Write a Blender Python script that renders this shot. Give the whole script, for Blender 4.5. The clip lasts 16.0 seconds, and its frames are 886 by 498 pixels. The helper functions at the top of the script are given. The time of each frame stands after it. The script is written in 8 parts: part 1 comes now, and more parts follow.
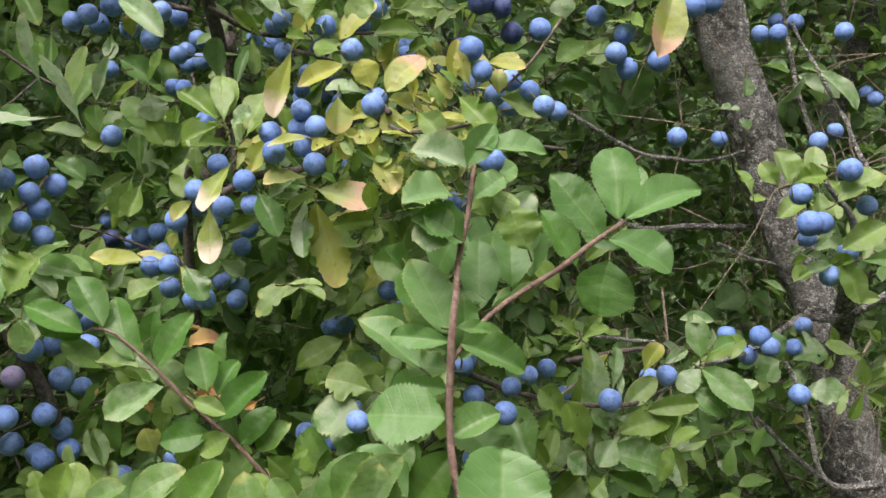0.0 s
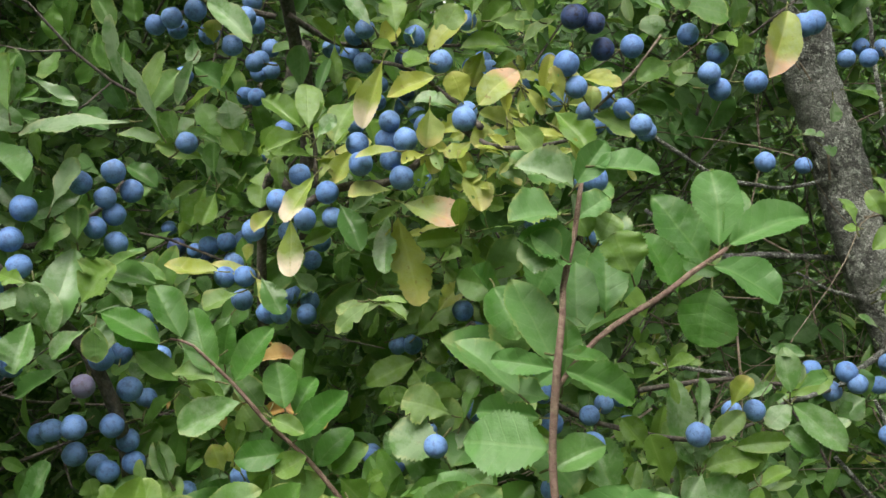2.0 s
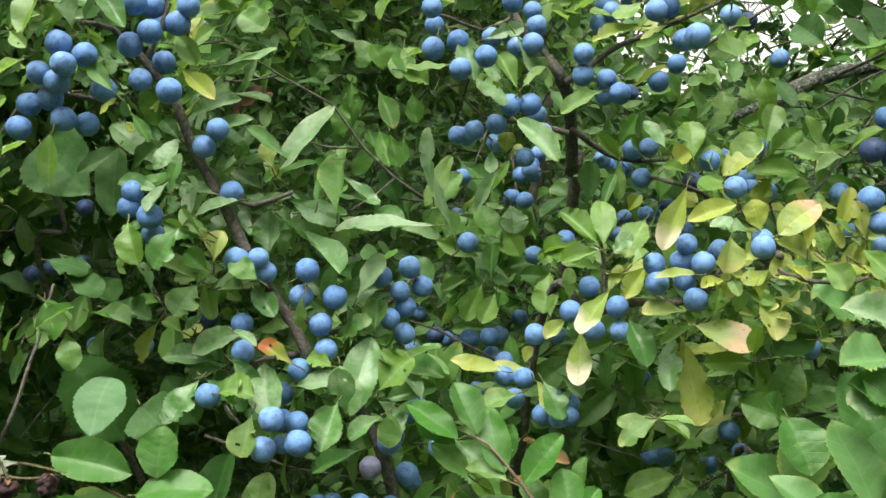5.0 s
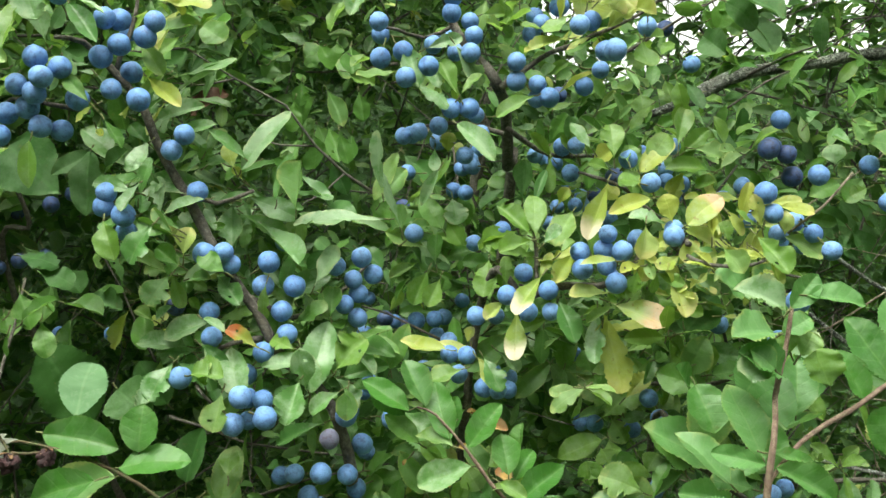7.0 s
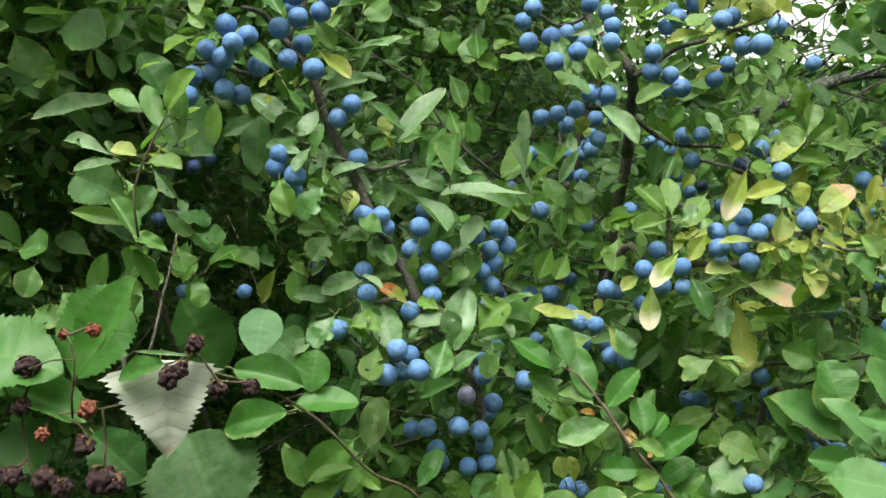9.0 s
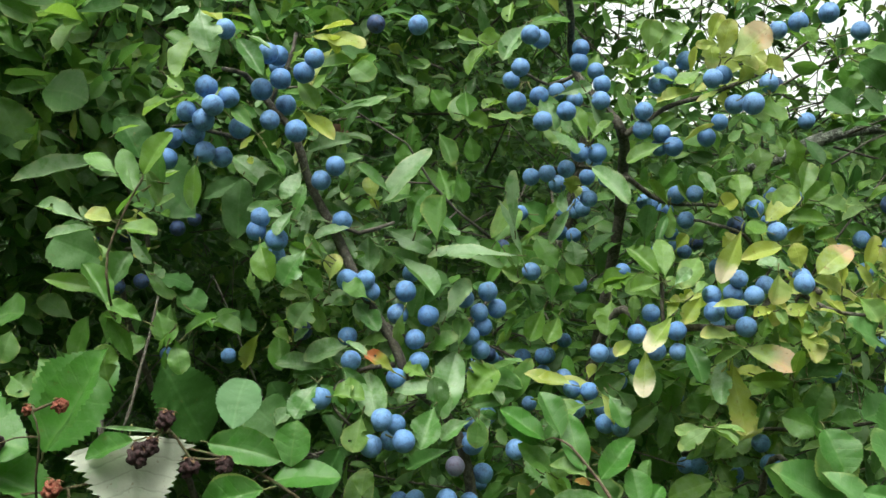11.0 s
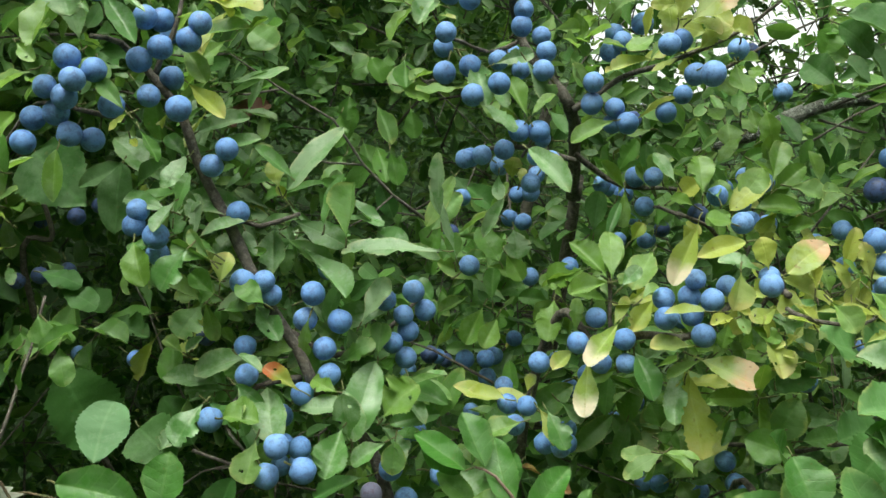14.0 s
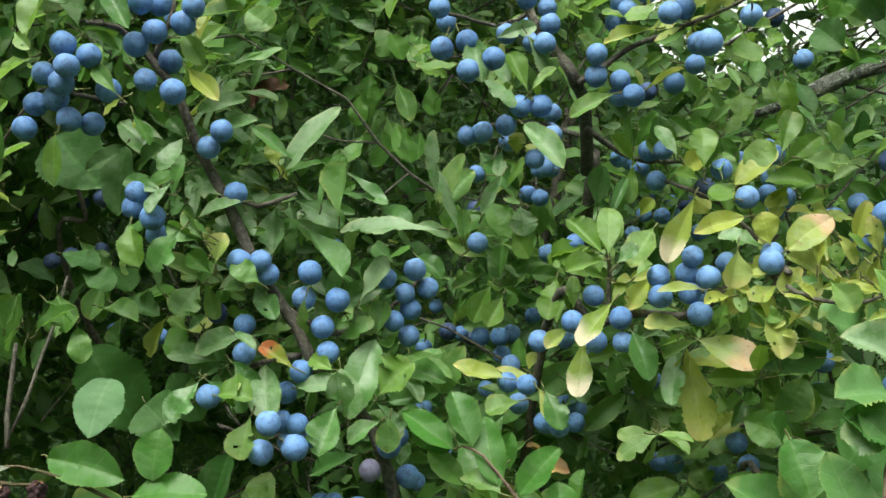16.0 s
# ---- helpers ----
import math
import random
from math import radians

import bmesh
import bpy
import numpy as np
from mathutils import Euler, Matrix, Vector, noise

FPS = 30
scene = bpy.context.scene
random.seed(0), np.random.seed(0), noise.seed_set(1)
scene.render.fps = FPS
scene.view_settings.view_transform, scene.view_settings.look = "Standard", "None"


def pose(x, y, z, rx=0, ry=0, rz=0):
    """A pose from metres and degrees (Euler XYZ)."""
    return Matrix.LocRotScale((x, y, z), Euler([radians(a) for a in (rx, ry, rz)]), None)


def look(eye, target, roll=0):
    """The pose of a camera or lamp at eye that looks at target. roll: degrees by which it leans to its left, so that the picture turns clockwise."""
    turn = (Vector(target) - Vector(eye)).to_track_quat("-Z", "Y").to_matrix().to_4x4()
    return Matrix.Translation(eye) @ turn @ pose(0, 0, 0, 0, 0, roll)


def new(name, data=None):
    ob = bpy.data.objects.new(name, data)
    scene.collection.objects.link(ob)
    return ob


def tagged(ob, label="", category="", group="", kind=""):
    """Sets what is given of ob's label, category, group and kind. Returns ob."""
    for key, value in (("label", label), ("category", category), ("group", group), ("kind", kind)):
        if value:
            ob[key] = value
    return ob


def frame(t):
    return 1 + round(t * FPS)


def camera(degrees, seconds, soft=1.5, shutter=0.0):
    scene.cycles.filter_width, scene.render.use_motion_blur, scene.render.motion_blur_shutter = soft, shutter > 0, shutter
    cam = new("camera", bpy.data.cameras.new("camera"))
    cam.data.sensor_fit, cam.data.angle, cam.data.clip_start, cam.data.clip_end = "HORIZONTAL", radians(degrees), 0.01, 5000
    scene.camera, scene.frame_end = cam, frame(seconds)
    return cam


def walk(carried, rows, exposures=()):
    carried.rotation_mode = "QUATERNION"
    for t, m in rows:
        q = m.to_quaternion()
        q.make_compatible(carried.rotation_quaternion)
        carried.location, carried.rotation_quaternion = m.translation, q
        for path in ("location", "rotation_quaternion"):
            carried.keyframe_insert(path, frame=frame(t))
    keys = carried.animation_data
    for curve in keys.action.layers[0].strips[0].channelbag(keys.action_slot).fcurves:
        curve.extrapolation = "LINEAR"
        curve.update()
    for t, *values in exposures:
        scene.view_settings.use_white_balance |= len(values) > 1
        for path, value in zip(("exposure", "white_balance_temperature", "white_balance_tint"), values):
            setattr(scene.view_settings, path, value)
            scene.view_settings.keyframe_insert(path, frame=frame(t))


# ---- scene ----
cam = camera(52.1, 16.0, soft=1.5)
METRES, EYE, TILT, LEAN, TURN = 0.6, 1.3, 0.0, 0.0, 0.0
ROWS = [
    (0.0, 0.0, 0.0, 0.0, 0.0, 0.0, -0.0),
    (0.5, -0.0016, -0.0024, 0.0079, -0.63, 0.87, 0.9),
    (1.0, -0.0299, 0.0037, 0.0139, -0.83, 1.12, 0.81),
    (1.5, -0.0427, 0.0127, 0.0131, -0.48, 1.32, 0.17),
    (2.0, -0.0481, 0.0266, -0.0004, 1.7, 1.16, -2.0),
    (2.5, -0.0832, -0.0155, -0.0174, 5.68, 0.64, -3.73),
    (3.0, -0.143, -0.0257, -0.0253, 9.42, -0.11, -4.81),
    (3.5, -0.1722, -0.0211, -0.0313, 10.64, 1.59, -5.06),
    (4.0, -0.1782, -0.0523, -0.0114, 10.48, 4.89, -6.1),
    (4.5, -0.1622, -0.0142, 0.0186, 11.67, 5.19, -7.41),
    (7.0, -0.1421, -0.1061, 0.0201, 7.94, 4.35, -6.17),
    (7.5, -0.1621, -0.1368, 0.0616, 5.17, 5.01, -7.6),
    (8.0, -0.2128, -0.1802, -0.0041, 4.52, 4.18, -8.48),
    (8.5, -0.2225, -0.1949, -0.0058, 5.79, 3.37, -9.01),
    (9.0, -0.2526, -0.1817, -0.0284, 8.82, 4.09, -9.23),
    (9.5, -0.262, -0.1679, -0.0184, 10.37, 5.32, -9.26),
    (12.0, -0.2235, -0.1295, -0.0026, 7.28, 7.56, -8.67),
    (12.5, -0.2105, -0.0882, 0.0233, 6.86, 6.85, -8.65),
    (13.0, -0.1968, -0.0676, 0.0357, 7.28, 6.62, -8.64),
    (13.5, -0.1893, -0.0362, 0.0354, 8.21, 5.76, -8.79),
    (14.0, -0.1951, -0.0257, 0.0406, 9.01, 5.16, -8.68),
    (14.5, -0.1829, -0.0511, 0.0633, 9.83, 4.95, -8.24),
    (15.0, -0.1676, -0.0343, 0.0586, 11.14, 4.63, -8.08),
    (15.5, -0.1639, -0.0164, 0.0655, 13.67, 3.25, -8.33),
    (16.0, -0.1231, -0.0064, 0.0555, 14.34, 2.75, -8.54),
]
walk(cam, [(t, pose(0, 0, EYE, TILT, LEAN, TURN) @ pose(METRES * x, METRES * y, METRES * z, 90 + pitch, roll, yaw)) for t, x, y, z, yaw, pitch, roll in ROWS],
     exposures=[(0, 1.77, 6950, 28), (0.5, 1.71, 7000, 23), (1.5, 1.55, 6980, 13), (2.5, 1.67, 6980, 8), (3.0, 1.78, 6980, 6), (3.5, 1.80, 7000, 4), (4.5, 1.88, 7000, 2), (7.0, 2.02, 7000, -4), (7.5, 1.73, 6980, -5), (8.0, 1.61, 6980, -4),
                (9.5, 1.80, 6970, -4), (12.0, 1.51, 6870, -7), (13.0, 1.58, 6900, -5), (16.0, 1.66, 6950, -4)])

# ---- light: an overcast summer sky ----
sky_world = bpy.data.worlds.new("overcast_sky")
scene.world = sky_world
sky_world.use_nodes = True
wn = sky_world.node_tree
sky_node = wn.nodes.new("ShaderNodeTexSky")
sky_node.sky_type, sky_node.sun_disc = "NISHITA", False
sky_node.sun_elevation, sky_node.sun_rotation = radians(58), radians(200)
sky_node.air_density, sky_node.dust_density, sky_node.ozone_density = 1.0, 6.0, 0.6
# cloud takes nearly all the blue out of the sky
grey = wn.nodes.new("ShaderNodeHueSaturation")
grey.inputs["Saturation"].default_value = 0.12
wn.links.new(sky_node.outputs[0], grey.inputs["Color"])
wn.links.new(grey.outputs[0], wn.nodes["Background"].inputs[0])
wn.nodes["Background"].inputs[1].default_value = 0.15

sun = new("sun", bpy.data.lights.new("sun", "SUN"))
sun.data.energy, sun.data.angle, sun.data.color = 0.35, radians(40), (1.0, 0.97, 0.92)
sun.matrix_world = look((-0.9, -1.6, 5.4), (0, 0.6, 1.2))


# ---- materials ----
def shader(name):
    m = bpy.data.materials.new(name)
    m.use_nodes = True
    nt = m.node_tree
    nt.nodes.clear()
    return m, nt


def node(nt, kind, **inputs):
    n = nt.nodes.new(kind)
    for key, value in inputs.items():
        n.inputs[key.replace("_", " ")].default_value = value
    return n


def calc(nt, op, a, b=0.0, clamp=False):
    n = nt.nodes.new("ShaderNodeMath")
    n.operation, n.use_clamp = op, clamp
    for slot, v in zip(n.inputs, (a, b)):
        if isinstance(v, (int, float)):
            slot.default_value = v
        else:
            nt.links.new(v, slot)
    return n.outputs[0]


def blend(nt, fac, a, b, mode="MIX"):
    n = nt.nodes.new("ShaderNodeMix")
    n.data_type, n.blend_type = "RGBA", mode
    for slot, v in ((n.inputs[0], fac), (n.inputs[6], a), (n.inputs[7], b)):
        if isinstance(v, (int, float)):
            slot.default_value = v
        elif isinstance(v, tuple):
            slot.default_value = (*v, 1)
        else:
            nt.links.new(v, slot)
    return n.outputs[2]


def ramp(nt, fac, *stops):
    n = nt.nodes.new("ShaderNodeValToRGB")
    e = n.color_ramp.elements
    while len(e) < len(stops):
        e.new(0.5)
    for el, (p, c) in zip(e, stops):
        el.position = p
        el.color = (c, c, c, 1) if isinstance(c, (int, float)) else (*c, 1)
    nt.links.new(fac, n.inputs[0])
    return n.outputs[0]


def grain(nt, scale, detail=3.0, rough=0.55, vector=None):
    n = node(nt, "ShaderNodeTexNoise", Scale=scale, Detail=detail, Roughness=rough)
    nt.links.new(vector if vector is not None else place_of(nt), n.inputs["Vector"])
    return n.outputs[0]


def place_of(nt):
    return nt.nodes.new("ShaderNodeNewGeometry").outputs["Position"]


def chance(nt):
    """A number from 0 to 1 for each leaf or fruit."""
    a = nt.nodes.new("ShaderNodeObjectInfo").outputs["Random"]
    b = nt.nodes.new("ShaderNodeNewGeometry").outputs["Random Per Island"]
    return calc(nt, "FRACT", calc(nt, "ADD", a, b))


def bump(nt, height, strength, distance):
    n = node(nt, "ShaderNodeBump", Strength=strength, Distance=distance)
    nt.links.new(height, n.inputs["Height"])
    return n.outputs[0]


def leaf_material(name, dark, light, under, vein, tip=None, tip_start=0.6, mildew=0.12, spots=0.25, gloss=0.37, glow=0.42, crease=0.55, veiny=0.5, sheen=0.38, rim_colour=(0.36, 0.38, 0.09)):
    """A thin leaf: blade colour varied leaf by leaf, midrib and side veins, mildew, brown spots, a faded tip."""
    m, nt = shader(name)
    uv = nt.nodes.new("ShaderNodeUVMap")
    uv.uv_map = "UVMap"
    sep = nt.nodes.new("ShaderNodeSeparateXYZ")
    nt.links.new(uv.outputs[0], sep.inputs[0])
    u, v = sep.outputs[0], sep.outputs[1]
    across = calc(nt, "ABSOLUTE", calc(nt, "SUBTRACT", u, 0.5))
    rnd = chance(nt)
    rnd2 = calc(nt, "FRACT", calc(nt, "MULTIPLY", rnd, 17.31))
    colour = blend(nt, rnd, dark, light)
    fine = grain(nt, 900, 3)
    cloud = grain(nt, 130, 4, 0.7)
    broad = grain(nt, 95, 3)
    blotch = ramp(nt, grain(nt, 210, 3, 0.6), (0.38, 0.0), (0.64, 1.0))
    colour = blend(nt, calc(nt, "MULTIPLY", broad, 0.5), colour, blend(nt, 0.5, dark, light), "MIX")
    colour = blend(nt, calc(nt, "MULTIPLY", blotch, 0.28), colour, light)
    edge_map = nt.nodes.new("ShaderNodeUVMap")
    edge_map.uv_map = "Edge"
    edge_sep = nt.nodes.new("ShaderNodeSeparateXYZ")
    nt.links.new(edge_map.outputs[0], edge_sep.inputs[0])
    brink = calc(nt, "MAXIMUM", edge_sep.outputs[0], calc(nt, "MULTIPLY", v, 0.98))
    rim = ramp(nt, calc(nt, "ADD", brink, calc(nt, "MULTIPLY", calc(nt, "SUBTRACT", cloud, 0.5), 0.9)), (0.86, 0.0), (1.04, 1.0))
    colour = blend(nt, calc(nt, "MULTIPLY", rim, calc(nt, "MULTIPLY", calc(nt, "SUBTRACT", rnd2, 0.35, True), 1.1)), colour, rim_colour)
    colour = blend(nt, calc(nt, "MULTIPLY", calc(nt, "SUBTRACT", 0.55, fine, True), 1.0, True), colour, dark)
    if tip:
        edge = calc(nt, "ADD", calc(nt, "ADD", v, calc(nt, "MULTIPLY", across, 0.35)), calc(nt, "MULTIPLY", calc(nt, "SUBTRACT", broad, 0.5), 0.45))
        edge = calc(nt, "ADD", edge, calc(nt, "MULTIPLY", calc(nt, "SUBTRACT", rnd2, 0.5), 0.12))
        colour = blend(nt, ramp(nt, edge, (tip_start, 0.0), (min(tip_start + 0.22, 0.99), 1.0)), colour, tip)
    # side veins slant towards the tip
    stray = calc(nt, "ADD", calc(nt, "MULTIPLY", broad, 0.10), calc(nt, "MULTIPLY", rnd2, 0.2))
    wave = calc(nt, "SINE", calc(nt, "MULTIPLY", calc(nt, "ADD", stray, calc(nt, "SUBTRACT", v, calc(nt, "MULTIPLY", across, 0.75))), calc(nt, "ADD", 30.0, calc(nt, "MULTIPLY", rnd, 8.0))))
    side = calc(nt, "MULTIPLY", calc(nt, "MULTIPLY", ramp(nt, wave, (0.90, 0.0), (0.995, 1.0)), cloud), 1.0 * veiny)
    mid = ramp(nt, across, (0.006, 1.0), (0.020, 0.0))
    veins = calc(nt, "MAXIMUM", side, calc(nt, "MULTIPLY", mid, 0.8))
    colour = blend(nt, calc(nt, "MULTIPLY", veins, 0.36), colour, vein)
    # powdery mildew in clouded patches
    dust = calc(nt, "MULTIPLY", ramp(nt, calc(nt, "ADD", cloud, calc(nt, "MULTIPLY", rnd2, 0.22)), (0.54, 0.0), (0.72, 1.0)), mildew)
    colour = blend(nt, dust, colour, (0.40, 0.49, 0.36))
    # brown specks
    speck = ramp(nt, grain(nt, 330, 2, 0.5), (0.67, 0.0), (0.74, 1.0))
    colour = blend(nt, calc(nt, "MULTIPLY", speck, spots), colour, (0.16, 0.09, 0.03))
    p = node(nt, "ShaderNodeBsdfPrincipled", Roughness=gloss)
    p.inputs["Specular IOR Level"].default_value = sheen
    nt.links.new(colour, p.inputs["Base Color"])
    rough = calc(nt, "ADD", calc(nt, "MULTIPLY", dust, 0.5), calc(nt, "ADD", calc(nt, "MULTIPLY", broad, 0.25), gloss - 0.12))
    nt.links.new(rough, p.inputs["Roughness"])
    swell = calc(nt, "MULTIPLY", wave, 0.05 * veiny)
    height = calc(nt, "SUBTRACT", calc(nt, "ADD", calc(nt, "MULTIPLY", fine, 0.22), calc(nt, "MULTIPLY", broad, 0.9)), calc(nt, "ADD", calc(nt, "MULTIPLY", veins, 0.22), swell))
    nt.links.new(bump(nt, height, crease, 0.0011), p.inputs["Normal"])
    t = node(nt, "ShaderNodeBsdfTranslucent")
    nt.links.new(blend(nt, 0.5, colour, under), t.inputs[0])
    mix = node(nt, "ShaderNodeMixShader", Fac=glow)
    nt.links.new(p.outputs[0], mix.inputs[1])
    nt.links.new(t.outputs[0], mix.inputs[2])
    out = nt.nodes.new("ShaderNodeOutputMaterial")
    nt.links.new(mix.outputs[0], out.inputs[0])
    return m


LEAF = {
    "green": leaf_material("green_leaf", (0.045, 0.125, 0.025), (0.121, 0.269, 0.049), (0.22, 0.42, 0.05), (0.17, 0.30, 0.08), mildew=0.14, veiny=0.8, sheen=0.36, gloss=0.38),
    "fresh": leaf_material("fresh_leaf", (0.080, 0.180, 0.028), (0.160, 0.285, 0.055), (0.30, 0.5, 0.05), (0.28, 0.40, 0.11), mildew=0.2),
    # darker green with inner-hedge shade put into its colour, also for dark outer leaves
    "dark": leaf_material("shade_dark_leaf", (0.018, 0.060, 0.014), (0.052, 0.138, 0.028), (0.14, 0.3, 0.04), (0.09, 0.2, 0.06), mildew=0.08, glow=0.26, sheen=0.2, gloss=0.5, rim_colour=(0.08, 0.15, 0.04)),
    "silver": leaf_material("mildewed_leaf", (0.054, 0.155, 0.038), (0.130, 0.282, 0.078), (0.22, 0.4, 0.08), (0.24, 0.36, 0.15), mildew=0.42, sheen=0.62, gloss=0.31),
    "yellow": leaf_material("yellowing_leaf", (0.19, 0.285, 0.042), (0.375, 0.405, 0.09), (0.5, 0.6, 0.07), (0.48, 0.55, 0.15), tip=(0.52, 0.48, 0.18), tip_start=0.78, mildew=0.2, spots=0.5),
    "cream": leaf_material("cream_leaf", (0.20, 0.31, 0.05), (0.35, 0.40, 0.10), (0.7, 0.6, 0.2), (0.6, 0.55, 0.2), tip=(0.56, 0.34, 0.22), tip_start=0.60, mildew=0.35, spots=0.7),
    "pale": leaf_material("bleached_tip_leaf", (0.17, 0.29, 0.045), (0.30, 0.37, 0.08), (0.7, 0.6, 0.2), (0.6, 0.58, 0.2), tip=(0.76, 0.66, 0.50), tip_start=0.60, mildew=0.35, spots=0.5),
    "russet": leaf_material("russet_leaf", (0.16, 0.24, 0.03), (0.34, 0.30, 0.04), (0.5, 0.3, 0.05), (0.4, 0.3, 0.08), tip=(0.40, 0.12, 0.045), tip_start=0.55, mildew=0.1, spots=0.6),
    "blue": leaf_material("shoot_leaf", (0.063, 0.172, 0.044), (0.106, 0.253, 0.069), (0.2, 0.4, 0.08), (0.22, 0.36, 0.13), mildew=0.1, spots=0.1, gloss=0.42, crease=0.6, veiny=0.85),
    "bramble": leaf_material("bramble_leaf", (0.034, 0.118, 0.020), (0.076, 0.218, 0.036), (0.18, 0.38, 0.05), (0.18, 0.32, 0.09), mildew=0.1, spots=0.3, veiny=1.0, rim_colour=(0.15, 0.25, 0.06)),
    "matt": leaf_material("matt_leaf", (0.10, 0.215, 0.095), (0.13, 0.255, 0.12), (0.3, 0.45, 0.15), (0.25, 0.38, 0.2), mildew=0.3, spots=0.1, gloss=0.6, crease=0.4, veiny=0.6, sheen=0.3),
    "brown": leaf_material("withered_leaf", (0.045, 0.016, 0.010), (0.10, 0.035, 0.02), (0.12, 0.04, 0.02), (0.12, 0.06, 0.03), mildew=0.05, spots=0.5, gloss=0.6, glow=0.1),
    "tan": leaf_material("tan_leaf", (0.34, 0.20, 0.06), (0.50, 0.32, 0.10), (0.5, 0.3, 0.08), (0.3, 0.16, 0.05), tip=(0.22, 0.10, 0.04), tip_start=0.7, mildew=0.15, spots=0.8, gloss=0.6, glow=0.25),
    "dead": leaf_material("dead_leaf", (0.40, 0.42, 0.36), (0.50, 0.52, 0.45), (0.5, 0.46, 0.36), (0.20, 0.20, 0.15), tip=(0.30, 0.27, 0.18), tip_start=0.75, mildew=0.6, spots=0.4, gloss=0.8, glow=0.15, crease=0.4, veiny=1.6),
}


def sloe_material(name, bloom, skin, cover):
    m, nt = shader(name)
    rnd = chance(nt)
    at = nt.nodes.new("ShaderNodeTexCoord").outputs["Object"]
    off = nt.nodes.new("ShaderNodeVectorMath")
    nt.links.new(at, off.inputs[0])
    mul = calc(nt, "MULTIPLY", rnd, 53.0)
    nt.links.new(mul, off.inputs[1])
    cloud = grain(nt, 2.2, 4, 0.6, off.outputs[0])
    fine = grain(nt, 9.0, 4, 0.7, off.outputs[0])
    worn = ramp(nt, calc(nt, "ADD", calc(nt, "MULTIPLY", cloud, 0.75), calc(nt, "MULTIPLY", fine, 0.25)), (0.38, 1.0), (0.52, 0.0))
    worn = calc(nt, "MAXIMUM", calc(nt, "MULTIPLY", worn, cover), calc(nt, "MULTIPLY", ramp(nt, fine, (0.33, 1.0), (0.41, 0.0)), 0.7))
    dusty = blend(nt, rnd, bloom, tuple(c * f for c, f in zip(bloom, (0.62, 0.72, 0.82))))
    dusty = blend(nt, calc(nt, "MULTIPLY", fine, 0.3), dusty, tuple(c * 0.6 for c in bloom))
    colour = blend(nt, worn, dusty, skin)
    low = nt.nodes.new("ShaderNodeSeparateXYZ")
    nt.links.new(at, low.inputs[0])
    scar = ramp(nt, calc(nt, "ADD", calc(nt, "MULTIPLY", low.outputs[2], -1.0), calc(nt, "MULTIPLY", fine, 0.06)), (1.03, 0.0), (1.055, 0.6))
    colour = blend(nt, scar, colour, skin)
    p = node(nt, "ShaderNodeBsdfPrincipled")
    nt.links.new(colour, p.inputs["Base Color"])
    nt.links.new(calc(nt, "SUBTRACT", 0.66, calc(nt, "MULTIPLY", worn, 0.3)), p.inputs["Roughness"])
    p.inputs["Specular IOR Level"].default_value = 0.4
    nt.links.new(bump(nt, fine, 0.25, 0.0004), p.inputs["Normal"])
    out = nt.nodes.new("ShaderNodeOutputMaterial")
    nt.links.new(p.outputs[0], out.inputs[0])
    return m


SLOE_BLUE = sloe_material("sloe_bloom", (0.150, 0.285, 0.575), (0.018, 0.022, 0.06), 0.5)
SLOE_DARK = sloe_material("sloe_rubbed", (0.05, 0.085, 0.21), (0.010, 0.010, 0.024), 1.0)
SLOE_RIPENING = sloe_material("sloe_ripening", (0.23, 0.22, 0.36), (0.12, 0.07, 0.12), 0.6)


def bark_material(name, base, high, lichen, scale, patch, cracks=0.0):
    m, nt = shader(name)
    c = grain(nt, scale, 5, 0.65)
    f = grain(nt, scale * 5, 4, 0.7)
    colour = blend(nt, ramp(nt, c, (0.35, 0.0), (0.65, 1.0)), base, high)
    colour = blend(nt, calc(nt, "MULTIPLY", ramp(nt, grain(nt, scale * 1.7, 5, 0.75), (0.50, 0.0), (0.60, 1.0)), patch), colour, lichen)
    height = calc(nt, "ADD", c, calc(nt, "MULTIPLY", f, 0.6))
    if cracks:
        # broad pale patches, and small crusty scales with dark seams
        broad = ramp(nt, grain(nt, scale * 0.16, 3, 0.6), (0.48, 0.0), (0.62, 0.7))
        colour = blend(nt, broad, colour, tuple(1.7 * v for v in high))
        cell = node(nt, "ShaderNodeTexVoronoi", Scale=scale * 3.6)
        cell.feature = "DISTANCE_TO_EDGE"
        warp = nt.nodes.new("ShaderNodeVectorMath")
        warp.operation = "MULTIPLY_ADD"
        wob = node(nt, "ShaderNodeTexNoise", Scale=scale * 1.5, Detail=3.0)
        nt.links.new(place_of(nt), wob.inputs["Vector"])
        nt.links.new(wob.outputs["Color"], warp.inputs[0])
        warp.inputs[1].default_value = (0.006, 0.006, 0.003)
        nt.links.new(place_of(nt), warp.inputs[2])
        nt.links.new(warp.outputs[0], cell.inputs["Vector"])
        seam = ramp(nt, cell.outputs[0], (0.02, 1.0), (0.16, 0.0))
        colour = blend(nt, calc(nt, "MULTIPLY", seam, cracks), colour, tuple(0.4 * v for v in base))
        height = calc(nt, "SUBTRACT", height, calc(nt, "MULTIPLY", seam, 1.2))
    p = node(nt, "ShaderNodeBsdfPrincipled", Roughness=0.85)
    nt.links.new(colour, p.inputs["Base Color"])
    nt.links.new(bump(nt, height, 1.0, 0.35 / scale), p.inputs["Normal"])
    out = nt.nodes.new("ShaderNodeOutputMaterial")
    nt.links.new(p.outputs[0], out.inputs[0])
    return m


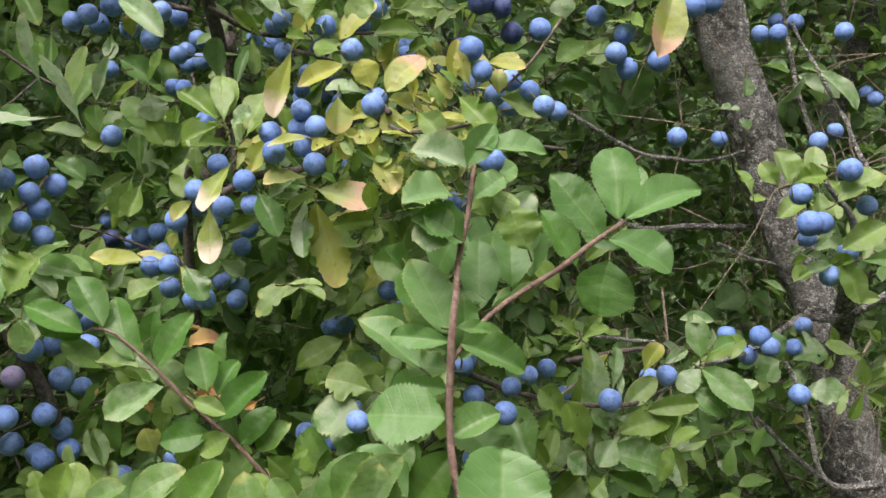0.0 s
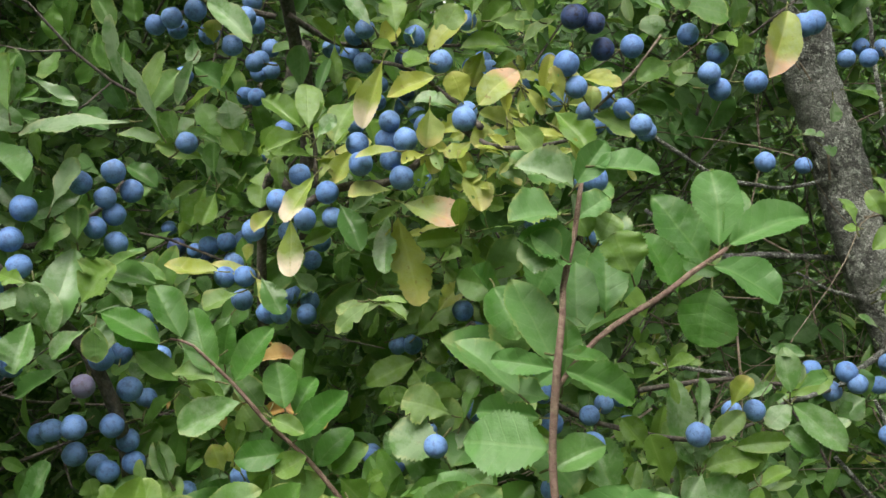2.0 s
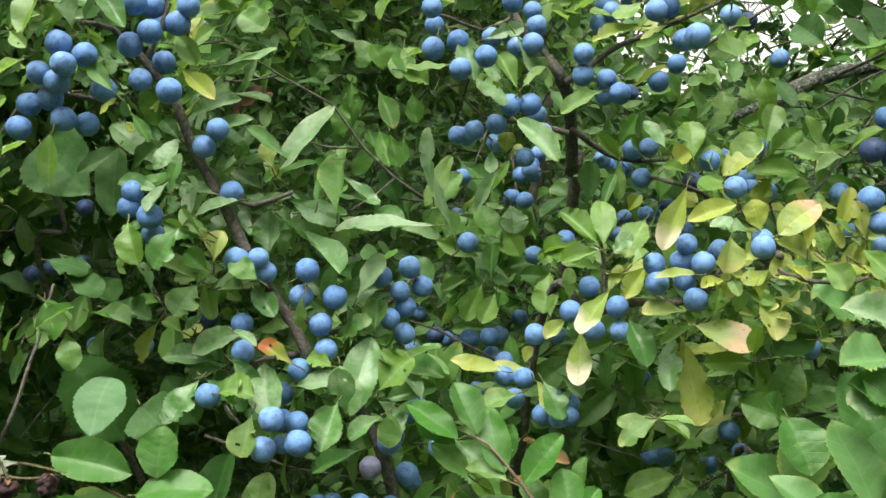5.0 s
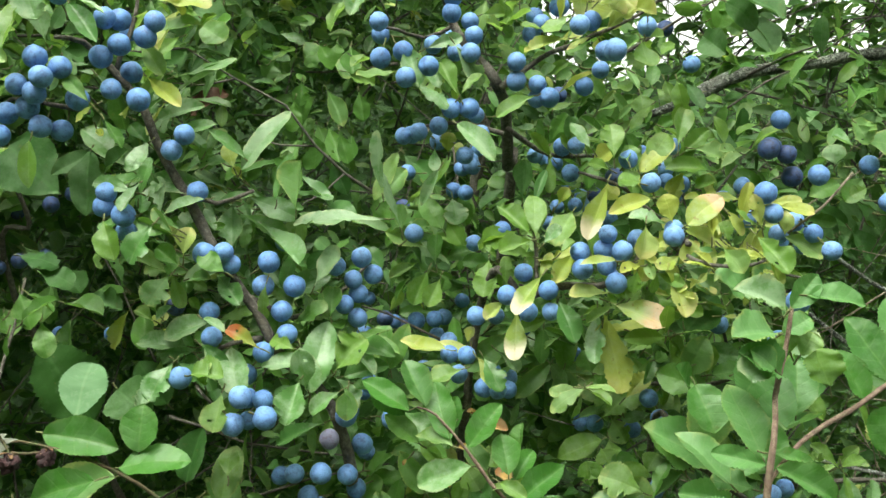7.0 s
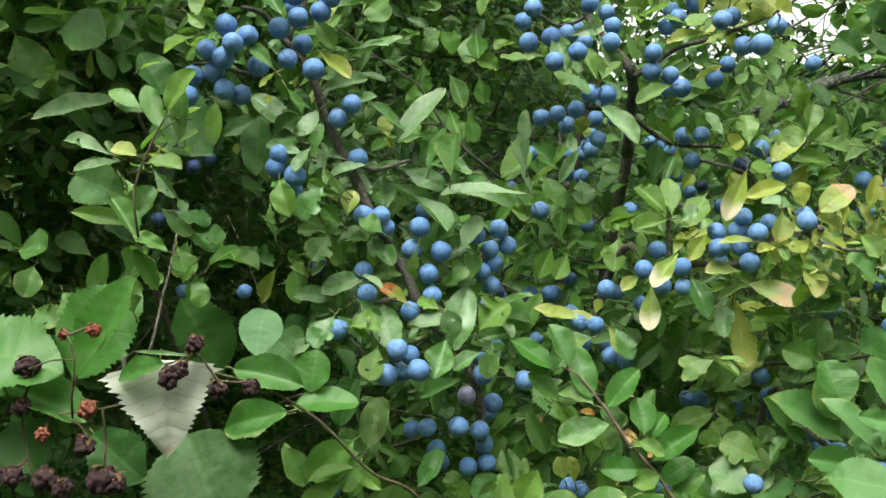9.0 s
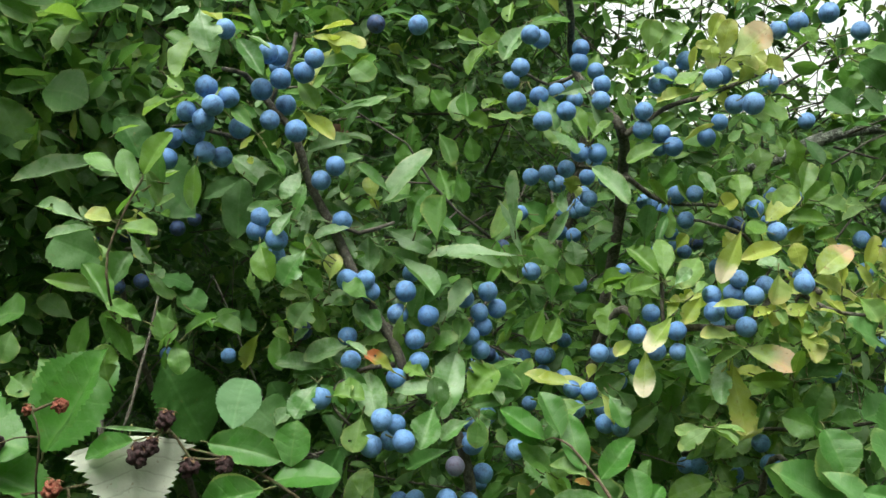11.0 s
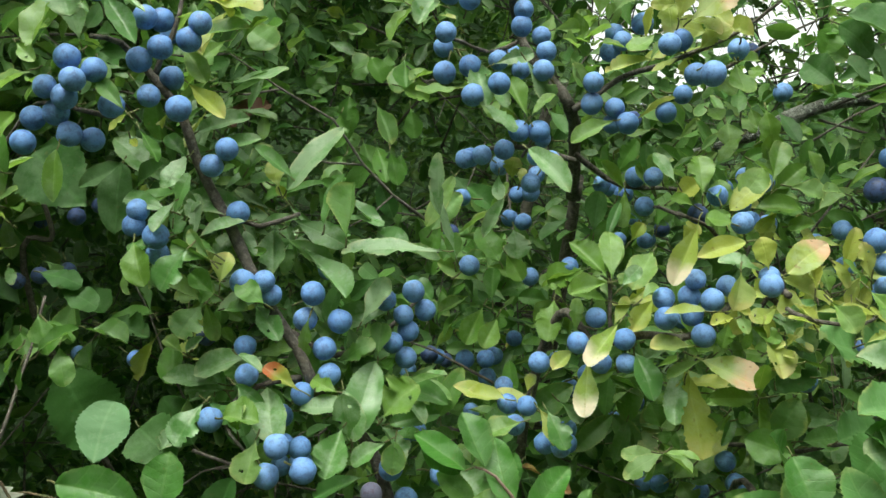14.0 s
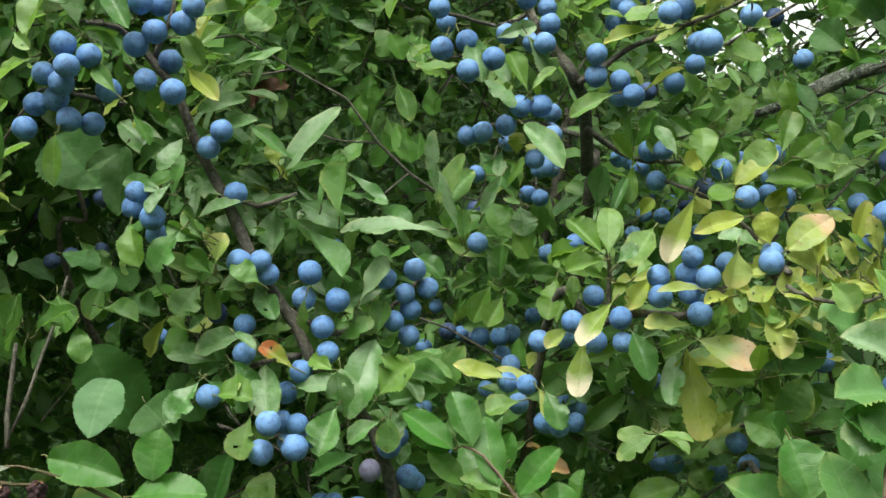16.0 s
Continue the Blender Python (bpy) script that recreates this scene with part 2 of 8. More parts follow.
BARK = bark_material("lichened_bark", (0.040, 0.043, 0.038), (0.205, 0.215, 0.192), (0.46, 0.50, 0.44), 120, 0.9, 0.5)
TWIG = bark_material("dark_twig_bark", (0.034, 0.029, 0.025), (0.105, 0.09, 0.075), (0.24, 0.24, 0.21), 260, 0.35)
SHOOT = bark_material("red_shoot_bark", (0.095, 0.055, 0.044), (0.20, 0.135, 0.105), (0.26, 0.24, 0.14), 220, 0.3)
STRAW = bark_material("dry_stem", (0.11, 0.09, 0.065), (0.22, 0.18, 0.13), (0.28, 0.26, 0.21), 200, 0.4)
PETIOLE = bark_material("leaf_stalk", (0.07, 0.085, 0.025), (0.13, 0.14, 0.05), (0.15, 0.12, 0.06), 220, 0.3)
CANE = bark_material("bramble_cane", (0.05, 0.045, 0.02), (0.11, 0.075, 0.04), (0.09, 0.14, 0.045), 200, 0.5)
DRUPE = bark_material("shrivelled_drupelets", (0.010, 0.005, 0.007), (0.042, 0.014, 0.017), (0.085, 0.03, 0.035), 500, 0.4)
RED_DRUPE = bark_material("unripe_drupelets", (0.15, 0.028, 0.018), (0.25, 0.06, 0.04), (0.30, 0.17, 0.10), 500, 0.5)
CALYX = bark_material("bramble_calyx", (0.09, 0.04, 0.02), (0.18, 0.09, 0.04), (0.22, 0.18, 0.10), 400, 0.3)
SOIL = bark_material("leafy_soil", (0.030, 0.026, 0.014), (0.06, 0.075, 0.03), (0.045, 0.11, 0.022), 14, 0.9)


# ---- makers ----
def mesh_of(name, bm, *mats):
    me = bpy.data.meshes.new(name)
    bm.to_mesh(me)
    bm.free()
    for m in mats:
        me.materials.append(m)
    for poly in me.polygons:
        poly.use_smooth = True
    return me


def add_tube(bm, pts, radii, sides=6, rough=0.0):
    """A tapering stem along points, closed at its ends."""
    pts = [Vector(p) for p in pts]
    rings = []
    ref = Vector((0.31, 0.87, 0.37))
    for i, p in enumerate(pts):
        way = (pts[min(i + 1, len(pts) - 1)] - pts[max(i - 1, 0)]).normalized()
        a = way.cross(ref)
        a = a.normalized() if a.length > 1e-4 else way.orthogonal().normalized()
        b = way.cross(a)
        ring = []
        for k in range(sides):
            w = 2 * math.pi * k / sides
            out = a * math.cos(w) + b * math.sin(w)
            at = p + out * radii[i]
            r = radii[i] * (1 + rough * (0.6 * noise.noise(at * 70) + 0.4 * noise.noise(at * 260)))
            ring.append(bm.verts.new(p + out * r))
        rings.append(ring)
    for r0, r1 in zip(rings, rings[1:]):
        for k in range(sides):
            bm.faces.new((r0[k], r0[(k + 1) % sides], r1[(k + 1) % sides], r1[k]))
    bm.faces.new(rings[0][::-1])
    bm.faces.new(rings[-1])


def smooth_path(pts, step=0.012, wobble=0.0015):
    """Catmull-Rom through points (x, y, z, radius), with the small kinks of a twig."""
    P = [Vector(p) for p in pts]
    P = [P[0] * 2 - P[1]] + P + [P[-1] * 2 - P[-2]]
    out = []
    for i in range(1, len(P) - 2):
        n = max(2, int((P[i + 1] - P[i]).length / step))
        for k in range(n + (i == len(P) - 3)):
            t = k / n
            q = 0.5 * (2 * P[i] + (P[i + 1] - P[i - 1]) * t + (2 * P[i - 1] - 5 * P[i] + 4 * P[i + 1] - P[i + 2]) * t * t
                       + (3 * P[i] - P[i - 1] - 3 * P[i + 1] + P[i + 2]) * t ** 3)
            v = q.to_3d() + wobble * noise.noise_vector(q.to_3d() * 40)
            out.append((v, max(q[3], 0.0004)))
    return out


def leaf_sheet(rng, rows, cols, shape="obovate", teeth=0.02, cup=0.12, curl=0.15, ripple=0.03, bites=0, hole=False, wavy=0.10):
    """A leaf blade one long and one wide: points, uv, edge distance, faces. It grows along +y, its upper side faces +z."""
    pts, uvs, faces = [], [], []
    side_wave = rng.uniform(-0.05, 0.05)
    phase = rng.uniform(0, 6.3)
    peak = {"obovate": rng.uniform(1.32, 1.62), "oval": rng.uniform(0.98, 1.12), "round": rng.uniform(1.12, 1.3)}.get(shape, 1.0)
    point = rng.uniform(0.01, 0.035) if shape in ("oval", "spade", "heart") else 0.0
    notch = [(rng.uniform(0.35, 0.95), rng.choice((-1, 1)), rng.uniform(0.18, 0.5), rng.uniform(0.025, 0.055)) for _ in range(bites)]
    for j in range(rows + 1):
        v = 0.5 * j / rows + 0.5 * math.sin(1.5708 * j / rows)
        bell = max(0.0, math.sin(math.pi * min(v, 1.0) ** peak))
        rising = v ** peak < 0.5
        if shape == "obovate":
            half = 0.5 * bell ** (0.92 if rising else 0.43)
        elif shape == "oval":
            half = 0.5 * bell ** (0.62 if rising else 0.56)
        elif shape == "round":
            half = 0.5 * bell ** (0.62 if rising else 0.42)
        elif shape == "spade":
            half = 0.5 * min(1.0, (v / 0.14) ** 0.6) * (1 - v) ** 0.78 * 1.12
        else:
            half = 0.5 * max(0.0, math.sin(math.pi * v ** 0.62)) ** 0.8 * (1.04 - 0.12 * v)
        half = max(half, 0.016 if v < 0.5 else 0.004)
        along = v + (point if j == rows else 0.0)
        for i in range(cols + 1):
            s = 2 * i / cols - 1
            h = half
            if abs(s) > 0.99:
                h *= 1 + teeth * (0.9 if j % 2 else -0.9) * (1 + rng.uniform(-0.9, 0.7))
            for (nv, ns, deep, wide) in notch:
                if s * ns > 0.3:
                    h *= 1 - deep * math.exp(-((v - nv) / wide) ** 2) * abs(s)
            h *= 1 + wavy * abs(s) * noise.noise(Vector((v * 3.6 + phase, 4.0 * (s > 0), phase * 3)))
            x = s * h + side_wave * math.sin(v * 3.1)
            z = cup * (abs(s) ** 1.15) * half * 1.5 - curl * v * v + ripple * math.sin(v * 15 + phase + 2.2 * s) * abs(s) ** 1.5
            z += 0.05 * noise.noise(Vector((x * 2.6 + phase, v * 2.6, phase)))
            # the blade swells a little between the side veins
            z += (0.009 if shape in ("oval", "round") else 0.008) * math.cos((v - abs(s) * half * 0.8) * 44) * (1 - abs(s)) * min(1.0, abs(s) * 4)
            pts.append((x, along, z))
            uvs.append((0.5 + 0.5 * s * max(half, 0.06), v, abs(s)))
    n = cols + 1
    gap = {(int(rows * 0.62), cols // 2 + 1), (int(rows * 0.62) + 1, cols // 2 + 1)} if hole else set()
    for j in range(rows):
        for i in range(cols):
            if (j, i) in gap:
                continue
            faces.append((j * n + i, j * n + i + 1, (j + 1) * n + i + 1, (j + 1) * n + i))
    return pts, uvs, faces


def sheet_mesh(name, sheets, mats):
    """One mesh from placed leaf sheets: (sheet, matrix, material index)."""
    verts, faces, uvs, which = [], [], [], []
    for (pts, uv, fc), m, k in sheets:
        base = len(verts)
        verts.extend((m @ Vector(p))[:] for p in pts)
        for f in fc:
            faces.append(tuple(base + i for i in f))
            uvs.extend(uv[i] for i in f)
            which.append(k)
    me = bpy.data.meshes.new(name)
    me.from_pydata(verts, [], faces)
    for m in mats:
        me.materials.append(m)
    flat = np.array(uvs, dtype=np.float32)
    for layer_name, cols in (("UVMap", (0, 1)), ("Edge", (2, 1))):
        layer = me.uv_layers.new(name=layer_name)
        layer.data.foreach_set("uv", np.ascontiguousarray(flat[:, cols]).ravel())
    me.polygons.foreach_set("material_index", which)
    me.polygons.foreach_set("use_smooth", [True] * len(faces))
    me.update()
    return me


leaf_rng = random.Random(11)
STYLE = {
    "plain": [leaf_sheet(leaf_rng, 28, 8, "obovate", 0.034, leaf_rng.uniform(0.0, 0.4), leaf_rng.uniform(-0.1, 0.32), leaf_rng.uniform(0.01, 0.035)) for _ in range(9)],
    "bitten": [leaf_sheet(leaf_rng, 30, 8, "obovate", 0.06, leaf_rng.uniform(0.0, 0.35), leaf_rng.uniform(-0.05, 0.3), 0.03, bites=3, hole=k < 2) for k in range(6)],
    "oval": [leaf_sheet(leaf_rng, 32, 8, "oval", 0.034, leaf_rng.uniform(0.1, 0.35), leaf_rng.uniform(0.0, 0.25), 0.018) for _ in range(6)],
    "round": [leaf_sheet(leaf_rng, 32, 8, "round", 0.035, leaf_rng.uniform(0.05, 0.3), leaf_rng.uniform(0.0, 0.22), 0.018) for _ in range(6)],
    "serrate": [leaf_sheet(leaf_rng, 40, 8, "oval", 0.07, leaf_rng.uniform(0.05, 0.2), leaf_rng.uniform(0.05, 0.2), 0.014) for _ in range(4)],
    "crinkled": [leaf_sheet(leaf_rng, 28, 8, "round", 0.07, leaf_rng.uniform(0.2, 0.5), leaf_rng.uniform(0.1, 0.5), leaf_rng.uniform(0.035, 0.06)) for _ in range(5)],
    "spade": [leaf_sheet(leaf_rng, 40, 10, "spade", 0.08, 0.16, 0.16, 0.02, wavy=0.16) for _ in range(2)],
    "heart": [leaf_sheet(leaf_rng, 32, 8, "heart", 0.05, leaf_rng.uniform(0.05, 0.2), leaf_rng.uniform(0.05, 0.2), 0.02) for _ in range(4)],
}
BLADES = {}


def blade(kind, style, n):
    key = (kind, style, n % len(STYLE[style]))
    if key not in BLADES:
        BLADES[key] = sheet_mesh("leaf", [(STYLE[style][key[2]], Matrix(), 0)], [LEAF[kind]])
    return BLADES[key]


def leaf_frame(base, tip, width, twist):
    """The pose and size of a leaf from its base to its tip; untwisted it faces the open side of the hedge and the sky."""
    base, tip = Vector(base), Vector(tip)
    along = (tip - base).normalized()
    face = Vector((0.0, -0.80, 0.60))
    up = face - along * face.dot(along)
    up = up.normalized() if up.length > 0.05 else along.orthogonal().normalized()
    up.rotate(Matrix.Rotation(radians(twist), 3, along))
    side = along.cross(up)
    m = Matrix((side, along, up)).transposed().to_4x4()
    m.translation = base
    size = (tip - base).length
    return m @ Matrix.Diagonal((width, size, min(size, width * 1.6), 1))


LOOK = {"matt": "pale matt blue-green leaf", "brown": "withered dark red-brown leaf", "tan": "dry tan leaf with brown spots", "cream": "cream-yellow leaf with a pinkish brown tip", "pale": "yellow leaf bleached white at the tip", "russet": "russet red-tinged leaf",
        "dead": "turned leaf showing its white felted underside", "yellow": "yellowing leaf", "silver": "green leaf clouded with mildew"}
RIPE = {"dark": "blackish sloe with its bloom rubbed off", "ripening": "small pinkish unripe sloe"}
ripe_rng = random.Random(5)
fruit_at = []
placed = []


def sloe_mesh(name, mat, n):
    bm = bmesh.new()
    bmesh.ops.create_uvsphere(bm, u_segments=24, v_segments=16, radius=1.0)
    for v in bm.verts:
        a = math.atan2(v.co.y, v.co.x)
        seam = 0.05 * math.exp(-((a - 0.6) / 0.16) ** 2) * (1 - v.co.z ** 2)
        pole = 0.10 * math.exp(-((v.co.z - 1) / 0.10) ** 2) + 0.05 * math.exp(-((v.co.z + 1) / 0.03) ** 2)
        v.co *= 1 - seam + 0.02 * noise.noise(v.co * 1.4 + Vector((n * 7, 0, 0)))
        v.co.z *= 1 - pole
        v.co.z *= 1.04
    return mesh_of(name, bm, mat)


SLOES = {"blue": [sloe_mesh("sloe", SLOE_BLUE, n) for n in range(4)], "dark": [sloe_mesh("sloe", SLOE_DARK, n) for n in range(2)],
         "ripening": [sloe_mesh("sloe", SLOE_RIPENING, 1)]}


def plant(name, label, category, stems, bark, group=""):
    """A shrub or cane: an Empty at its foot and its stems, each a list of (x, y, z, radius) from the foot upwards."""
    foot = Vector(stems[0][0][:3])
    top = tagged(new(name), label, category, group)
    top.location = foot
    pl = {"top": top, "foot": foot, "line": [], "bark": bark, "n": 0, "hedge": bool(group), "leaf": []}
    grow_stems(pl, stems)
    return pl


def grow_stems(pl, stems, bark=None):
    """Further stems of a plant."""
    for s in stems:
        stout = s[0][3] > 0.02
        path = smooth_path(s, 0.003 if stout else 0.008)
        bm = bmesh.new()
        add_tube(bm, [p - pl["foot"] for p, _ in path], [r for _, r in path], 64 if stout else 8, 0.2 if stout else 0.3)
        ob = new("stem", mesh_of("stem", bm, bark or pl["bark"]))
        ob.parent = pl["top"]
        pl["line"].extend(p for p, _ in path)


def twig_to(pl, tip, start_r=0.0011, end_r=0.0007, reach=0.05, bark=None, way=None):
    """A short spur from the nearest stem of the plant to a point; where the stem is far, a stalk of that reach along way."""
    tip = Vector(tip)
    near = min(pl["line"], key=lambda p: (p - tip).length)
    gap = (near - tip).length
    if gap < 0.003:
        return
    if gap > reach:
        back = way if way is not None else (near - tip).normalized()
        near = tip + (back + Vector((0, 0.45, 0))).normalized() * reach
    gap = (near - tip).length
    mid = (near + tip) / 2 + Vector((ripe_rng.uniform(-0.6, 0.6), ripe_rng.uniform(0.5, 1.6), ripe_rng.uniform(-0.6, 0.4))) * gap * 0.12
    path = smooth_path([(*near, start_r), (*mid, (start_r + end_r) / 2), (*tip, end_r)], 0.008, 0.0008)
    bm = bmesh.new()
    add_tube(bm, [p - pl["foot"] for p, _ in path], [r for _, r in path], 5)
    ob = new("twig", mesh_of("twig", bm, bark or pl["bark"]))
    ob.parent = pl["top"]
    if gap > 0.02:
        pl["line"].extend(p for p, _ in path)


def sloes(pl, kind, rows):
    """Sloes at (x, y, z) with a diameter, each on a stalk."""
    for x, y, z, d in rows:
        ob = new("sloe", SLOES[kind][pl["n"] % len(SLOES[kind])])
        if kind in RIPE:
            tagged(ob, RIPE[kind])
        pl["n"] += 1
        ob.parent = pl["top"]
        turn = Euler((ripe_rng.uniform(-1.5, 0.2), ripe_rng.uniform(-0.6, 0.6), ripe_rng.uniform(0, 6.28)))
        ob.matrix_basis = Matrix.LocRotScale(Vector((x, y, z)) - pl["foot"], turn, Vector((d, d, d)) / 2)
        placed.append(Vector((x, y, z)))
        fruit_at.append(Vector((x, y, z)))
        near = min(pl["line"], key=lambda p: (p - Vector((x, y, z))).length)
        way = (near - Vector((x, y, z)))
        way = way.normalized() if way.length > 0 else Vector((0, 0, 1))
        way = (way + Vector((0, 0.5, 0))).normalized()
        twig_to(pl, Vector((x, y, z)) + way * d * 0.46, 0.0006, 0.0005, 0.009, PETIOLE)


def leaves(pl, kind, style, rows):
    """Leaves: base, tip, width, twist."""
    for bx, by, bz, tx, ty, tz, w, twist in rows:
        # caterpillars have been at every third small leaf
        cut = "bitten" if style == "plain" and pl["n"] % 3 == 0 and kind not in ("pale", "cream") else style
        pl["leaf"].append((kind, style, Vector((bx, by, bz)), Vector((tx, ty, tz)), w))
        ob = new("leaf", blade(kind, cut, pl["n"] // 3 if cut == "bitten" else pl["n"]))
        if kind in LOOK:
            tagged(ob, LOOK[kind])
        pl["n"] += 1
        ob.parent = pl["top"]
        m = leaf_frame((bx, by, bz), (tx, ty, tz), w, twist)
        m.translation -= pl["foot"]
        ob.matrix_basis = m
        if pl["hedge"]:
            placed.append(Vector(((bx + tx) / 2, (by + ty) / 2, (bz + tz) / 2)))
        twig_to(pl, (bx, by, bz), 0.0005, 0.0004, 0.006, PETIOLE, (Vector((bx, by, bz)) - Vector((tx, ty, tz))).normalized())



def blackberries(pl, rows, skin):
    """Shrivelled blackberries: a clump of small drupelets of radius r, with its star of sepals."""
    fruit = random.Random(8)
    for x, y, z, r in rows:
        bm = bmesh.new()
        bmesh.ops.create_icosphere(bm, subdivisions=4, radius=1.0)
        beads = [Vector((fruit.gauss(0, 1), fruit.gauss(0, 1), fruit.gauss(0, 1))).normalized() for _ in range(48)]
        lumps = [fruit.uniform(0.75, 1.05) for _ in beads]
        for v in bm.verts:
            d = v.co.normalized()
            near = max(range(48), key=lambda k: d.dot(beads[k]))
            off = min(1.0, d.angle(beads[near]) / 0.36)
            v.co = d * r * lumps[near] * (0.62 + 0.38 * math.sqrt(1 - off * off))
        berry = new("blackberry", mesh_of("blackberry", bm, skin))
        berry.parent = pl["top"]
        berry.location = Vector((x, y, z)) - pl["foot"]
        sepals = [(low_leaf, Matrix.Rotation(k * 1.2566 + fruit.random(), 4, "Z") @ Matrix.Rotation(fruit.uniform(-0.6, 0.3), 4, "X")
                   @ Matrix.Diagonal((r * 0.4, r * 0.9, r, 1)), 0) for k in range(5)]
        star = new("calyx", sheet_mesh("calyx", sepals, [CALYX]))
        star.parent = berry
        star.location = (0, 0, r * 0.75)
        twig_to(pl, (x, y, z + r * 0.6), 0.0008, 0.0006)


low_leaf = leaf_sheet(random.Random(2), 5, 4, "oval", 0.02, 0.1, 0.2, 0.02)


def thicken(pl, count, seed, back=(-0.004, 0.045)):
    """More leaves of the same kinds in rosettes on the same spurs, most a little deeper in."""
    more = random.Random(seed)
    own = list(pl["leaf"])
    for _ in range(count):
        kind, style, base, tip, w = more.choice(own)
        if kind in ("cream", "pale", "russet", "dead"):
            kind = "yellow"
        if style in ("plain", "round") and more.random() < 0.4:
            style = "bitten"
        size = (tip - base).length * more.uniform(0.55, 0.95)
        spread = more.choice((0.005, 0.016))
        at = base + Vector((more.gauss(0, spread), more.uniform(*back), more.gauss(0, spread)))
        way = ((tip - base).normalized() * 0.3 + Vector((more.gauss(0, 0.8), more.gauss(-0.15, 0.4), more.gauss(0.05, 0.8)))).normalized()
        end = at + way * size
        mid = (at + end) / 2
        if any(abs(f.x - mid.x) < 0.013 and abs(f.z - mid.z) < 0.013 and mid.y < f.y + 0.012 for f in fruit_at) and more.random() > 0.22:
            continue
        leaves(pl, kind, style, [(*at, *end, 0.86 * w * size / (tip - base).length, more.gauss(0, 26))])


# ---- the plants, branch by branch ----
left = plant("blackthorn_shrub", "blackthorn branch laden with blue sloes and mildewed green leaves", "shrub", [
    [(-0.3, 0.95, 0, 0.009), (-0.27, 0.72, 0.7, 0.006), (-0.2049, 0.4945, 1.1791, 0.0036), (-0.2544, 0.4482, 1.2859, 0.0033), (-0.2702, 0.4433, 1.3088, 0.0032), (-0.293, 0.4284, 1.3425, 0.003), (-0.3158, 0.4255, 1.374, 0.0028), (-0.3278, 0.4169, 1.3932, 0.0027), (-0.3354, 0.4103, 1.413, 0.0024), (-0.3578, 0.4109, 1.4332, 0.0021), (-0.3655, 0.3948, 1.443, 0.0018), (-0.3731, 0.3789, 1.4397, 0.0013)],
    [(-0.3131, 0.4297, 1.3687, 0.0018), (-0.2937, 0.4339, 1.3639, 0.0014), (-0.2724, 0.4342, 1.3732, 0.001)],
    [(-0.2707, 0.443, 1.3119, 0.002), (-0.2469, 0.4593, 1.303, 0.0016), (-0.226, 0.4907, 1.3238, 0.0013), (-0.2152, 0.4952, 1.3396, 0.001)]], TWIG, "fruiting blackthorn branches")
grow_stems(left, [
    [(-0.355, 0.4124, 1.4323, 0.0015), (-0.3486, 0.411, 1.4538, 0.0013), (-0.3458, 0.4096, 1.4766, 0.001)],
    [(-0.3616, 0.4029, 1.4047, 0.0015), (-0.3766, 0.3874, 1.405, 0.0012), (-0.3989, 0.3868, 1.4053, 0.001), (-0.4181, 0.3867, 1.3751, 0.0008)],
    [(-0.2615, 0.4486, 1.2879, 0.002), (-0.277, 0.4278, 1.2827, 0.0014), (-0.2915, 0.4235, 1.2654, 0.001), (-0.2743, 0.4182, 1.2506, 0.0008)]])
sloes(left, "blue", [(-0.3755, 0.3676, 1.4252, 0.0125), (-0.3668, 0.3618, 1.4134, 0.0118), (-0.3853, 0.3695, 1.4103, 0.0113), (-0.3632, 0.3717, 1.4214, 0.0118), (-0.3744, 0.3698, 1.4066, 0.0125), (-0.3825, 0.3779, 1.4001, 0.0126), (-0.3964, 0.3812, 1.3966, 0.0122), (-0.3927, 0.372, 1.3827, 0.0120), (-0.3756, 0.3809, 1.3909, 0.0122), (-0.3695, 0.3916, 1.3913, 0.0120), (-0.3531, 0.3905, 1.4554, 0.0122), (-0.355, 0.4101, 1.4611, 0.0127), (-0.327, 0.397, 1.4574, 0.0116), (-0.343, 0.3919, 1.4415, 0.0123), (-0.3547, 0.3947, 1.4348, 0.0129), (-0.3323, 0.3987, 1.4489, 0.0127), (-0.3467, 0.3962, 1.4175, 0.0115), (-0.3294, 0.3951, 1.4126, 0.0129), (-0.3598, 0.3864, 1.4084, 0.0127), (-0.3067, 0.4085, 1.3978, 0.0115)])
sloes(left, "blue", [(-0.3157, 0.414, 1.3893, 0.0117), (-0.3442, 0.4001, 1.3527, 0.0116), (-0.3423, 0.3981, 1.3603, 0.0113), (-0.3295, 0.396, 1.3488, 0.0130), (-0.3017, 0.4246, 1.3685, 0.0119), (-0.2908, 0.419, 1.3334, 0.0128), (-0.2815, 0.4238, 1.3354, 0.0114), (-0.2787, 0.4296, 1.3292, 0.0113), (-0.2596, 0.4387, 1.3333, 0.0128), (-0.2635, 0.4452, 1.3194, 0.0126), (-0.2452, 0.447, 1.3213, 0.0130), (-0.2508, 0.446, 1.3059, 0.0124), (-0.2465, 0.4475, 1.293, 0.0121), (-0.2156, 0.4804, 1.3437, 0.0126), (-0.2189, 0.4794, 1.3298, 0.0114), (-0.2091, 0.4901, 1.3344, 0.0122), (-0.216, 0.4851, 1.3215, 0.0120), (-0.2214, 0.4744, 1.3138, 0.0115), (-0.2153, 0.4873, 1.3065, 0.0123), (-0.2815, 0.4222, 1.2876, 0.0118)])
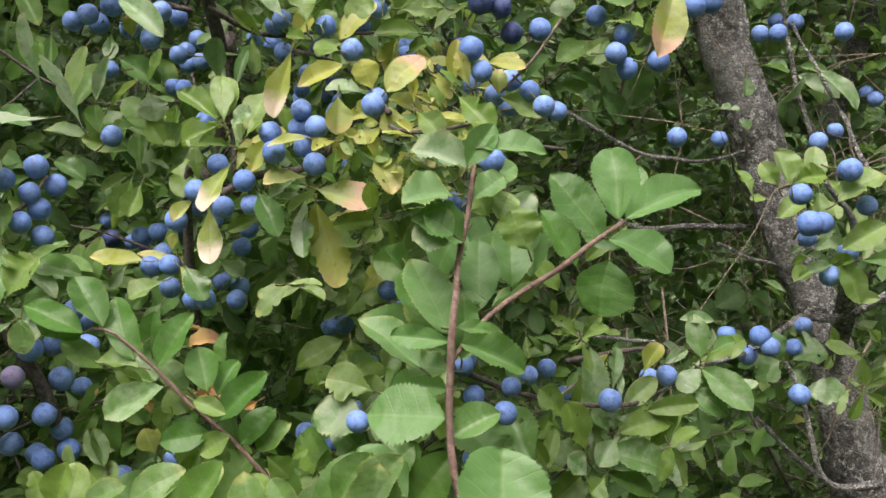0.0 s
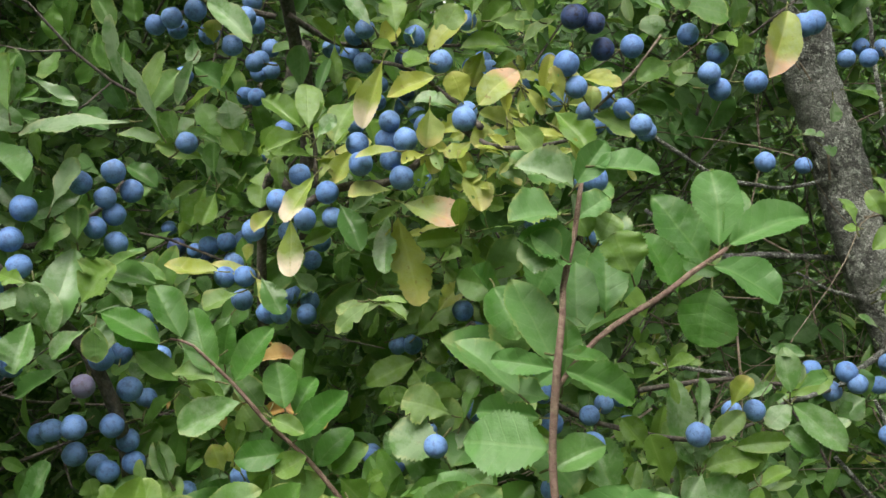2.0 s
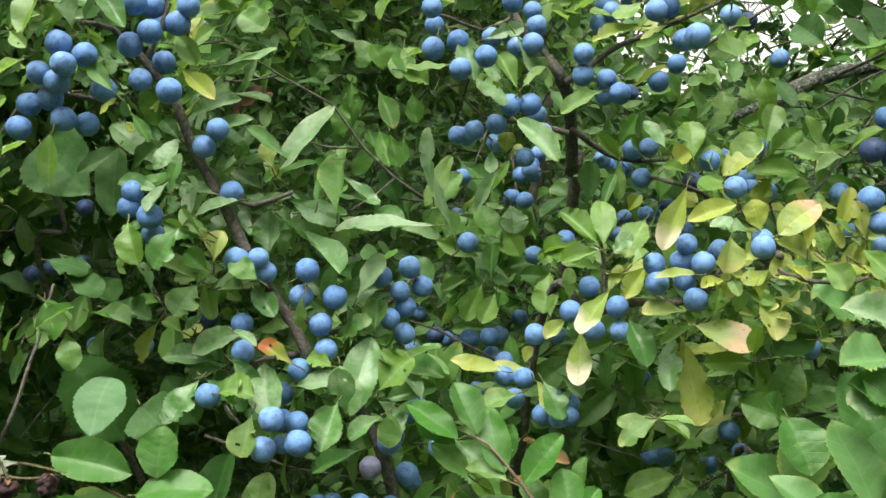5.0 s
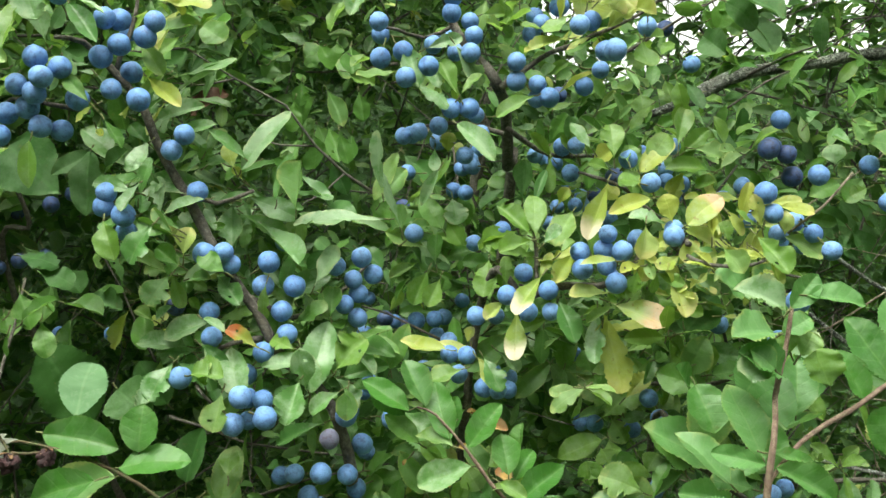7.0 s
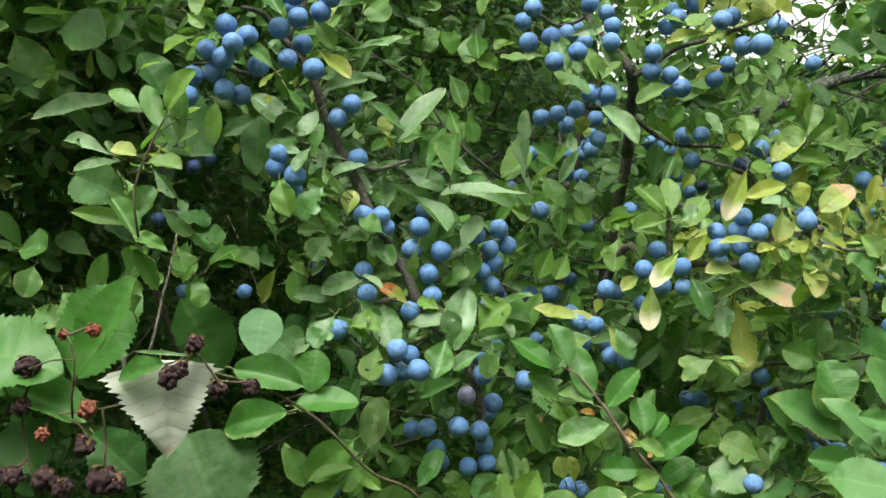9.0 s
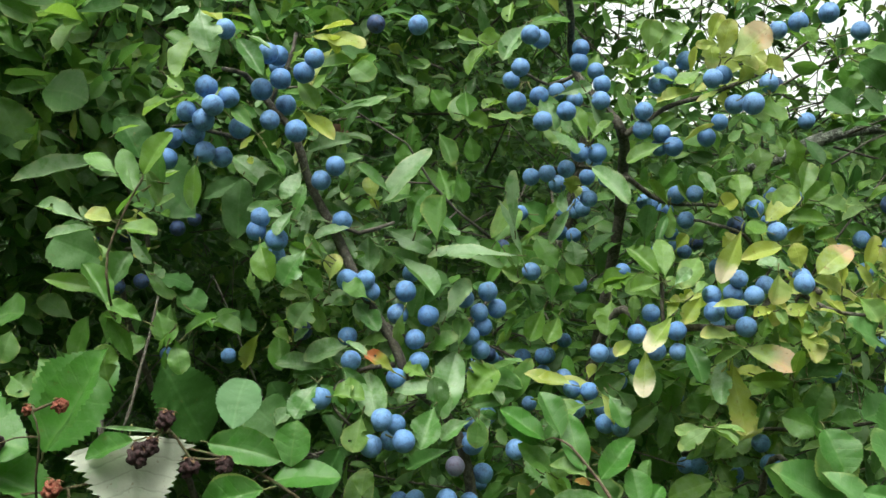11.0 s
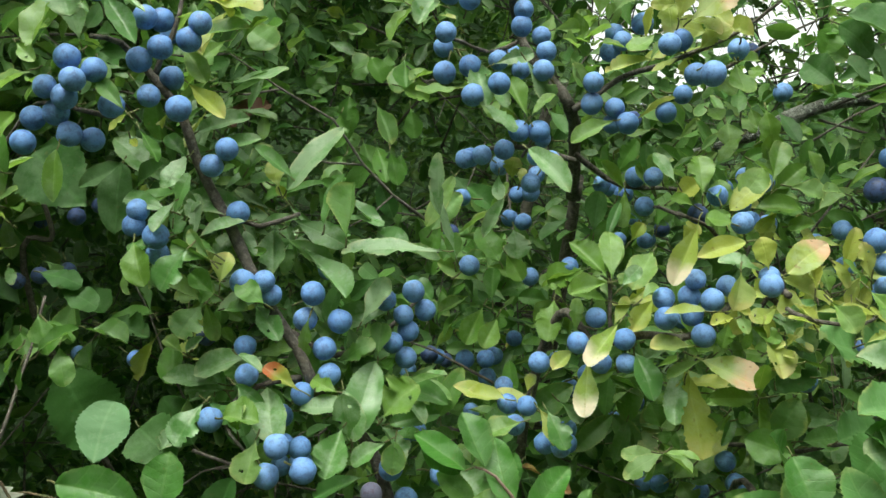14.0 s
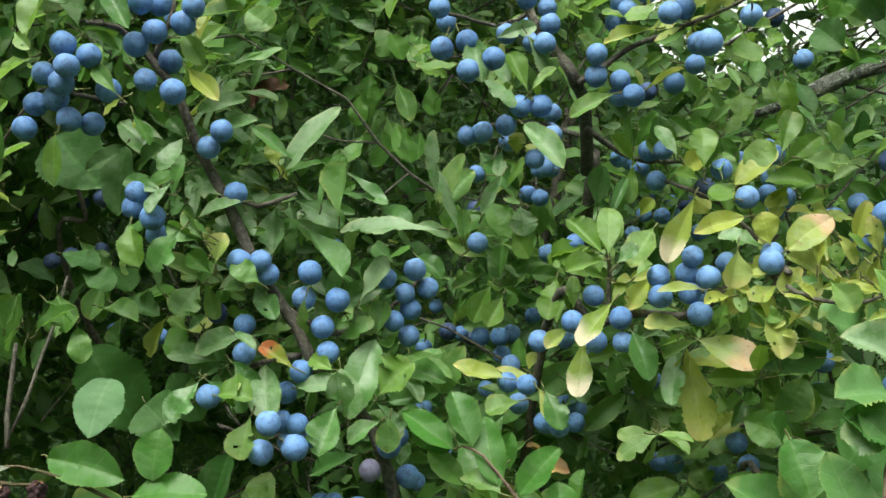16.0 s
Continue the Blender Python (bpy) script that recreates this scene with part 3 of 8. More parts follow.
sloes(left, "blue", [(-0.2537, 0.4024, 1.2589, 0.0121), (-0.2748, 0.4804, 1.2366, 0.0119), (-0.2528, 0.4896, 1.2044, 0.0118), (-0.2407, 0.4775, 1.209, 0.0118), (-0.2176, 0.4501, 1.2163, 0.0123), (-0.2016, 0.4787, 1.2315, 0.0130), (-0.2084, 0.4572, 1.2496, 0.0129), (-0.2345, 0.4921, 1.194, 0.0128), (-0.2593, 0.4113, 1.2428, 0.0127), (-0.3793, 0.3848, 1.4656, 0.0117), (-0.2411, 0.4091, 1.2487, 0.0130), (-0.3329, 0.4078, 1.3408, 0.0117), (-0.2885, 0.4319, 1.3013, 0.0114), (-0.2576, 0.4424, 1.2814, 0.0121), (-0.2939, 0.4155, 1.2639, 0.0125), (-0.2519, 0.4348, 1.255, 0.0118), (-0.3452, 0.413, 1.432, 0.0124)])
sloes(left, "ripening", [(-0.2164, 0.4561, 1.2353, 0.0117)])
leaves(left, "silver", "oval", [
    (-0.2611, 0.4777, 1.3177, -0.2583, 0.4762, 1.342, 0.0115, -16),
    (-0.2623, 0.482, 1.3177, -0.2646, 0.476, 1.2877, 0.0147, -45),
    (-0.2606, 0.4759, 1.3177, -0.2341, 0.4807, 1.3317, 0.0142, 31)])
leaves(left, "silver", "oval", [
    (-0.2584, 0.4685, 1.3178, -0.2774, 0.4709, 1.311, 0.0082, -4),
    (-0.2946, 0.4517, 1.282, -0.2966, 0.456, 1.2584, 0.0114, 1),
    (-0.2955, 0.4542, 1.2818, -0.3012, 0.4536, 1.2554, 0.0102, 27),
    (-0.2844, 0.4174, 1.2828, -0.2698, 0.4217, 1.2741, 0.0071, 29),
    (-0.2834, 0.4222, 1.2847, -0.2767, 0.4187, 1.2638, 0.0106, 80)])
leaves(left, "silver", "bitten", [
    (-0.3863, 0.3628, 1.4687, -0.3728, 0.3577, 1.444, 0.0186, -4),
    (-0.3093, 0.3899, 1.3449, -0.3194, 0.3861, 1.3235, 0.0178, -2)])
leaves(left, "silver", "plain", [
    (-0.2749, 0.4596, 1.3568, -0.2427, 0.4412, 1.3324, 0.017, -28)])
leaves(left, "silver", "plain", [
    (-0.2167, 0.4883, 1.3065, -0.234, 0.4943, 1.2924, 0.0102, -8)])
leaves(left, "yellow", "plain", [
    (-0.3333, 0.4033, 1.4728, -0.3014, 0.4092, 1.4753, 0.0155, 1),
    (-0.2984, 0.4091, 1.3305, -0.2965, 0.4086, 1.3466, 0.0109, 16)])
leaves(left, "fresh", "plain", [
    (-0.3946, 0.3555, 1.4261, -0.3804, 0.3512, 1.4175, 0.0078, 25),
    (-0.3333, 0.4335, 1.4875, -0.3307, 0.4279, 1.5027, 0.0191, 4),
    (-0.3345, 0.3849, 1.3437, -0.325, 0.3774, 1.3254, 0.015, 17)])
leaves(left, "fresh", "plain", [
    (-0.2142, 0.444, 1.2754, -0.1994, 0.4416, 1.2961, 0.023, 1),
    (-0.2632, 0.4499, 1.3205, -0.2497, 0.4534, 1.3127, 0.007, 40),
    (-0.2996, 0.4453, 1.3414, -0.3157, 0.4403, 1.3513, 0.0074, 7),
    (-0.2581, 0.4335, 1.3207, -0.2612, 0.443, 1.298, 0.0086, 6),
    (-0.2981, 0.4415, 1.3413, -0.2873, 0.4411, 1.3267, 0.0086, 37)])
leaves(left, "green", "oval", [
    (-0.1942, 0.6305, 1.3731, -0.2122, 0.6256, 1.4018, 0.0207, 5),
    (-0.2244, 0.4982, 1.277, -0.2405, 0.49, 1.253, 0.012, 27)])
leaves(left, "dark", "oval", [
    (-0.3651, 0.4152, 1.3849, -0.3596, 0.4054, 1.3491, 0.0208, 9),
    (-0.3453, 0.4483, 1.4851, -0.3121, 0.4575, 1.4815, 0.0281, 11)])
leaves(left, "green", "plain", [
    (-0.3079, 0.4148, 1.319, -0.3129, 0.4036, 1.3026, 0.0173, -16),
    (-0.3402, 0.4546, 1.2987, -0.3276, 0.4402, 1.2746, 0.0144, 8),
    (-0.2427, 0.4241, 1.3636, -0.2439, 0.4265, 1.3915, 0.0181, -25),
    (-0.2656, 0.4634, 1.2885, -0.2409, 0.4557, 1.2973, 0.009, 16),
    (-0.2571, 0.4531, 1.2827, -0.2557, 0.4419, 1.3046, 0.0094, 22)])
leaves(left, "green", "plain", [
    (-0.3009, 0.3988, 1.3411, -0.321, 0.3948, 1.3464, 0.0089, -46),
    (-0.2996, 0.3958, 1.341, -0.3119, 0.3929, 1.3538, 0.0069, -37),
    (-0.3244, 0.3955, 1.3486, -0.3411, 0.3929, 1.3396, 0.0086, 9)])
leaves(left, "fresh", "oval", [
    (-0.1234, 0.5087, 1.3685, -0.1479, 0.5111, 1.3609, 0.0203, 39)])
leaves(left, "fresh", "crinkled", [
    (-0.2846, 0.408, 1.2672, -0.2677, 0.4056, 1.2714, 0.017, -13)])
leaves(left, "green", "round", [
    (-0.317, 0.4327, 1.4681, -0.2991, 0.4305, 1.4594, 0.0176, 16),
    (-0.3323, 0.4107, 1.4559, -0.3086, 0.4134, 1.4636, 0.0163, -7)])

gold = plant("blackthorn_shrub", "blackthorn branch with yellowing leaves and dusty blue sloes", "shrub", [
    [(-0.12, 1, 0, 0.009), (-0.16, 0.8, 0.8, 0.006), (-0.1449, 0.5176, 1.2971, 0.0028), (-0.1099, 0.4592, 1.3289, 0.0022), (-0.0889, 0.4542, 1.3371, 0.0021), (-0.0625, 0.4477, 1.3421, 0.0019), (-0.0412, 0.4591, 1.369, 0.0017), (-0.0228, 0.4361, 1.3574, 0.0012), (0.0016, 0.4192, 1.3551, 0.0009), (0.0283, 0.4725, 1.371, 0.0007)],
    [(-0.1062, 0.4632, 1.3371, 0.0015), (-0.1084, 0.4699, 1.3565, 0.0012), (-0.1115, 0.4675, 1.3699, 0.001)],
    [(-0.0256, 0.436, 1.3655, 0.0015), (-0.0467, 0.5202, 1.3976, 0.0013), (-0.0682, 0.4886, 1.4039, 0.0012), (-0.0997, 0.5628, 1.4232, 0.0009)]], TWIG, "fruiting blackthorn branches")
grow_stems(gold, [
    [(0.029, 0.46, 1.3792, 0.0007), (0.0443, 0.455, 1.3939, 0.0007), (0.0584, 0.45, 1.4153, 0.0006)]], STRAW)
sloes(gold, "blue", [(-0.1411, 0.4797, 1.3155, 0.0117), (-0.1547, 0.4791, 1.291, 0.0109), (-0.1442, 0.4783, 1.2916, 0.0110), (-0.1617, 0.5231, 1.2978, 0.0111), (-0.1505, 0.4999, 1.2787, 0.0116), (-0.1321, 0.4802, 1.2735, 0.0118), (-0.1216, 0.4459, 1.3287, 0.0111), (-0.109, 0.4498, 1.3206, 0.0109), (-0.0991, 0.4517, 1.334, 0.0112), (-0.0965, 0.4552, 1.3223, 0.0103), (-0.0836, 0.4382, 1.3562, 0.0109), (-0.0707, 0.4481, 1.3597, 0.0115), (-0.0609, 0.4365, 1.3587, 0.0114), (-0.0693, 0.4429, 1.368, 0.0103), (-0.0814, 0.4363, 1.3467, 0.0115), (-0.0682, 0.4458, 1.3505, 0.0108), (-0.0623, 0.4416, 1.3412, 0.0118), (-0.1144, 0.4608, 1.3431, 0.0108), (-0.1331, 0.5075, 1.3718, 0.0106), (-0.0608, 0.4702, 1.4159, 0.0111)])
sloes(gold, "blue", [(-0.0469, 0.4673, 1.4027, 0.0116), (-0.1233, 0.4705, 1.2739, 0.0109), (-0.034, 0.4402, 1.3698, 0.0116), (0.0353, 0.4727, 1.3882, 0.0114), (0.0448, 0.468, 1.3816, 0.0108), (0.0496, 0.4454, 1.3703, 0.0106), (0.0639, 0.5076, 1.3772, 0.0110), (0.0194, 0.4525, 1.3888, 0.0108), (0.0098, 0.4997, 1.4109, 0.0108), (0.0207, 0.3876, 1.3379, 0.0113), (0.0055, 0.521, 1.3275, 0.0116), (-0.0924, 0.5202, 1.4319, 0.0112), (-0.0352, 0.4878, 1.4294, 0.0105), (-0.053, 0.4507, 1.3677, 0.0106), (-0.033, 0.4531, 1.3751, 0.0108), (0.0271, 0.4723, 1.38, 0.0112), (0.0445, 0.4899, 1.3771, 0.0105), (0.0328, 0.5259, 1.3495, 0.0103), (-0.1852, 0.5813, 1.2756, 0.0107)])
leaves(gold, "silver", "plain", [
    (-0.0215, 0.4808, 1.3569, -0.0036, 0.4718, 1.3432, 0.0142, 18),
    (-0.0478, 0.4562, 1.353, -0.0343, 0.4591, 1.3413, 0.0082, 10),
    (-0.0278, 0.4375, 1.3567, -0.0126, 0.4427, 1.3635, 0.0062, -10),
    (-0.0368, 0.5737, 1.2787, -0.0175, 0.5692, 1.2692, 0.0087, 48),
    (-0.0253, 0.5703, 1.2637, -0.0446, 0.5628, 1.2576, 0.0084, -12)])
leaves(gold, "silver", "plain", [
    (-0.0258, 0.5816, 1.263, -0.0152, 0.5733, 1.2503, 0.0083, -2),
    (-0.0366, 0.5704, 1.2788, -0.0183, 0.5742, 1.2815, 0.0084, -16),
    (-0.0368, 0.5734, 1.2787, -0.0203, 0.5774, 1.2898, 0.01, -20),
    (-0.0247, 0.557, 1.2645, -0.006, 0.557, 1.2635, 0.0083, 23),
    (0.0508, 0.5578, 1.3088, 0.0553, 0.5592, 1.3286, 0.0089, 24),
    (0.0276, 0.5332, 1.3082, 0.0284, 0.5328, 1.2842, 0.0101, -3),
    (0.0324, 0.5512, 1.3077, 0.0064, 0.5471, 1.3061, 0.0121, -29),
    (0.0407, 0.5233, 1.3097, 0.0507, 0.5379, 1.2794, 0.0125, -1),
    (0.0487, 0.5506, 1.309, 0.0625, 0.5483, 1.293, 0.0099, -15),
    (0.0292, 0.539, 1.3081, -0.0011, 0.5236, 1.3096, 0.0126, -24)])
leaves(gold, "silver", "plain", [
    (0.0352, 0.5617, 1.3074, 0.0306, 0.5551, 1.2847, 0.0113, 14)])
leaves(gold, "yellow", "plain", [
    (0.0363, 0.4787, 1.3803, 0.0542, 0.4825, 1.3745, 0.0159, -2),
    (0.0284, 0.4626, 1.3788, 0.0288, 0.4597, 1.391, 0.0091, 13),
    (0.0137, 0.452, 1.3804, 0.0071, 0.447, 1.3973, 0.0082, -27)])
leaves(gold, "yellow", "plain", [
    (-0.1456, 0.4862, 1.2988, -0.1427, 0.4863, 1.3085, 0.0073, -11),
    (-0.0817, 0.4877, 1.4142, -0.0698, 0.4876, 1.4244, 0.0121, 17),
    (-0.0719, 0.5115, 1.3966, -0.0647, 0.51, 1.4062, 0.0118, 24),
    (-0.0347, 0.4488, 1.3786, -0.0399, 0.4448, 1.3932, 0.0171, 18),
    (0.0047, 0.4667, 1.3818, 0.0075, 0.4613, 1.4067, 0.0087, 5),
    (-0.0258, 0.5061, 1.4188, -0.0309, 0.5003, 1.3977, 0.0091, -1)])
leaves(gold, "yellow", "plain", [
    (-0.0252, 0.4944, 1.416, -0.0354, 0.4976, 1.4032, 0.0071, -26),
    (0.0159, 0.4606, 1.3819, 0.012, 0.4595, 1.3658, 0.0061, -0),
    (0.0087, 0.4948, 1.4017, -0.0073, 0.4892, 1.4015, 0.0079, -3),
    (0.0165, 0.4796, 1.3853, 0.0131, 0.4837, 1.3692, 0.0072, 23),
    (0.016, 0.4631, 1.3823, 0.0125, 0.4627, 1.366, 0.0068, -22),
    (0.0168, 0.488, 1.3867, 0.0331, 0.4856, 1.3879, 0.0073, 17)])
leaves(gold, "yellow", "plain", [
    (-0.0145, 0.459, 1.374, 0.0003, 0.4566, 1.3667, 0.0075, -8),
    (-0.0138, 0.439, 1.3707, -0.015, 0.4411, 1.3841, 0.0054, 3),
    (-0.0122, 0.4439, 1.3602, 0.0013, 0.4439, 1.3656, 0.0057, 25),
    (-0.0145, 0.4598, 1.3741, -0.0104, 0.4561, 1.3573, 0.0076, -17),
    (0.0135, 0.4407, 1.3631, 0.0014, 0.4372, 1.3605, 0.0057, 15),
    (0.0044, 0.4158, 1.3473, 0.014, 0.4138, 1.3534, 0.005, -7),
    (0.0134, 0.4347, 1.3622, -0.0018, 0.4391, 1.3638, 0.0057, 5),
    (0.013, 0.4227, 1.3605, 0.0194, 0.4199, 1.3466, 0.0061, -1)])
leaves(gold, "yellow", "plain", [
    (-0.0291, 0.4453, 1.3397, -0.0341, 0.4421, 1.3565, 0.0085, 49),
    (-0.0289, 0.4432, 1.3395, -0.0354, 0.4362, 1.3546, 0.0083, 24),
    (-0.0295, 0.4512, 1.3403, -0.0341, 0.4456, 1.3557, 0.0076, -15)])
leaves(gold, "fresh", "oval", [
    (-0.0126, 0.4961, 1.337, -0.0383, 0.4997, 1.3377, 0.0128, -9),
    (-0.0169, 0.4748, 1.3365, 0.0036, 0.4775, 1.3371, 0.0092, -53),
    (-0.0133, 0.4928, 1.3369, -0.0079, 0.4832, 1.3619, 0.0117, 42),
    (0.0024, 0.4988, 1.3441, 0.012, 0.507, 1.3276, 0.0079, -14),
    (0.005, 0.5103, 1.3445, -0.0226, 0.5002, 1.3378, 0.0119, -19)])
leaves(gold, "yellow", "bitten", [
    (-0.0124, 0.4274, 1.3527, -0.0281, 0.4205, 1.3553, 0.0063, 34),
    (-0.0124, 0.4279, 1.3528, -0.0219, 0.4269, 1.3611, 0.0057, 8),
    (-0.0128, 0.441, 1.3544, -0.0221, 0.4373, 1.3629, 0.0056, 26)])
leaves(gold, "fresh", "plain", [
    (-0.0049, 0.4442, 1.3679, 0.0072, 0.4414, 1.354, 0.0147, -4),
    (0.0063, 0.4271, 1.3732, 0.022, 0.415, 1.3537, 0.0152, 6),
    (0.0115, 0.4531, 1.3817, -0.0022, 0.4474, 1.3869, 0.0101, 17)])
leaves(gold, "fresh", "plain", [
    (-0.0899, 0.4669, 1.3818, -0.0986, 0.4532, 1.3639, 0.0159, 6),
    (-0.1238, 0.5041, 1.371, -0.1433, 0.5007, 1.3596, 0.0191, -1),
    (0.028, 0.468, 1.3791, 0.0514, 0.4683, 1.3689, 0.0147, 16)])
leaves(gold, "fresh", "plain", [
    (-0.094, 0.4331, 1.3539, -0.0865, 0.4337, 1.3608, 0.0087, -30),
    (-0.0573, 0.4697, 1.409, -0.0606, 0.4674, 1.4243, 0.0123, 3),
    (-0.0236, 0.5514, 1.4409, -0.028, 0.5511, 1.4518, 0.0125, -12),
    (-0.0121, 0.4137, 1.3632, -0.0012, 0.4086, 1.3515, 0.0123, 16),
    (-0.1234, 0.4593, 1.3346, -0.1255, 0.4567, 1.3513, 0.0076, 4),
    (-0.0411, 0.4373, 1.3487, -0.0431, 0.4411, 1.338, 0.0052, -27)])
leaves(gold, "fresh", "plain", [
    (-0.0431, 0.4592, 1.3512, -0.05, 0.4566, 1.3654, 0.0078, -6),
    (-0.0414, 0.4407, 1.3491, -0.0263, 0.4386, 1.3443, 0.0078, 20),
    (-0.053, 0.4545, 1.3343, -0.0401, 0.4587, 1.3478, 0.0082, -48),
    (-0.061, 0.4442, 1.3296, -0.0757, 0.4475, 1.3174, 0.007, 8)])
leaves(gold, "fresh", "plain", [
    (-0.0763, 0.4497, 1.3546, -0.0792, 0.4469, 1.3717, 0.0081, 17),
    (-0.0754, 0.4602, 1.3553, -0.0633, 0.4597, 1.3408, 0.0091, -19),
    (-0.0336, 0.449, 1.3304, -0.0133, 0.4499, 1.3305, 0.0093, 22),
    (-0.0286, 0.4686, 1.315, -0.0248, 0.4694, 1.2948, 0.0084, -30),
    (-0.034, 0.4386, 1.3156, -0.035, 0.4291, 1.3321, 0.0082, 9),
    (-0.0306, 0.4576, 1.3152, -0.0533, 0.4468, 1.313, 0.0103, -18),
    (-0.1007, 0.5018, 1.3182, -0.1155, 0.5026, 1.315, 0.0062, -22)])
leaves(gold, "fresh", "plain", [
    (-0.0991, 0.4937, 1.318, -0.1152, 0.4854, 1.3095, 0.0081, -21),
    (-0.103, 0.5132, 1.3187, -0.0883, 0.5108, 1.3228, 0.0063, -39),
    (-0.0742, 0.4406, 1.2826, -0.0918, 0.4389, 1.2685, 0.01, -5),
    (-0.0502, 0.4623, 1.3159, -0.0334, 0.456, 1.3116, 0.0073, -18),
    (-0.0731, 0.4517, 1.2815, -0.0583, 0.4477, 1.2755, 0.0072, -31),
    (-0.075, 0.4324, 1.2833, -0.0577, 0.4331, 1.284, 0.0067, -27),
    (-0.0723, 0.4611, 1.2807, -0.0932, 0.456, 1.2757, 0.0101, -1)])
leaves(gold, "green", "plain", [
    (-0.0813, 0.6102, 1.4168, -0.0823, 0.6074, 1.4393, 0.0156, 12),
    (-0.1232, 0.4779, 1.3449, -0.1055, 0.4767, 1.3432, 0.009, -17),
    (-0.0475, 0.5784, 1.2958, -0.0261, 0.5724, 1.2919, 0.0097, 9),
    (-0.0501, 0.6097, 1.2956, -0.0677, 0.6065, 1.2922, 0.0073, 38),
    (-0.0496, 0.6029, 1.2957, -0.0306, 0.597, 1.2859, 0.0104, 17),
    (-0.0979, 0.5882, 1.2685, -0.0909, 0.5913, 1.2511, 0.0088, 7)])
leaves(gold, "green", "plain", [
    (-0.1021, 0.613, 1.2672, -0.121, 0.6118, 1.2745, 0.0086, -21),
    (-0.0499, 0.6072, 1.2956, -0.0374, 0.5998, 1.3149, 0.0091, -3),
    (-0.0402, 0.5903, 1.2841, -0.0416, 0.597, 1.3071, 0.0103, 16),
    (-0.0409, 0.6018, 1.2838, -0.0563, 0.599, 1.3072, 0.0134, 16),
    (-0.0419, 0.6163, 1.2834, -0.0539, 0.6205, 1.2993, 0.0073, 34),
    (-0.0414, 0.6084, 1.2836, -0.0199, 0.6114, 1.2826, 0.0087, 5),
    (-0.0816, 0.6241, 1.231, -0.0853, 0.6235, 1.2092, 0.0092, 59),
    (-0.0803, 0.6141, 1.2321, -0.0974, 0.6113, 1.2527, 0.0119, -10),
    (-0.0784, 0.6, 1.2336, -0.0846, 0.6013, 1.2512, 0.0087, 25),
    (-0.0797, 0.6102, 1.2325, -0.09, 0.6074, 1.2124, 0.0086, -9)])
leaves(gold, "green", "plain", [
    (-0.0701, 0.5022, 1.3428, -0.0964, 0.4977, 1.3393, 0.0107, 30),
    (-0.0926, 0.4786, 1.3319, -0.1139, 0.4822, 1.3204, 0.0104, 13),
    (-0.0715, 0.486, 1.3422, -0.0559, 0.4893, 1.3365, 0.0074, -30),
    (-0.0934, 0.4612, 1.3317, -0.096, 0.4643, 1.3485, 0.0081, 10)])
leaves(gold, "yellow", "round", [
    (0.0229, 0.453, 1.3929, 0.0417, 0.4543, 1.3916, 0.0088, 7),
    (0.0247, 0.4882, 1.4001, 0.0398, 0.4907, 1.3869, 0.0076, -33),
    (-0.005, 0.4526, 1.3876, 0.0042, 0.4517, 1.3751, 0.0064, 6),
    (0.0238, 0.4705, 1.3965, 0.0129, 0.4728, 1.4026, 0.0058, 3),
    (-0.0054, 0.4847, 1.3938, -0.0136, 0.4908, 1.4089, 0.0062, 0),
    (-0.0054, 0.4891, 1.3946, -0.0044, 0.4841, 1.3798, 0.0054, 42),
    (0.0245, 0.4832, 1.3991, 0.0407, 0.4812, 1.4022, 0.0073, 14)])
leaves(gold, "green", "oval", [
    (-0.109, 0.5719, 1.3123, -0.0983, 0.564, 1.2925, 0.0082, -20),
    (-0.1018, 0.5345, 1.3115, -0.1015, 0.5293, 1.2904, 0.0104, 6),
    (-0.1036, 0.5436, 1.3117, -0.0789, 0.5513, 1.3057, 0.0102, -8),
    (-0.0733, 0.5553, 1.2561, -0.0494, 0.5643, 1.2662, 0.0105, -19),
    (-0.1044, 0.5479, 1.3118, -0.0842, 0.5454, 1.3098, 0.0092, -53)])
leaves(gold, "silver", "oval", [
    (-0.0301, 0.5157, 1.3022, -0.0319, 0.5212, 1.3217, 0.0078, -7),
    (-0.0296, 0.5067, 1.3022, -0.0175, 0.5081, 1.3091, 0.0067, -9),
    (-0.0196, 0.5366, 1.3017, -0.0296, 0.5435, 1.2825, 0.0102, 18),
    (-0.0188, 0.5158, 1.3017, -0.0322, 0.5113, 1.2977, 0.0061, 10),
    (-0.0305, 0.5227, 1.3022, -0.0359, 0.5149, 1.2849, 0.007, -24),
    (-0.0314, 0.5385, 1.3023, -0.0123, 0.5334, 1.2924, 0.0095, -8),
    (-0.0186, 0.5094, 1.3016, -0.0293, 0.5147, 1.3174, 0.0072, 5),
    (-0.0197, 0.539, 1.3017, -0.0243, 0.5333, 1.3164, 0.0063, 24)])

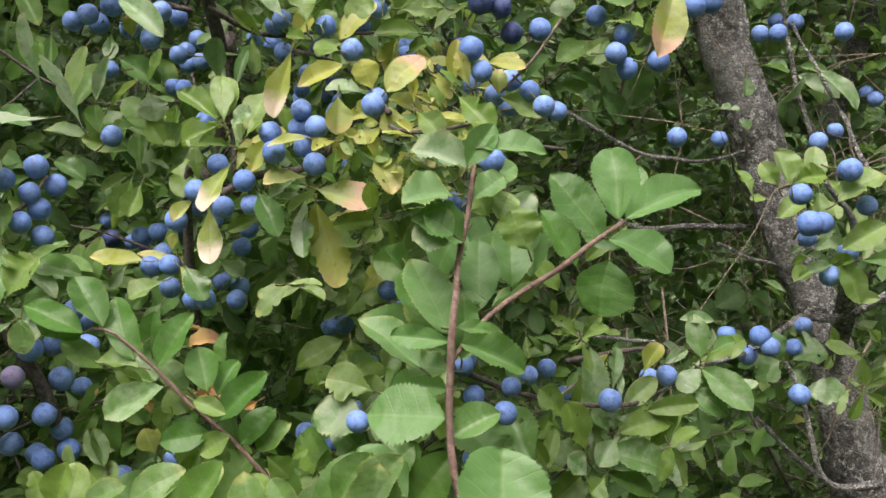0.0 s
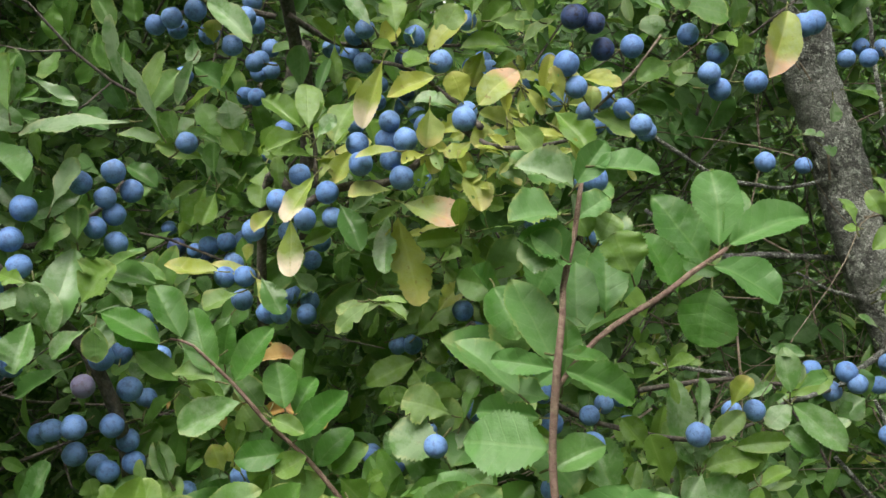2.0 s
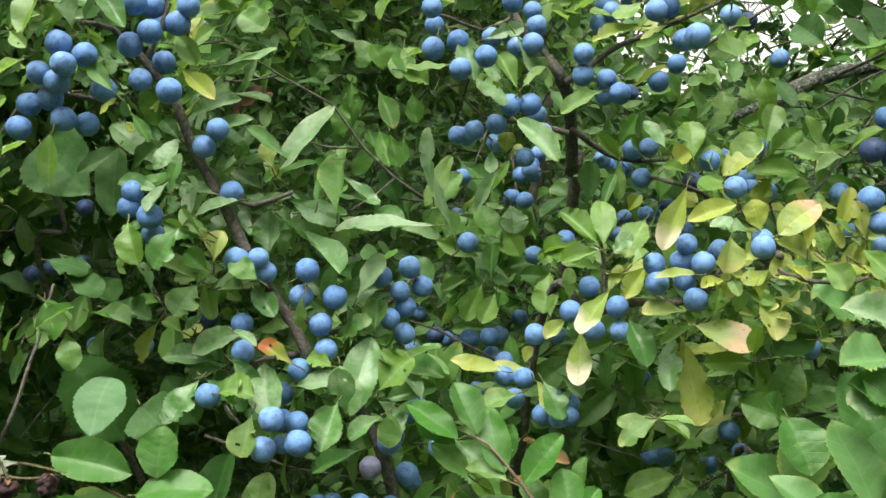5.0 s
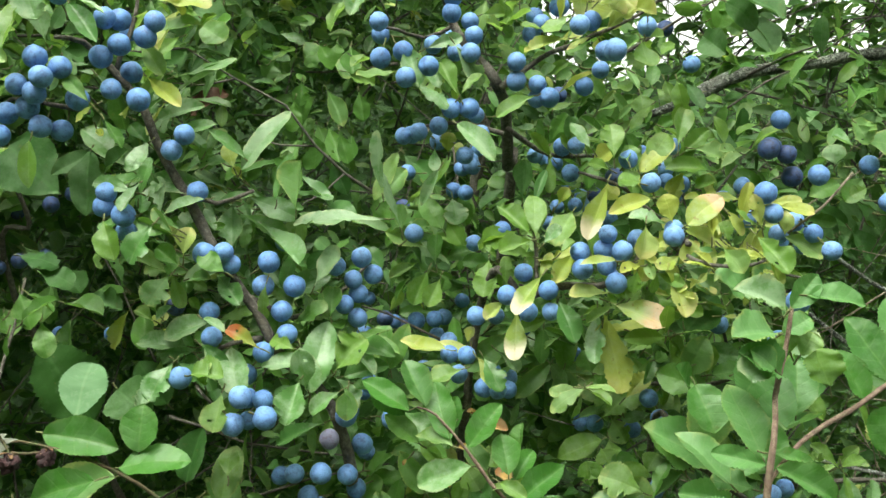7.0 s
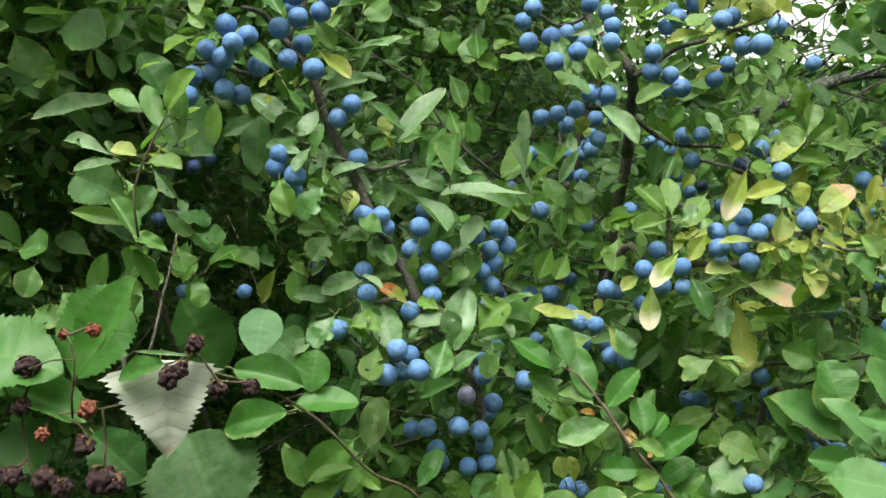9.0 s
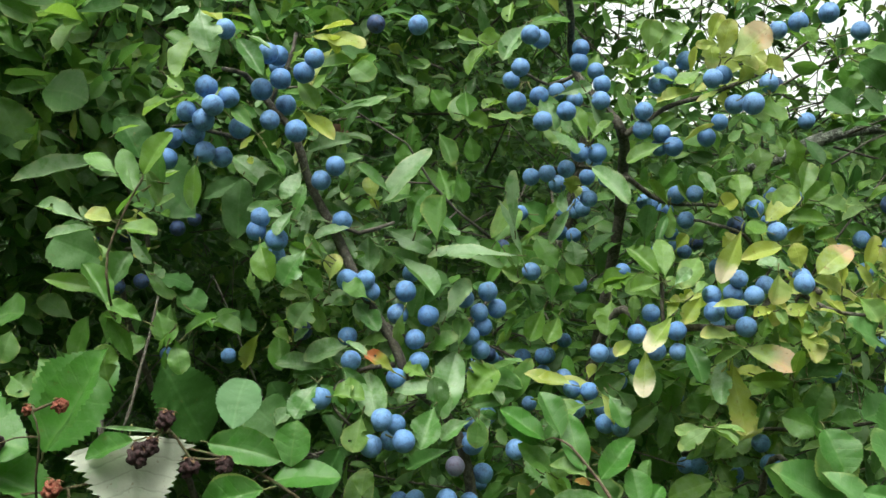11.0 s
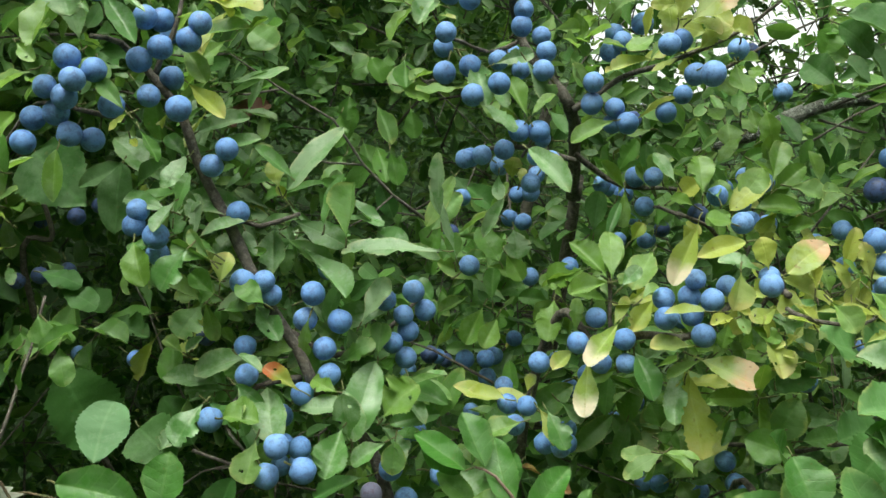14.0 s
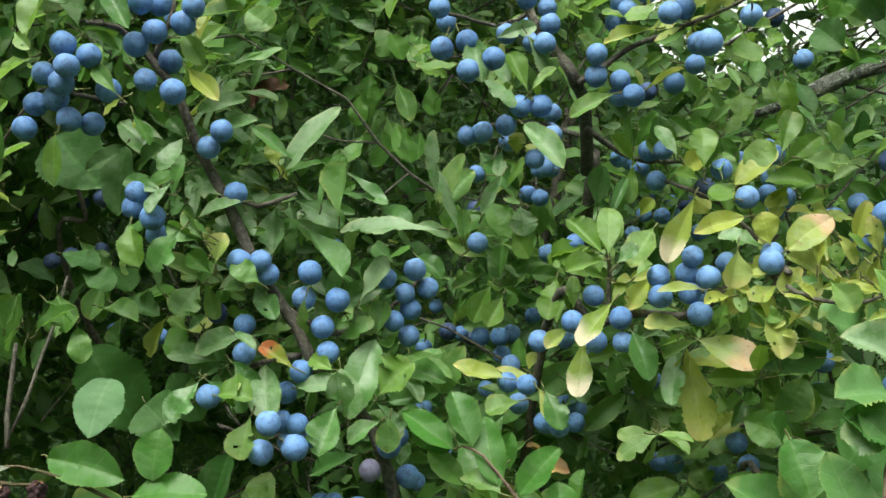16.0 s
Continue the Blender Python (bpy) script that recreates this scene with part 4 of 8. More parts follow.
high = plant("blackthorn_shrub", "upright dark blackthorn stem with blue sloes and pale leaves", "shrub", [
    [(-0.16, 1.05, 0, 0.012), (-0.16, 0.8, 0.9, 0.008), (-0.1396, 0.6069, 1.3916, 0.0045), (-0.1399, 0.5726, 1.4234, 0.0042), (-0.1411, 0.5383, 1.4535, 0.004), (-0.1475, 0.4992, 1.4651, 0.0036), (-0.1672, 0.5132, 1.4892, 0.0032), (-0.1841, 0.5269, 1.5131, 0.0028), (-0.1885, 0.4935, 1.5305, 0.0024), (-0.1901, 0.4536, 1.5456, 0.002)],
    [(-0.1433, 0.5004, 1.4604, 0.0022), (-0.1197, 0.5068, 1.4834, 0.0017), (-0.0922, 0.4722, 1.4865, 0.0014), (-0.0636, 0.4831, 1.5073, 0.0011), (-0.0389, 0.4693, 1.5259, 0.0008)],
    [(-0.1377, 0.4965, 1.4314, 0.0018), (-0.1624, 0.493, 1.4346, 0.0014), (-0.1904, 0.4964, 1.4319, 0.001)]], TWIG, "fruiting blackthorn branches")
grow_stems(high, [
    [(-0.1821, 0.5305, 1.5106, 0.0016), (-0.1991, 0.5255, 1.4992, 0.0013), (-0.2115, 0.458, 1.4822, 0.0009)],
    [(-0.1391, 0.5397, 1.4444, 0.002), (-0.1106, 0.5553, 1.4319, 0.0017), (-0.0736, 0.5503, 1.432, 0.0013), (-0.0385, 0.5155, 1.423, 0.001)]])
sloes(high, "blue", [(-0.2018, 0.4395, 1.4983, 0.0115), (-0.2032, 0.3958, 1.4835, 0.0111), (-0.1803, 0.5025, 1.5187, 0.0120), (-0.1802, 0.5039, 1.5092, 0.0126), (-0.1627, 0.4934, 1.4917, 0.0120), (-0.1616, 0.4797, 1.4762, 0.0123), (-0.182, 0.5497, 1.497, 0.0124), (-0.1899, 0.5494, 1.5065, 0.0124), (-0.2128, 0.4587, 1.4631, 0.0125), (-0.1803, 0.4445, 1.4561, 0.0118), (-0.1939, 0.4492, 1.4498, 0.0122), (-0.1206, 0.4915, 1.5016, 0.0112), (-0.1108, 0.4923, 1.5131, 0.0125), (-0.0961, 0.453, 1.4888, 0.0117), (-0.1334, 0.487, 1.4747, 0.0119), (-0.1328, 0.4927, 1.4641, 0.0125), (-0.1198, 0.4987, 1.4645, 0.0115), (-0.0815, 0.5253, 1.4843, 0.0113), (-0.0751, 0.4236, 1.466, 0.0124), (-0.1702, 0.4813, 1.4409, 0.0121)])
sloes(high, "blue", [(-0.1509, 0.4853, 1.4272, 0.0112), (-0.1892, 0.4832, 1.4253, 0.0111), (-0.1774, 0.4849, 1.4302, 0.0116), (-0.1996, 0.4891, 1.423, 0.0110), (-0.1846, 0.535, 1.4304, 0.0124), (-0.1611, 0.4984, 1.4153, 0.0113), (-0.166, 0.5691, 1.4218, 0.0115), (-0.0945, 0.538, 1.4168, 0.0117), (0.0888, 0.5251, 1.4351, 0.0119), (0.1047, 0.5223, 1.4242, 0.0118), (0.0971, 0.509, 1.41, 0.0121), (0.1047, 0.5154, 1.4026, 0.0122), (0.1174, 0.4931, 1.4024, 0.0118), (0.1196, 0.4329, 1.4161, 0.0112), (-0.1115, 0.4977, 1.4563, 0.0127), (-0.08, 0.4659, 1.4784, 0.0122), (-0.0617, 0.4545, 1.5235, 0.0112), (-0.0503, 0.455, 1.53, 0.0118), (-0.0332, 0.4563, 1.538, 0.0123), (-0.1594, 0.4834, 1.4424, 0.0127)])
sloes(high, "blue", [(0.0253, 0.4831, 1.4492, 0.0111), (-0.1258, 0.4973, 1.5079, 0.0110), (-0.1268, 0.4979, 1.497, 0.0119), (-0.0899, 0.4639, 1.4954, 0.0118), (-0.1941, 0.5256, 1.4939, 0.0125), (-0.1992, 0.4577, 1.4679, 0.0124), (-0.1682, 0.5079, 1.5055, 0.0116), (-0.1199, 0.5046, 1.4568, 0.0118), (-0.0909, 0.5035, 1.4665, 0.0120), (-0.055, 0.5081, 1.5089, 0.0125), (-0.0222, 0.5423, 1.497, 0.0114), (-0.0095, 0.4754, 1.5366, 0.0117), (-0.2113, 0.4387, 1.4788, 0.0112), (0.1446, 0.4883, 1.4333, 0.0122), (0.225, 0.504, 1.3437, 0.0110)])
leaves(high, "fresh", "plain", [
    (-0.2074, 0.4797, 1.4614, -0.2316, 0.4787, 1.4554, 0.0172, 21),
    (-0.2364, 0.4667, 1.502, -0.2508, 0.4605, 1.4832, 0.016, 30),
    (-0.1276, 0.4886, 1.5159, -0.1145, 0.4819, 1.5335, 0.0209, -1),
    (-0.135, 0.4859, 1.513, -0.1362, 0.4815, 1.5347, 0.0159, 11),
    (-0.1433, 0.4887, 1.4986, -0.1272, 0.4878, 1.5073, 0.0144, -24),
    (-0.0398, 0.4515, 1.5139, -0.0462, 0.4506, 1.5279, 0.0125, 4),
    (-0.0198, 0.4529, 1.5166, 0.0014, 0.4543, 1.5211, 0.0114, -6),
    (-0.0868, 0.5272, 1.4315, -0.0943, 0.5249, 1.4468, 0.011, -18)])
leaves(high, "fresh", "plain", [
    (0.0982, 0.5149, 1.432, 0.1138, 0.5125, 1.4281, 0.0178, -14),
    (-0.06, 0.4655, 1.486, -0.0554, 0.4595, 1.4681, 0.0173, -20),
    (-0.0309, 0.5409, 1.4849, -0.0261, 0.5386, 1.4668, 0.0125, 27),
    (-0.0261, 0.5283, 1.4419, -0.0273, 0.5234, 1.4614, 0.0121, 8),
    (-0.211, 0.5685, 1.3868, -0.1895, 0.5632, 1.4046, 0.0109, -42),
    (-0.2105, 0.5653, 1.3865, -0.1906, 0.5764, 1.386, 0.0088, -34)])
leaves(high, "fresh", "plain", [
    (-0.1875, 0.5517, 1.359, -0.2139, 0.5373, 1.3662, 0.0124, -30),
    (-0.1077, 0.5108, 1.4205, -0.1061, 0.5115, 1.3984, 0.0084, 2),
    (-0.1072, 0.5395, 1.4258, -0.1225, 0.5274, 1.4392, 0.0083, -24),
    (-0.0687, 0.5277, 1.4332, -0.0583, 0.5269, 1.4526, 0.0083, -13),
    (-0.0684, 0.5316, 1.434, -0.0615, 0.5296, 1.4203, 0.0064, 13),
    (-0.0699, 0.5139, 1.4305, -0.0871, 0.507, 1.4359, 0.0084, 27)])
leaves(high, "silver", "plain", [
    (-0.2076, 0.4078, 1.4951, -0.2166, 0.3931, 1.4676, 0.0132, -1),
    (-0.0962, 0.5366, 1.4327, -0.0983, 0.5342, 1.454, 0.0136, 24),
    (0.0722, 0.5013, 1.4409, 0.0587, 0.5004, 1.4449, 0.0201, 21)])
leaves(high, "yellow", "plain", [
    (-0.1005, 0.4639, 1.5207, -0.0941, 0.4614, 1.4981, 0.0132, 1),
    (-0.0931, 0.4507, 1.5012, -0.0905, 0.442, 1.523, 0.0127, 5),
    (-0.0715, 0.4742, 1.5069, -0.0523, 0.4718, 1.5064, 0.0156, 5),
    (-0.1729, 0.5048, 1.4178, -0.1727, 0.5011, 1.4298, 0.0122, -15)])
leaves(high, "cream", "plain", [
    (-0.0867, 0.4527, 1.5026, -0.067, 0.4451, 1.5201, 0.0258, 4)])
leaves(high, "green", "plain", [
    (-0.0127, 0.4747, 1.5153, -0.0155, 0.4697, 1.4996, 0.0145, -5),
    (-0.1135, 0.6074, 1.4483, -0.1036, 0.5945, 1.4702, 0.0132, 15),
    (-0.1135, 0.5797, 1.4142, -0.0968, 0.5765, 1.4142, 0.0078, -50),
    (-0.1136, 0.5863, 1.4441, -0.1288, 0.5867, 1.4342, 0.0087, -0),
    (-0.1137, 0.5749, 1.4419, -0.097, 0.5692, 1.4494, 0.0072, 24),
    (-0.1134, 0.5895, 1.4157, -0.1234, 0.5912, 1.3975, 0.0096, -31),
    (-0.1137, 0.5741, 1.4417, -0.1314, 0.5768, 1.4411, 0.0068, 32)])
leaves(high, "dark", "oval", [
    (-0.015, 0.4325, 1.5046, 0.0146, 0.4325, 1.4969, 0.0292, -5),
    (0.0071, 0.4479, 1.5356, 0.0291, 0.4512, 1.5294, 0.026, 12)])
leaves(high, "green", "oval", [
    (-0.1854, 0.6053, 1.3741, -0.206, 0.5941, 1.3644, 0.0102, -0),
    (-0.1901, 0.6177, 1.3797, -0.1734, 0.6281, 1.3682, 0.01, -27),
    (-0.191, 0.6254, 1.3804, -0.1943, 0.6232, 1.3558, 0.0095, -3),
    (-0.1914, 0.6289, 1.3807, -0.1858, 0.6302, 1.4004, 0.0082, 10),
    (-0.1863, 0.6141, 1.3748, -0.1961, 0.6131, 1.3459, 0.0141, 18),
    (-0.0424, 0.534, 1.4494, -0.0292, 0.5335, 1.4581, 0.0082, 18),
    (-0.0597, 0.538, 1.4463, -0.0588, 0.535, 1.4289, 0.0069, 6),
    (-0.0598, 0.5373, 1.4461, -0.0681, 0.5363, 1.4659, 0.0098, 40),
    (-0.0628, 0.5081, 1.4397, -0.0499, 0.5121, 1.4485, 0.0068, -8)])
leaves(high, "green", "oval", [
    (-0.0613, 0.5222, 1.4428, -0.0511, 0.521, 1.4294, 0.0082, 4),
    (-0.0629, 0.5074, 1.4395, -0.0733, 0.5148, 1.4221, 0.0099, -46)])
leaves(high, "green", "round", [
    (0.0831, 0.5129, 1.447, 0.1084, 0.5151, 1.4436, 0.0241, 6)])
leaves(high, "dark", "round", [
    (-0.076, 0.4553, 1.4811, -0.064, 0.4582, 1.4898, 0.0173, -40)])

far = plant("blackthorn_shrub", "blackthorn branch behind the front twigs with dark sloes, shade put into its dark leaves", "shrub", [
    [(-0.45, 1.2, 0, 0.012), (-0.47, 0.9, 0.9, 0.005), (-0.525, 0.6054, 1.298, 0.0025), (-0.5038, 0.5817, 1.351, 0.002), (-0.5246, 0.5522, 1.4027, 0.0015)],
    [(-0.4188, 0.4328, 1.22, 0.001), (-0.4253, 0.4503, 1.2472, 0.001), (-0.4316, 0.4679, 1.2717, 0.001), (-0.4387, 0.4846, 1.3087, 0.0009)],
    [(-0.4473, 0.468, 1.2016, 0.0018), (-0.4574, 0.474, 1.233, 0.0016), (-0.4718, 0.4894, 1.2611, 0.0012)]], TWIG, "fruiting blackthorn branches")
grow_stems(far, [
    [(-0.1772, 0.76, 1.5279, 0.006), (-0.182, 0.76, 1.4805, 0.0055), (-0.1843, 0.76, 1.4237, 0.005), (-0.199, 0.8, 1.3554, 0.004)]])
sloes(far, "blue", [(-0.1951, 0.5869, 1.3082, 0.0126), (-0.1799, 0.5725, 1.3109, 0.0119), (-0.1786, 0.5847, 1.2989, 0.0120), (-0.1674, 0.6194, 1.3267, 0.0112), (-0.091, 0.6462, 1.281, 0.0114), (-0.0809, 0.6019, 1.297, 0.0118), (-0.1616, 0.605, 1.3699, 0.0124), (-0.1819, 0.6122, 1.4092, 0.0120), (-0.1708, 0.5978, 1.4059, 0.0115), (-0.1019, 0.5503, 1.4363, 0.0127), (-0.1069, 0.5733, 1.4288, 0.0122), (-0.0863, 0.7147, 1.4286, 0.0120), (-0.1217, 0.5442, 1.2775, 0.0114), (-0.1205, 0.5283, 1.2706, 0.0115), (-0.1739, 0.6504, 1.4347, 0.0125), (-0.1696, 0.5994, 1.431, 0.0112), (-0.0314, 0.5891, 1.4529, 0.0120), (-0.0623, 0.5712, 1.252, 0.0121), (-0.0714, 0.5727, 1.2511, 0.0116), (0.095, 0.7132, 1.1864, 0.0123)])
sloes(far, "blue", [(0.0537, 0.5017, 1.4216, 0.0125), (0.014, 0.45, 1.3995, 0.0124), (-0.1829, 0.4662, 1.2502, 0.0123), (-0.2688, 0.3972, 1.4836, 0.0114)])
sloes(far, "dark", [(-0.4593, 0.5605, 1.374, 0.0111), (-0.4584, 0.5337, 1.3623, 0.0118), (-0.4876, 0.5507, 1.3201, 0.0116), (-0.4936, 0.5925, 1.3269, 0.0113), (0.0218, 0.4868, 1.4329, 0.0125), (0.0316, 0.4885, 1.4301, 0.0114), (0.0376, 0.4982, 1.4188, 0.0124), (-0.2234, 0.6109, 1.3068, 0.0126), (-0.2211, 0.6743, 1.3026, 0.0112), (0.0194, 0.48, 1.4306, 0.0125), (-0.5142, 0.5659, 1.3137, 0.0117), (-0.067, 0.4948, 1.4091, 0.0114), (-0.0765, 0.6344, 1.4184, 0.0113), (-0.2979, 0.411, 1.4871, 0.0111)])
# dark green on this branch stands in for the shade behind the front twigs
leaves(far, "dark", "heart", [
    (-0.4605, 0.481, 1.3944, -0.4217, 0.474, 1.3669, 0.048, 22),
    (-0.3357, 0.4271, 1.2521, -0.3113, 0.4222, 1.2383, 0.0289, 10),
    (-0.4955, 0.4389, 1.3342, -0.4595, 0.4472, 1.3253, 0.033, 25)])
leaves(far, "green", "plain", [
    (-0.2722, 0.6025, 1.5122, -0.2654, 0.5969, 1.4891, 0.0172, 9),
    (-0.3031, 0.6689, 1.5354, -0.3001, 0.6636, 1.5144, 0.0172, 17),
    (-0.3147, 0.6651, 1.5279, -0.3255, 0.6609, 1.5106, 0.0158, -12),
    (-0.2043, 0.6936, 1.4123, -0.2177, 0.6858, 1.4429, 0.0226, -2),
    (-0.1574, 0.6038, 1.4013, -0.1426, 0.6022, 1.4136, 0.0194, -5),
    (-0.2293, 0.6888, 1.4078, -0.2091, 0.6789, 1.3851, 0.0319, 9)])
leaves(far, "green", "plain", [
    (-0.2209, 0.5867, 1.3699, -0.2087, 0.5884, 1.3921, 0.0204, -6),
    (-0.0792, 0.5937, 1.2263, -0.0606, 0.5926, 1.2412, 0.0261, 1),
    (-0.5391, 0.4595, 1.2784, -0.5155, 0.4577, 1.2837, 0.0268, 3),
    (-0.4507, 0.4524, 1.2738, -0.444, 0.4503, 1.2944, 0.0166, 8),
    (-0.4242, 0.4583, 1.2993, -0.4105, 0.4537, 1.2794, 0.017, -14),
    (-0.4097, 0.4621, 1.2827, -0.399, 0.4567, 1.2625, 0.0147, -3),
    (-0.384, 0.4426, 1.2963, -0.3596, 0.4431, 1.2946, 0.0151, -23),
    (-0.5234, 0.4671, 1.2418, -0.5019, 0.4612, 1.2327, 0.0209, 5)])
leaves(far, "green", "plain", [
    (-0.5072, 0.4706, 1.2564, -0.4867, 0.4613, 1.2409, 0.0215, 18),
    (-0.5525, 0.502, 1.2698, -0.5501, 0.4916, 1.2487, 0.0204, -19),
    (-0.3223, 0.6682, 1.4469, -0.3219, 0.6699, 1.4694, 0.0159, 12),
    (-0.3139, 0.6766, 1.4639, -0.2979, 0.6661, 1.4359, 0.0217, 3),
    (-0.1745, 0.5832, 1.3626, -0.1661, 0.5788, 1.379, 0.0198, -10),
    (-0.1866, 0.6085, 1.3652, -0.1914, 0.6077, 1.3874, 0.0166, 8)])
leaves(far, "green", "plain", [
    (-0.2817, 0.6338, 1.5206, -0.2765, 0.6201, 1.494, 0.022, 5),
    (-0.3161, 0.6423, 1.4526, -0.3149, 0.6393, 1.4801, 0.0165, 1),
    (-0.3472, 0.6462, 1.5103, -0.3494, 0.6355, 1.492, 0.0167, -27),
    (-0.3117, 0.6616, 1.4525, -0.3013, 0.6487, 1.4211, 0.0267, 37),
    (-0.3225, 0.6476, 1.5127, -0.3144, 0.647, 1.5266, 0.0162, 8),
    (-0.3323, 0.6619, 1.4878, -0.3398, 0.6491, 1.4727, 0.0184, 5)])
leaves(far, "green", "plain", [
    (-0.2368, 0.6175, 1.3737, -0.2299, 0.6117, 1.3958, 0.0208, -0),
    (-0.2021, 0.6238, 1.3812, -0.194, 0.6225, 1.3994, 0.0237, -11),
    (-0.476, 0.5232, 1.2827, -0.4637, 0.5168, 1.2681, 0.0163, -23),
    (-0.2019, 0.5917, 1.3738, -0.1878, 0.577, 1.3469, 0.0179, 2),
    (-0.1887, 0.5843, 1.3696, -0.1814, 0.5873, 1.3875, 0.0208, -22),
    (-0.1845, 0.5861, 1.3515, -0.1637, 0.5935, 1.3638, 0.0188, 10),
    (-0.1639, 0.5954, 1.3366, -0.1797, 0.5876, 1.3379, 0.0138, -9),
    (-0.1447, 0.5783, 1.3538, -0.163, 0.5705, 1.3553, 0.0125, -17)])
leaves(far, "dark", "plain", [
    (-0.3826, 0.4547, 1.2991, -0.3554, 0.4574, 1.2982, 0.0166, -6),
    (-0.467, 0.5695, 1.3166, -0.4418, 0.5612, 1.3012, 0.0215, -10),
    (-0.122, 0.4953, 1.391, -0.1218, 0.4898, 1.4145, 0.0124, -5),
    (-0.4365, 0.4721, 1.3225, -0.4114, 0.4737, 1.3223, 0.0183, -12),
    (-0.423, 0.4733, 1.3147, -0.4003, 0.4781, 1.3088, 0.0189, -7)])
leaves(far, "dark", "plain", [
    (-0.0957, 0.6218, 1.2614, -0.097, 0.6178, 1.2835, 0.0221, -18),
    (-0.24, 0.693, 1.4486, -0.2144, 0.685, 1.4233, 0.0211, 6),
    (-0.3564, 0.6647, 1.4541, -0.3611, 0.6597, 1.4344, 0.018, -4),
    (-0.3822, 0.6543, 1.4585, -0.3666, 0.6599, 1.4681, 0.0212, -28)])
leaves(far, "silver", "plain", [
    (-0.1913, 0.5821, 1.3211, -0.1949, 0.5744, 1.3421, 0.0141, -6)])
leaves(far, "fresh", "plain", [
    (-0.0545, 0.5245, 1.4702, -0.0519, 0.5184, 1.4544, 0.0149, 7),
    (-0.0244, 0.5305, 1.4458, -0.0281, 0.5226, 1.4656, 0.0131, -21),
    (-0.0226, 0.4817, 1.4277, -0.0053, 0.4798, 1.4246, 0.0136, 6),
    (-0.0275, 0.5022, 1.4222, -0.0227, 0.5005, 1.4364, 0.0103, 12)])
leaves(far, "silver", "bitten", [
    (-0.026, 0.4963, 1.2322, -0.0573, 0.4995, 1.2318, 0.0228, -14)])
leaves(far, "bramble", "serrate", [
    (-0.5289, 0.4459, 1.4333, -0.5017, 0.4534, 1.4341, 0.043, 6)])
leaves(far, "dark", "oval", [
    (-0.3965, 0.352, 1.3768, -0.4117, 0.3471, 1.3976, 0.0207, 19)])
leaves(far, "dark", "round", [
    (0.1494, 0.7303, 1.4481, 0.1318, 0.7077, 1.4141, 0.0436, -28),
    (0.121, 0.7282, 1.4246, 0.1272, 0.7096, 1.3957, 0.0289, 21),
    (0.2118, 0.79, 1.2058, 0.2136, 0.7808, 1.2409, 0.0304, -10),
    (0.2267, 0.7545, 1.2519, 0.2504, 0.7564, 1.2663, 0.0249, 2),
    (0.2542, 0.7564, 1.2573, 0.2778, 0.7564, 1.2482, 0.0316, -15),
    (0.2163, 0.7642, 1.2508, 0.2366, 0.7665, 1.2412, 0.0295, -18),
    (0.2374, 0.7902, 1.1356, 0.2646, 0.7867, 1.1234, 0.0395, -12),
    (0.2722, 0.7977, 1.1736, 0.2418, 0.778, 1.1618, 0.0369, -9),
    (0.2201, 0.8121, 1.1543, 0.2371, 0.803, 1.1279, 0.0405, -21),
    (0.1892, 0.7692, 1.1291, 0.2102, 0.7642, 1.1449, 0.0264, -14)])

low = plant("blackthorn_shrub", "low blackthorn branch with green leaves and blue sloes", "shrub", [
    [(0.05, 0.95, 0, 0.01), (0.03, 0.75, 0.8, 0.006), (-0.0278, 0.53, 1.2342, 0.0024), (-0.007, 0.4658, 1.2451, 0.002), (0.0371, 0.5127, 1.2204, 0.0016), (0.088, 0.477, 1.217, 0.0014), (0.1274, 0.516, 1.2199, 0.0009)],
    [(-0.0704, 0.5969, 1.2574, 0.002), (-0.0294, 0.5375, 1.2842, 0.0016), (-0.0029, 0.504, 1.2878, 0.0013), (0.0293, 0.4688, 1.3051, 0.001)],
    [(0.0808, 0.6, 1.2256, 0.0018), (0.1453, 0.62, 1.2327, 0.0016), (0.183, 0.58, 1.2335, 0.0012)]], TWIG, "fruiting blackthorn branches")
sloes(low, "blue", [(-0.032, 0.5252, 1.2759, 0.0119), (-0.0227, 0.5391, 1.2631, 0.0117), (0.0079, 0.5346, 1.327, 0.0124), (0.0381, 0.5013, 1.3203, 0.0124), (-0.0249, 0.519, 1.2649, 0.0111), (-0.0823, 0.5429, 1.1904, 0.0117), (-0.0435, 0.5397, 1.2309, 0.0117), (-0.0422, 0.4485, 1.2146, 0.0113), (0.0166, 0.4871, 1.2212, 0.0115), (0.1231, 0.4987, 1.2303, 0.0115), (0.086, 0.4665, 1.2221, 0.0122), (0.0158, 0.471, 1.1915, 0.0116), (0.0384, 0.5098, 1.2226, 0.0112), (0.0298, 0.4323, 1.2217, 0.0114), (-0.1459, 0.4941, 1.186, 0.0118), (-0.0325, 0.5001, 1.2102, 0.0120), (0.0394, 0.4457, 1.3187, 0.0114), (0.0101, 0.48, 1.2386, 0.0123), (0.0517, 0.5474, 1.2237, 0.0114), (0.0662, 0.578, 1.2239, 0.0122)])
sloes(low, "blue", [(-0.0446, 0.488, 1.2125, 0.0121), (0.1206, 0.5315, 1.2248, 0.0113), (-0.1762, 0.4976, 1.175, 0.0123), (-0.2107, 0.4774, 1.1893, 0.0117), (-0.1998, 0.4842, 1.1928, 0.0120), (-0.2062, 0.4692, 1.2143, 0.0121), (-0.2032, 0.4835, 1.2044, 0.0121), (-0.1385, 0.5085, 1.183, 0.0118)])
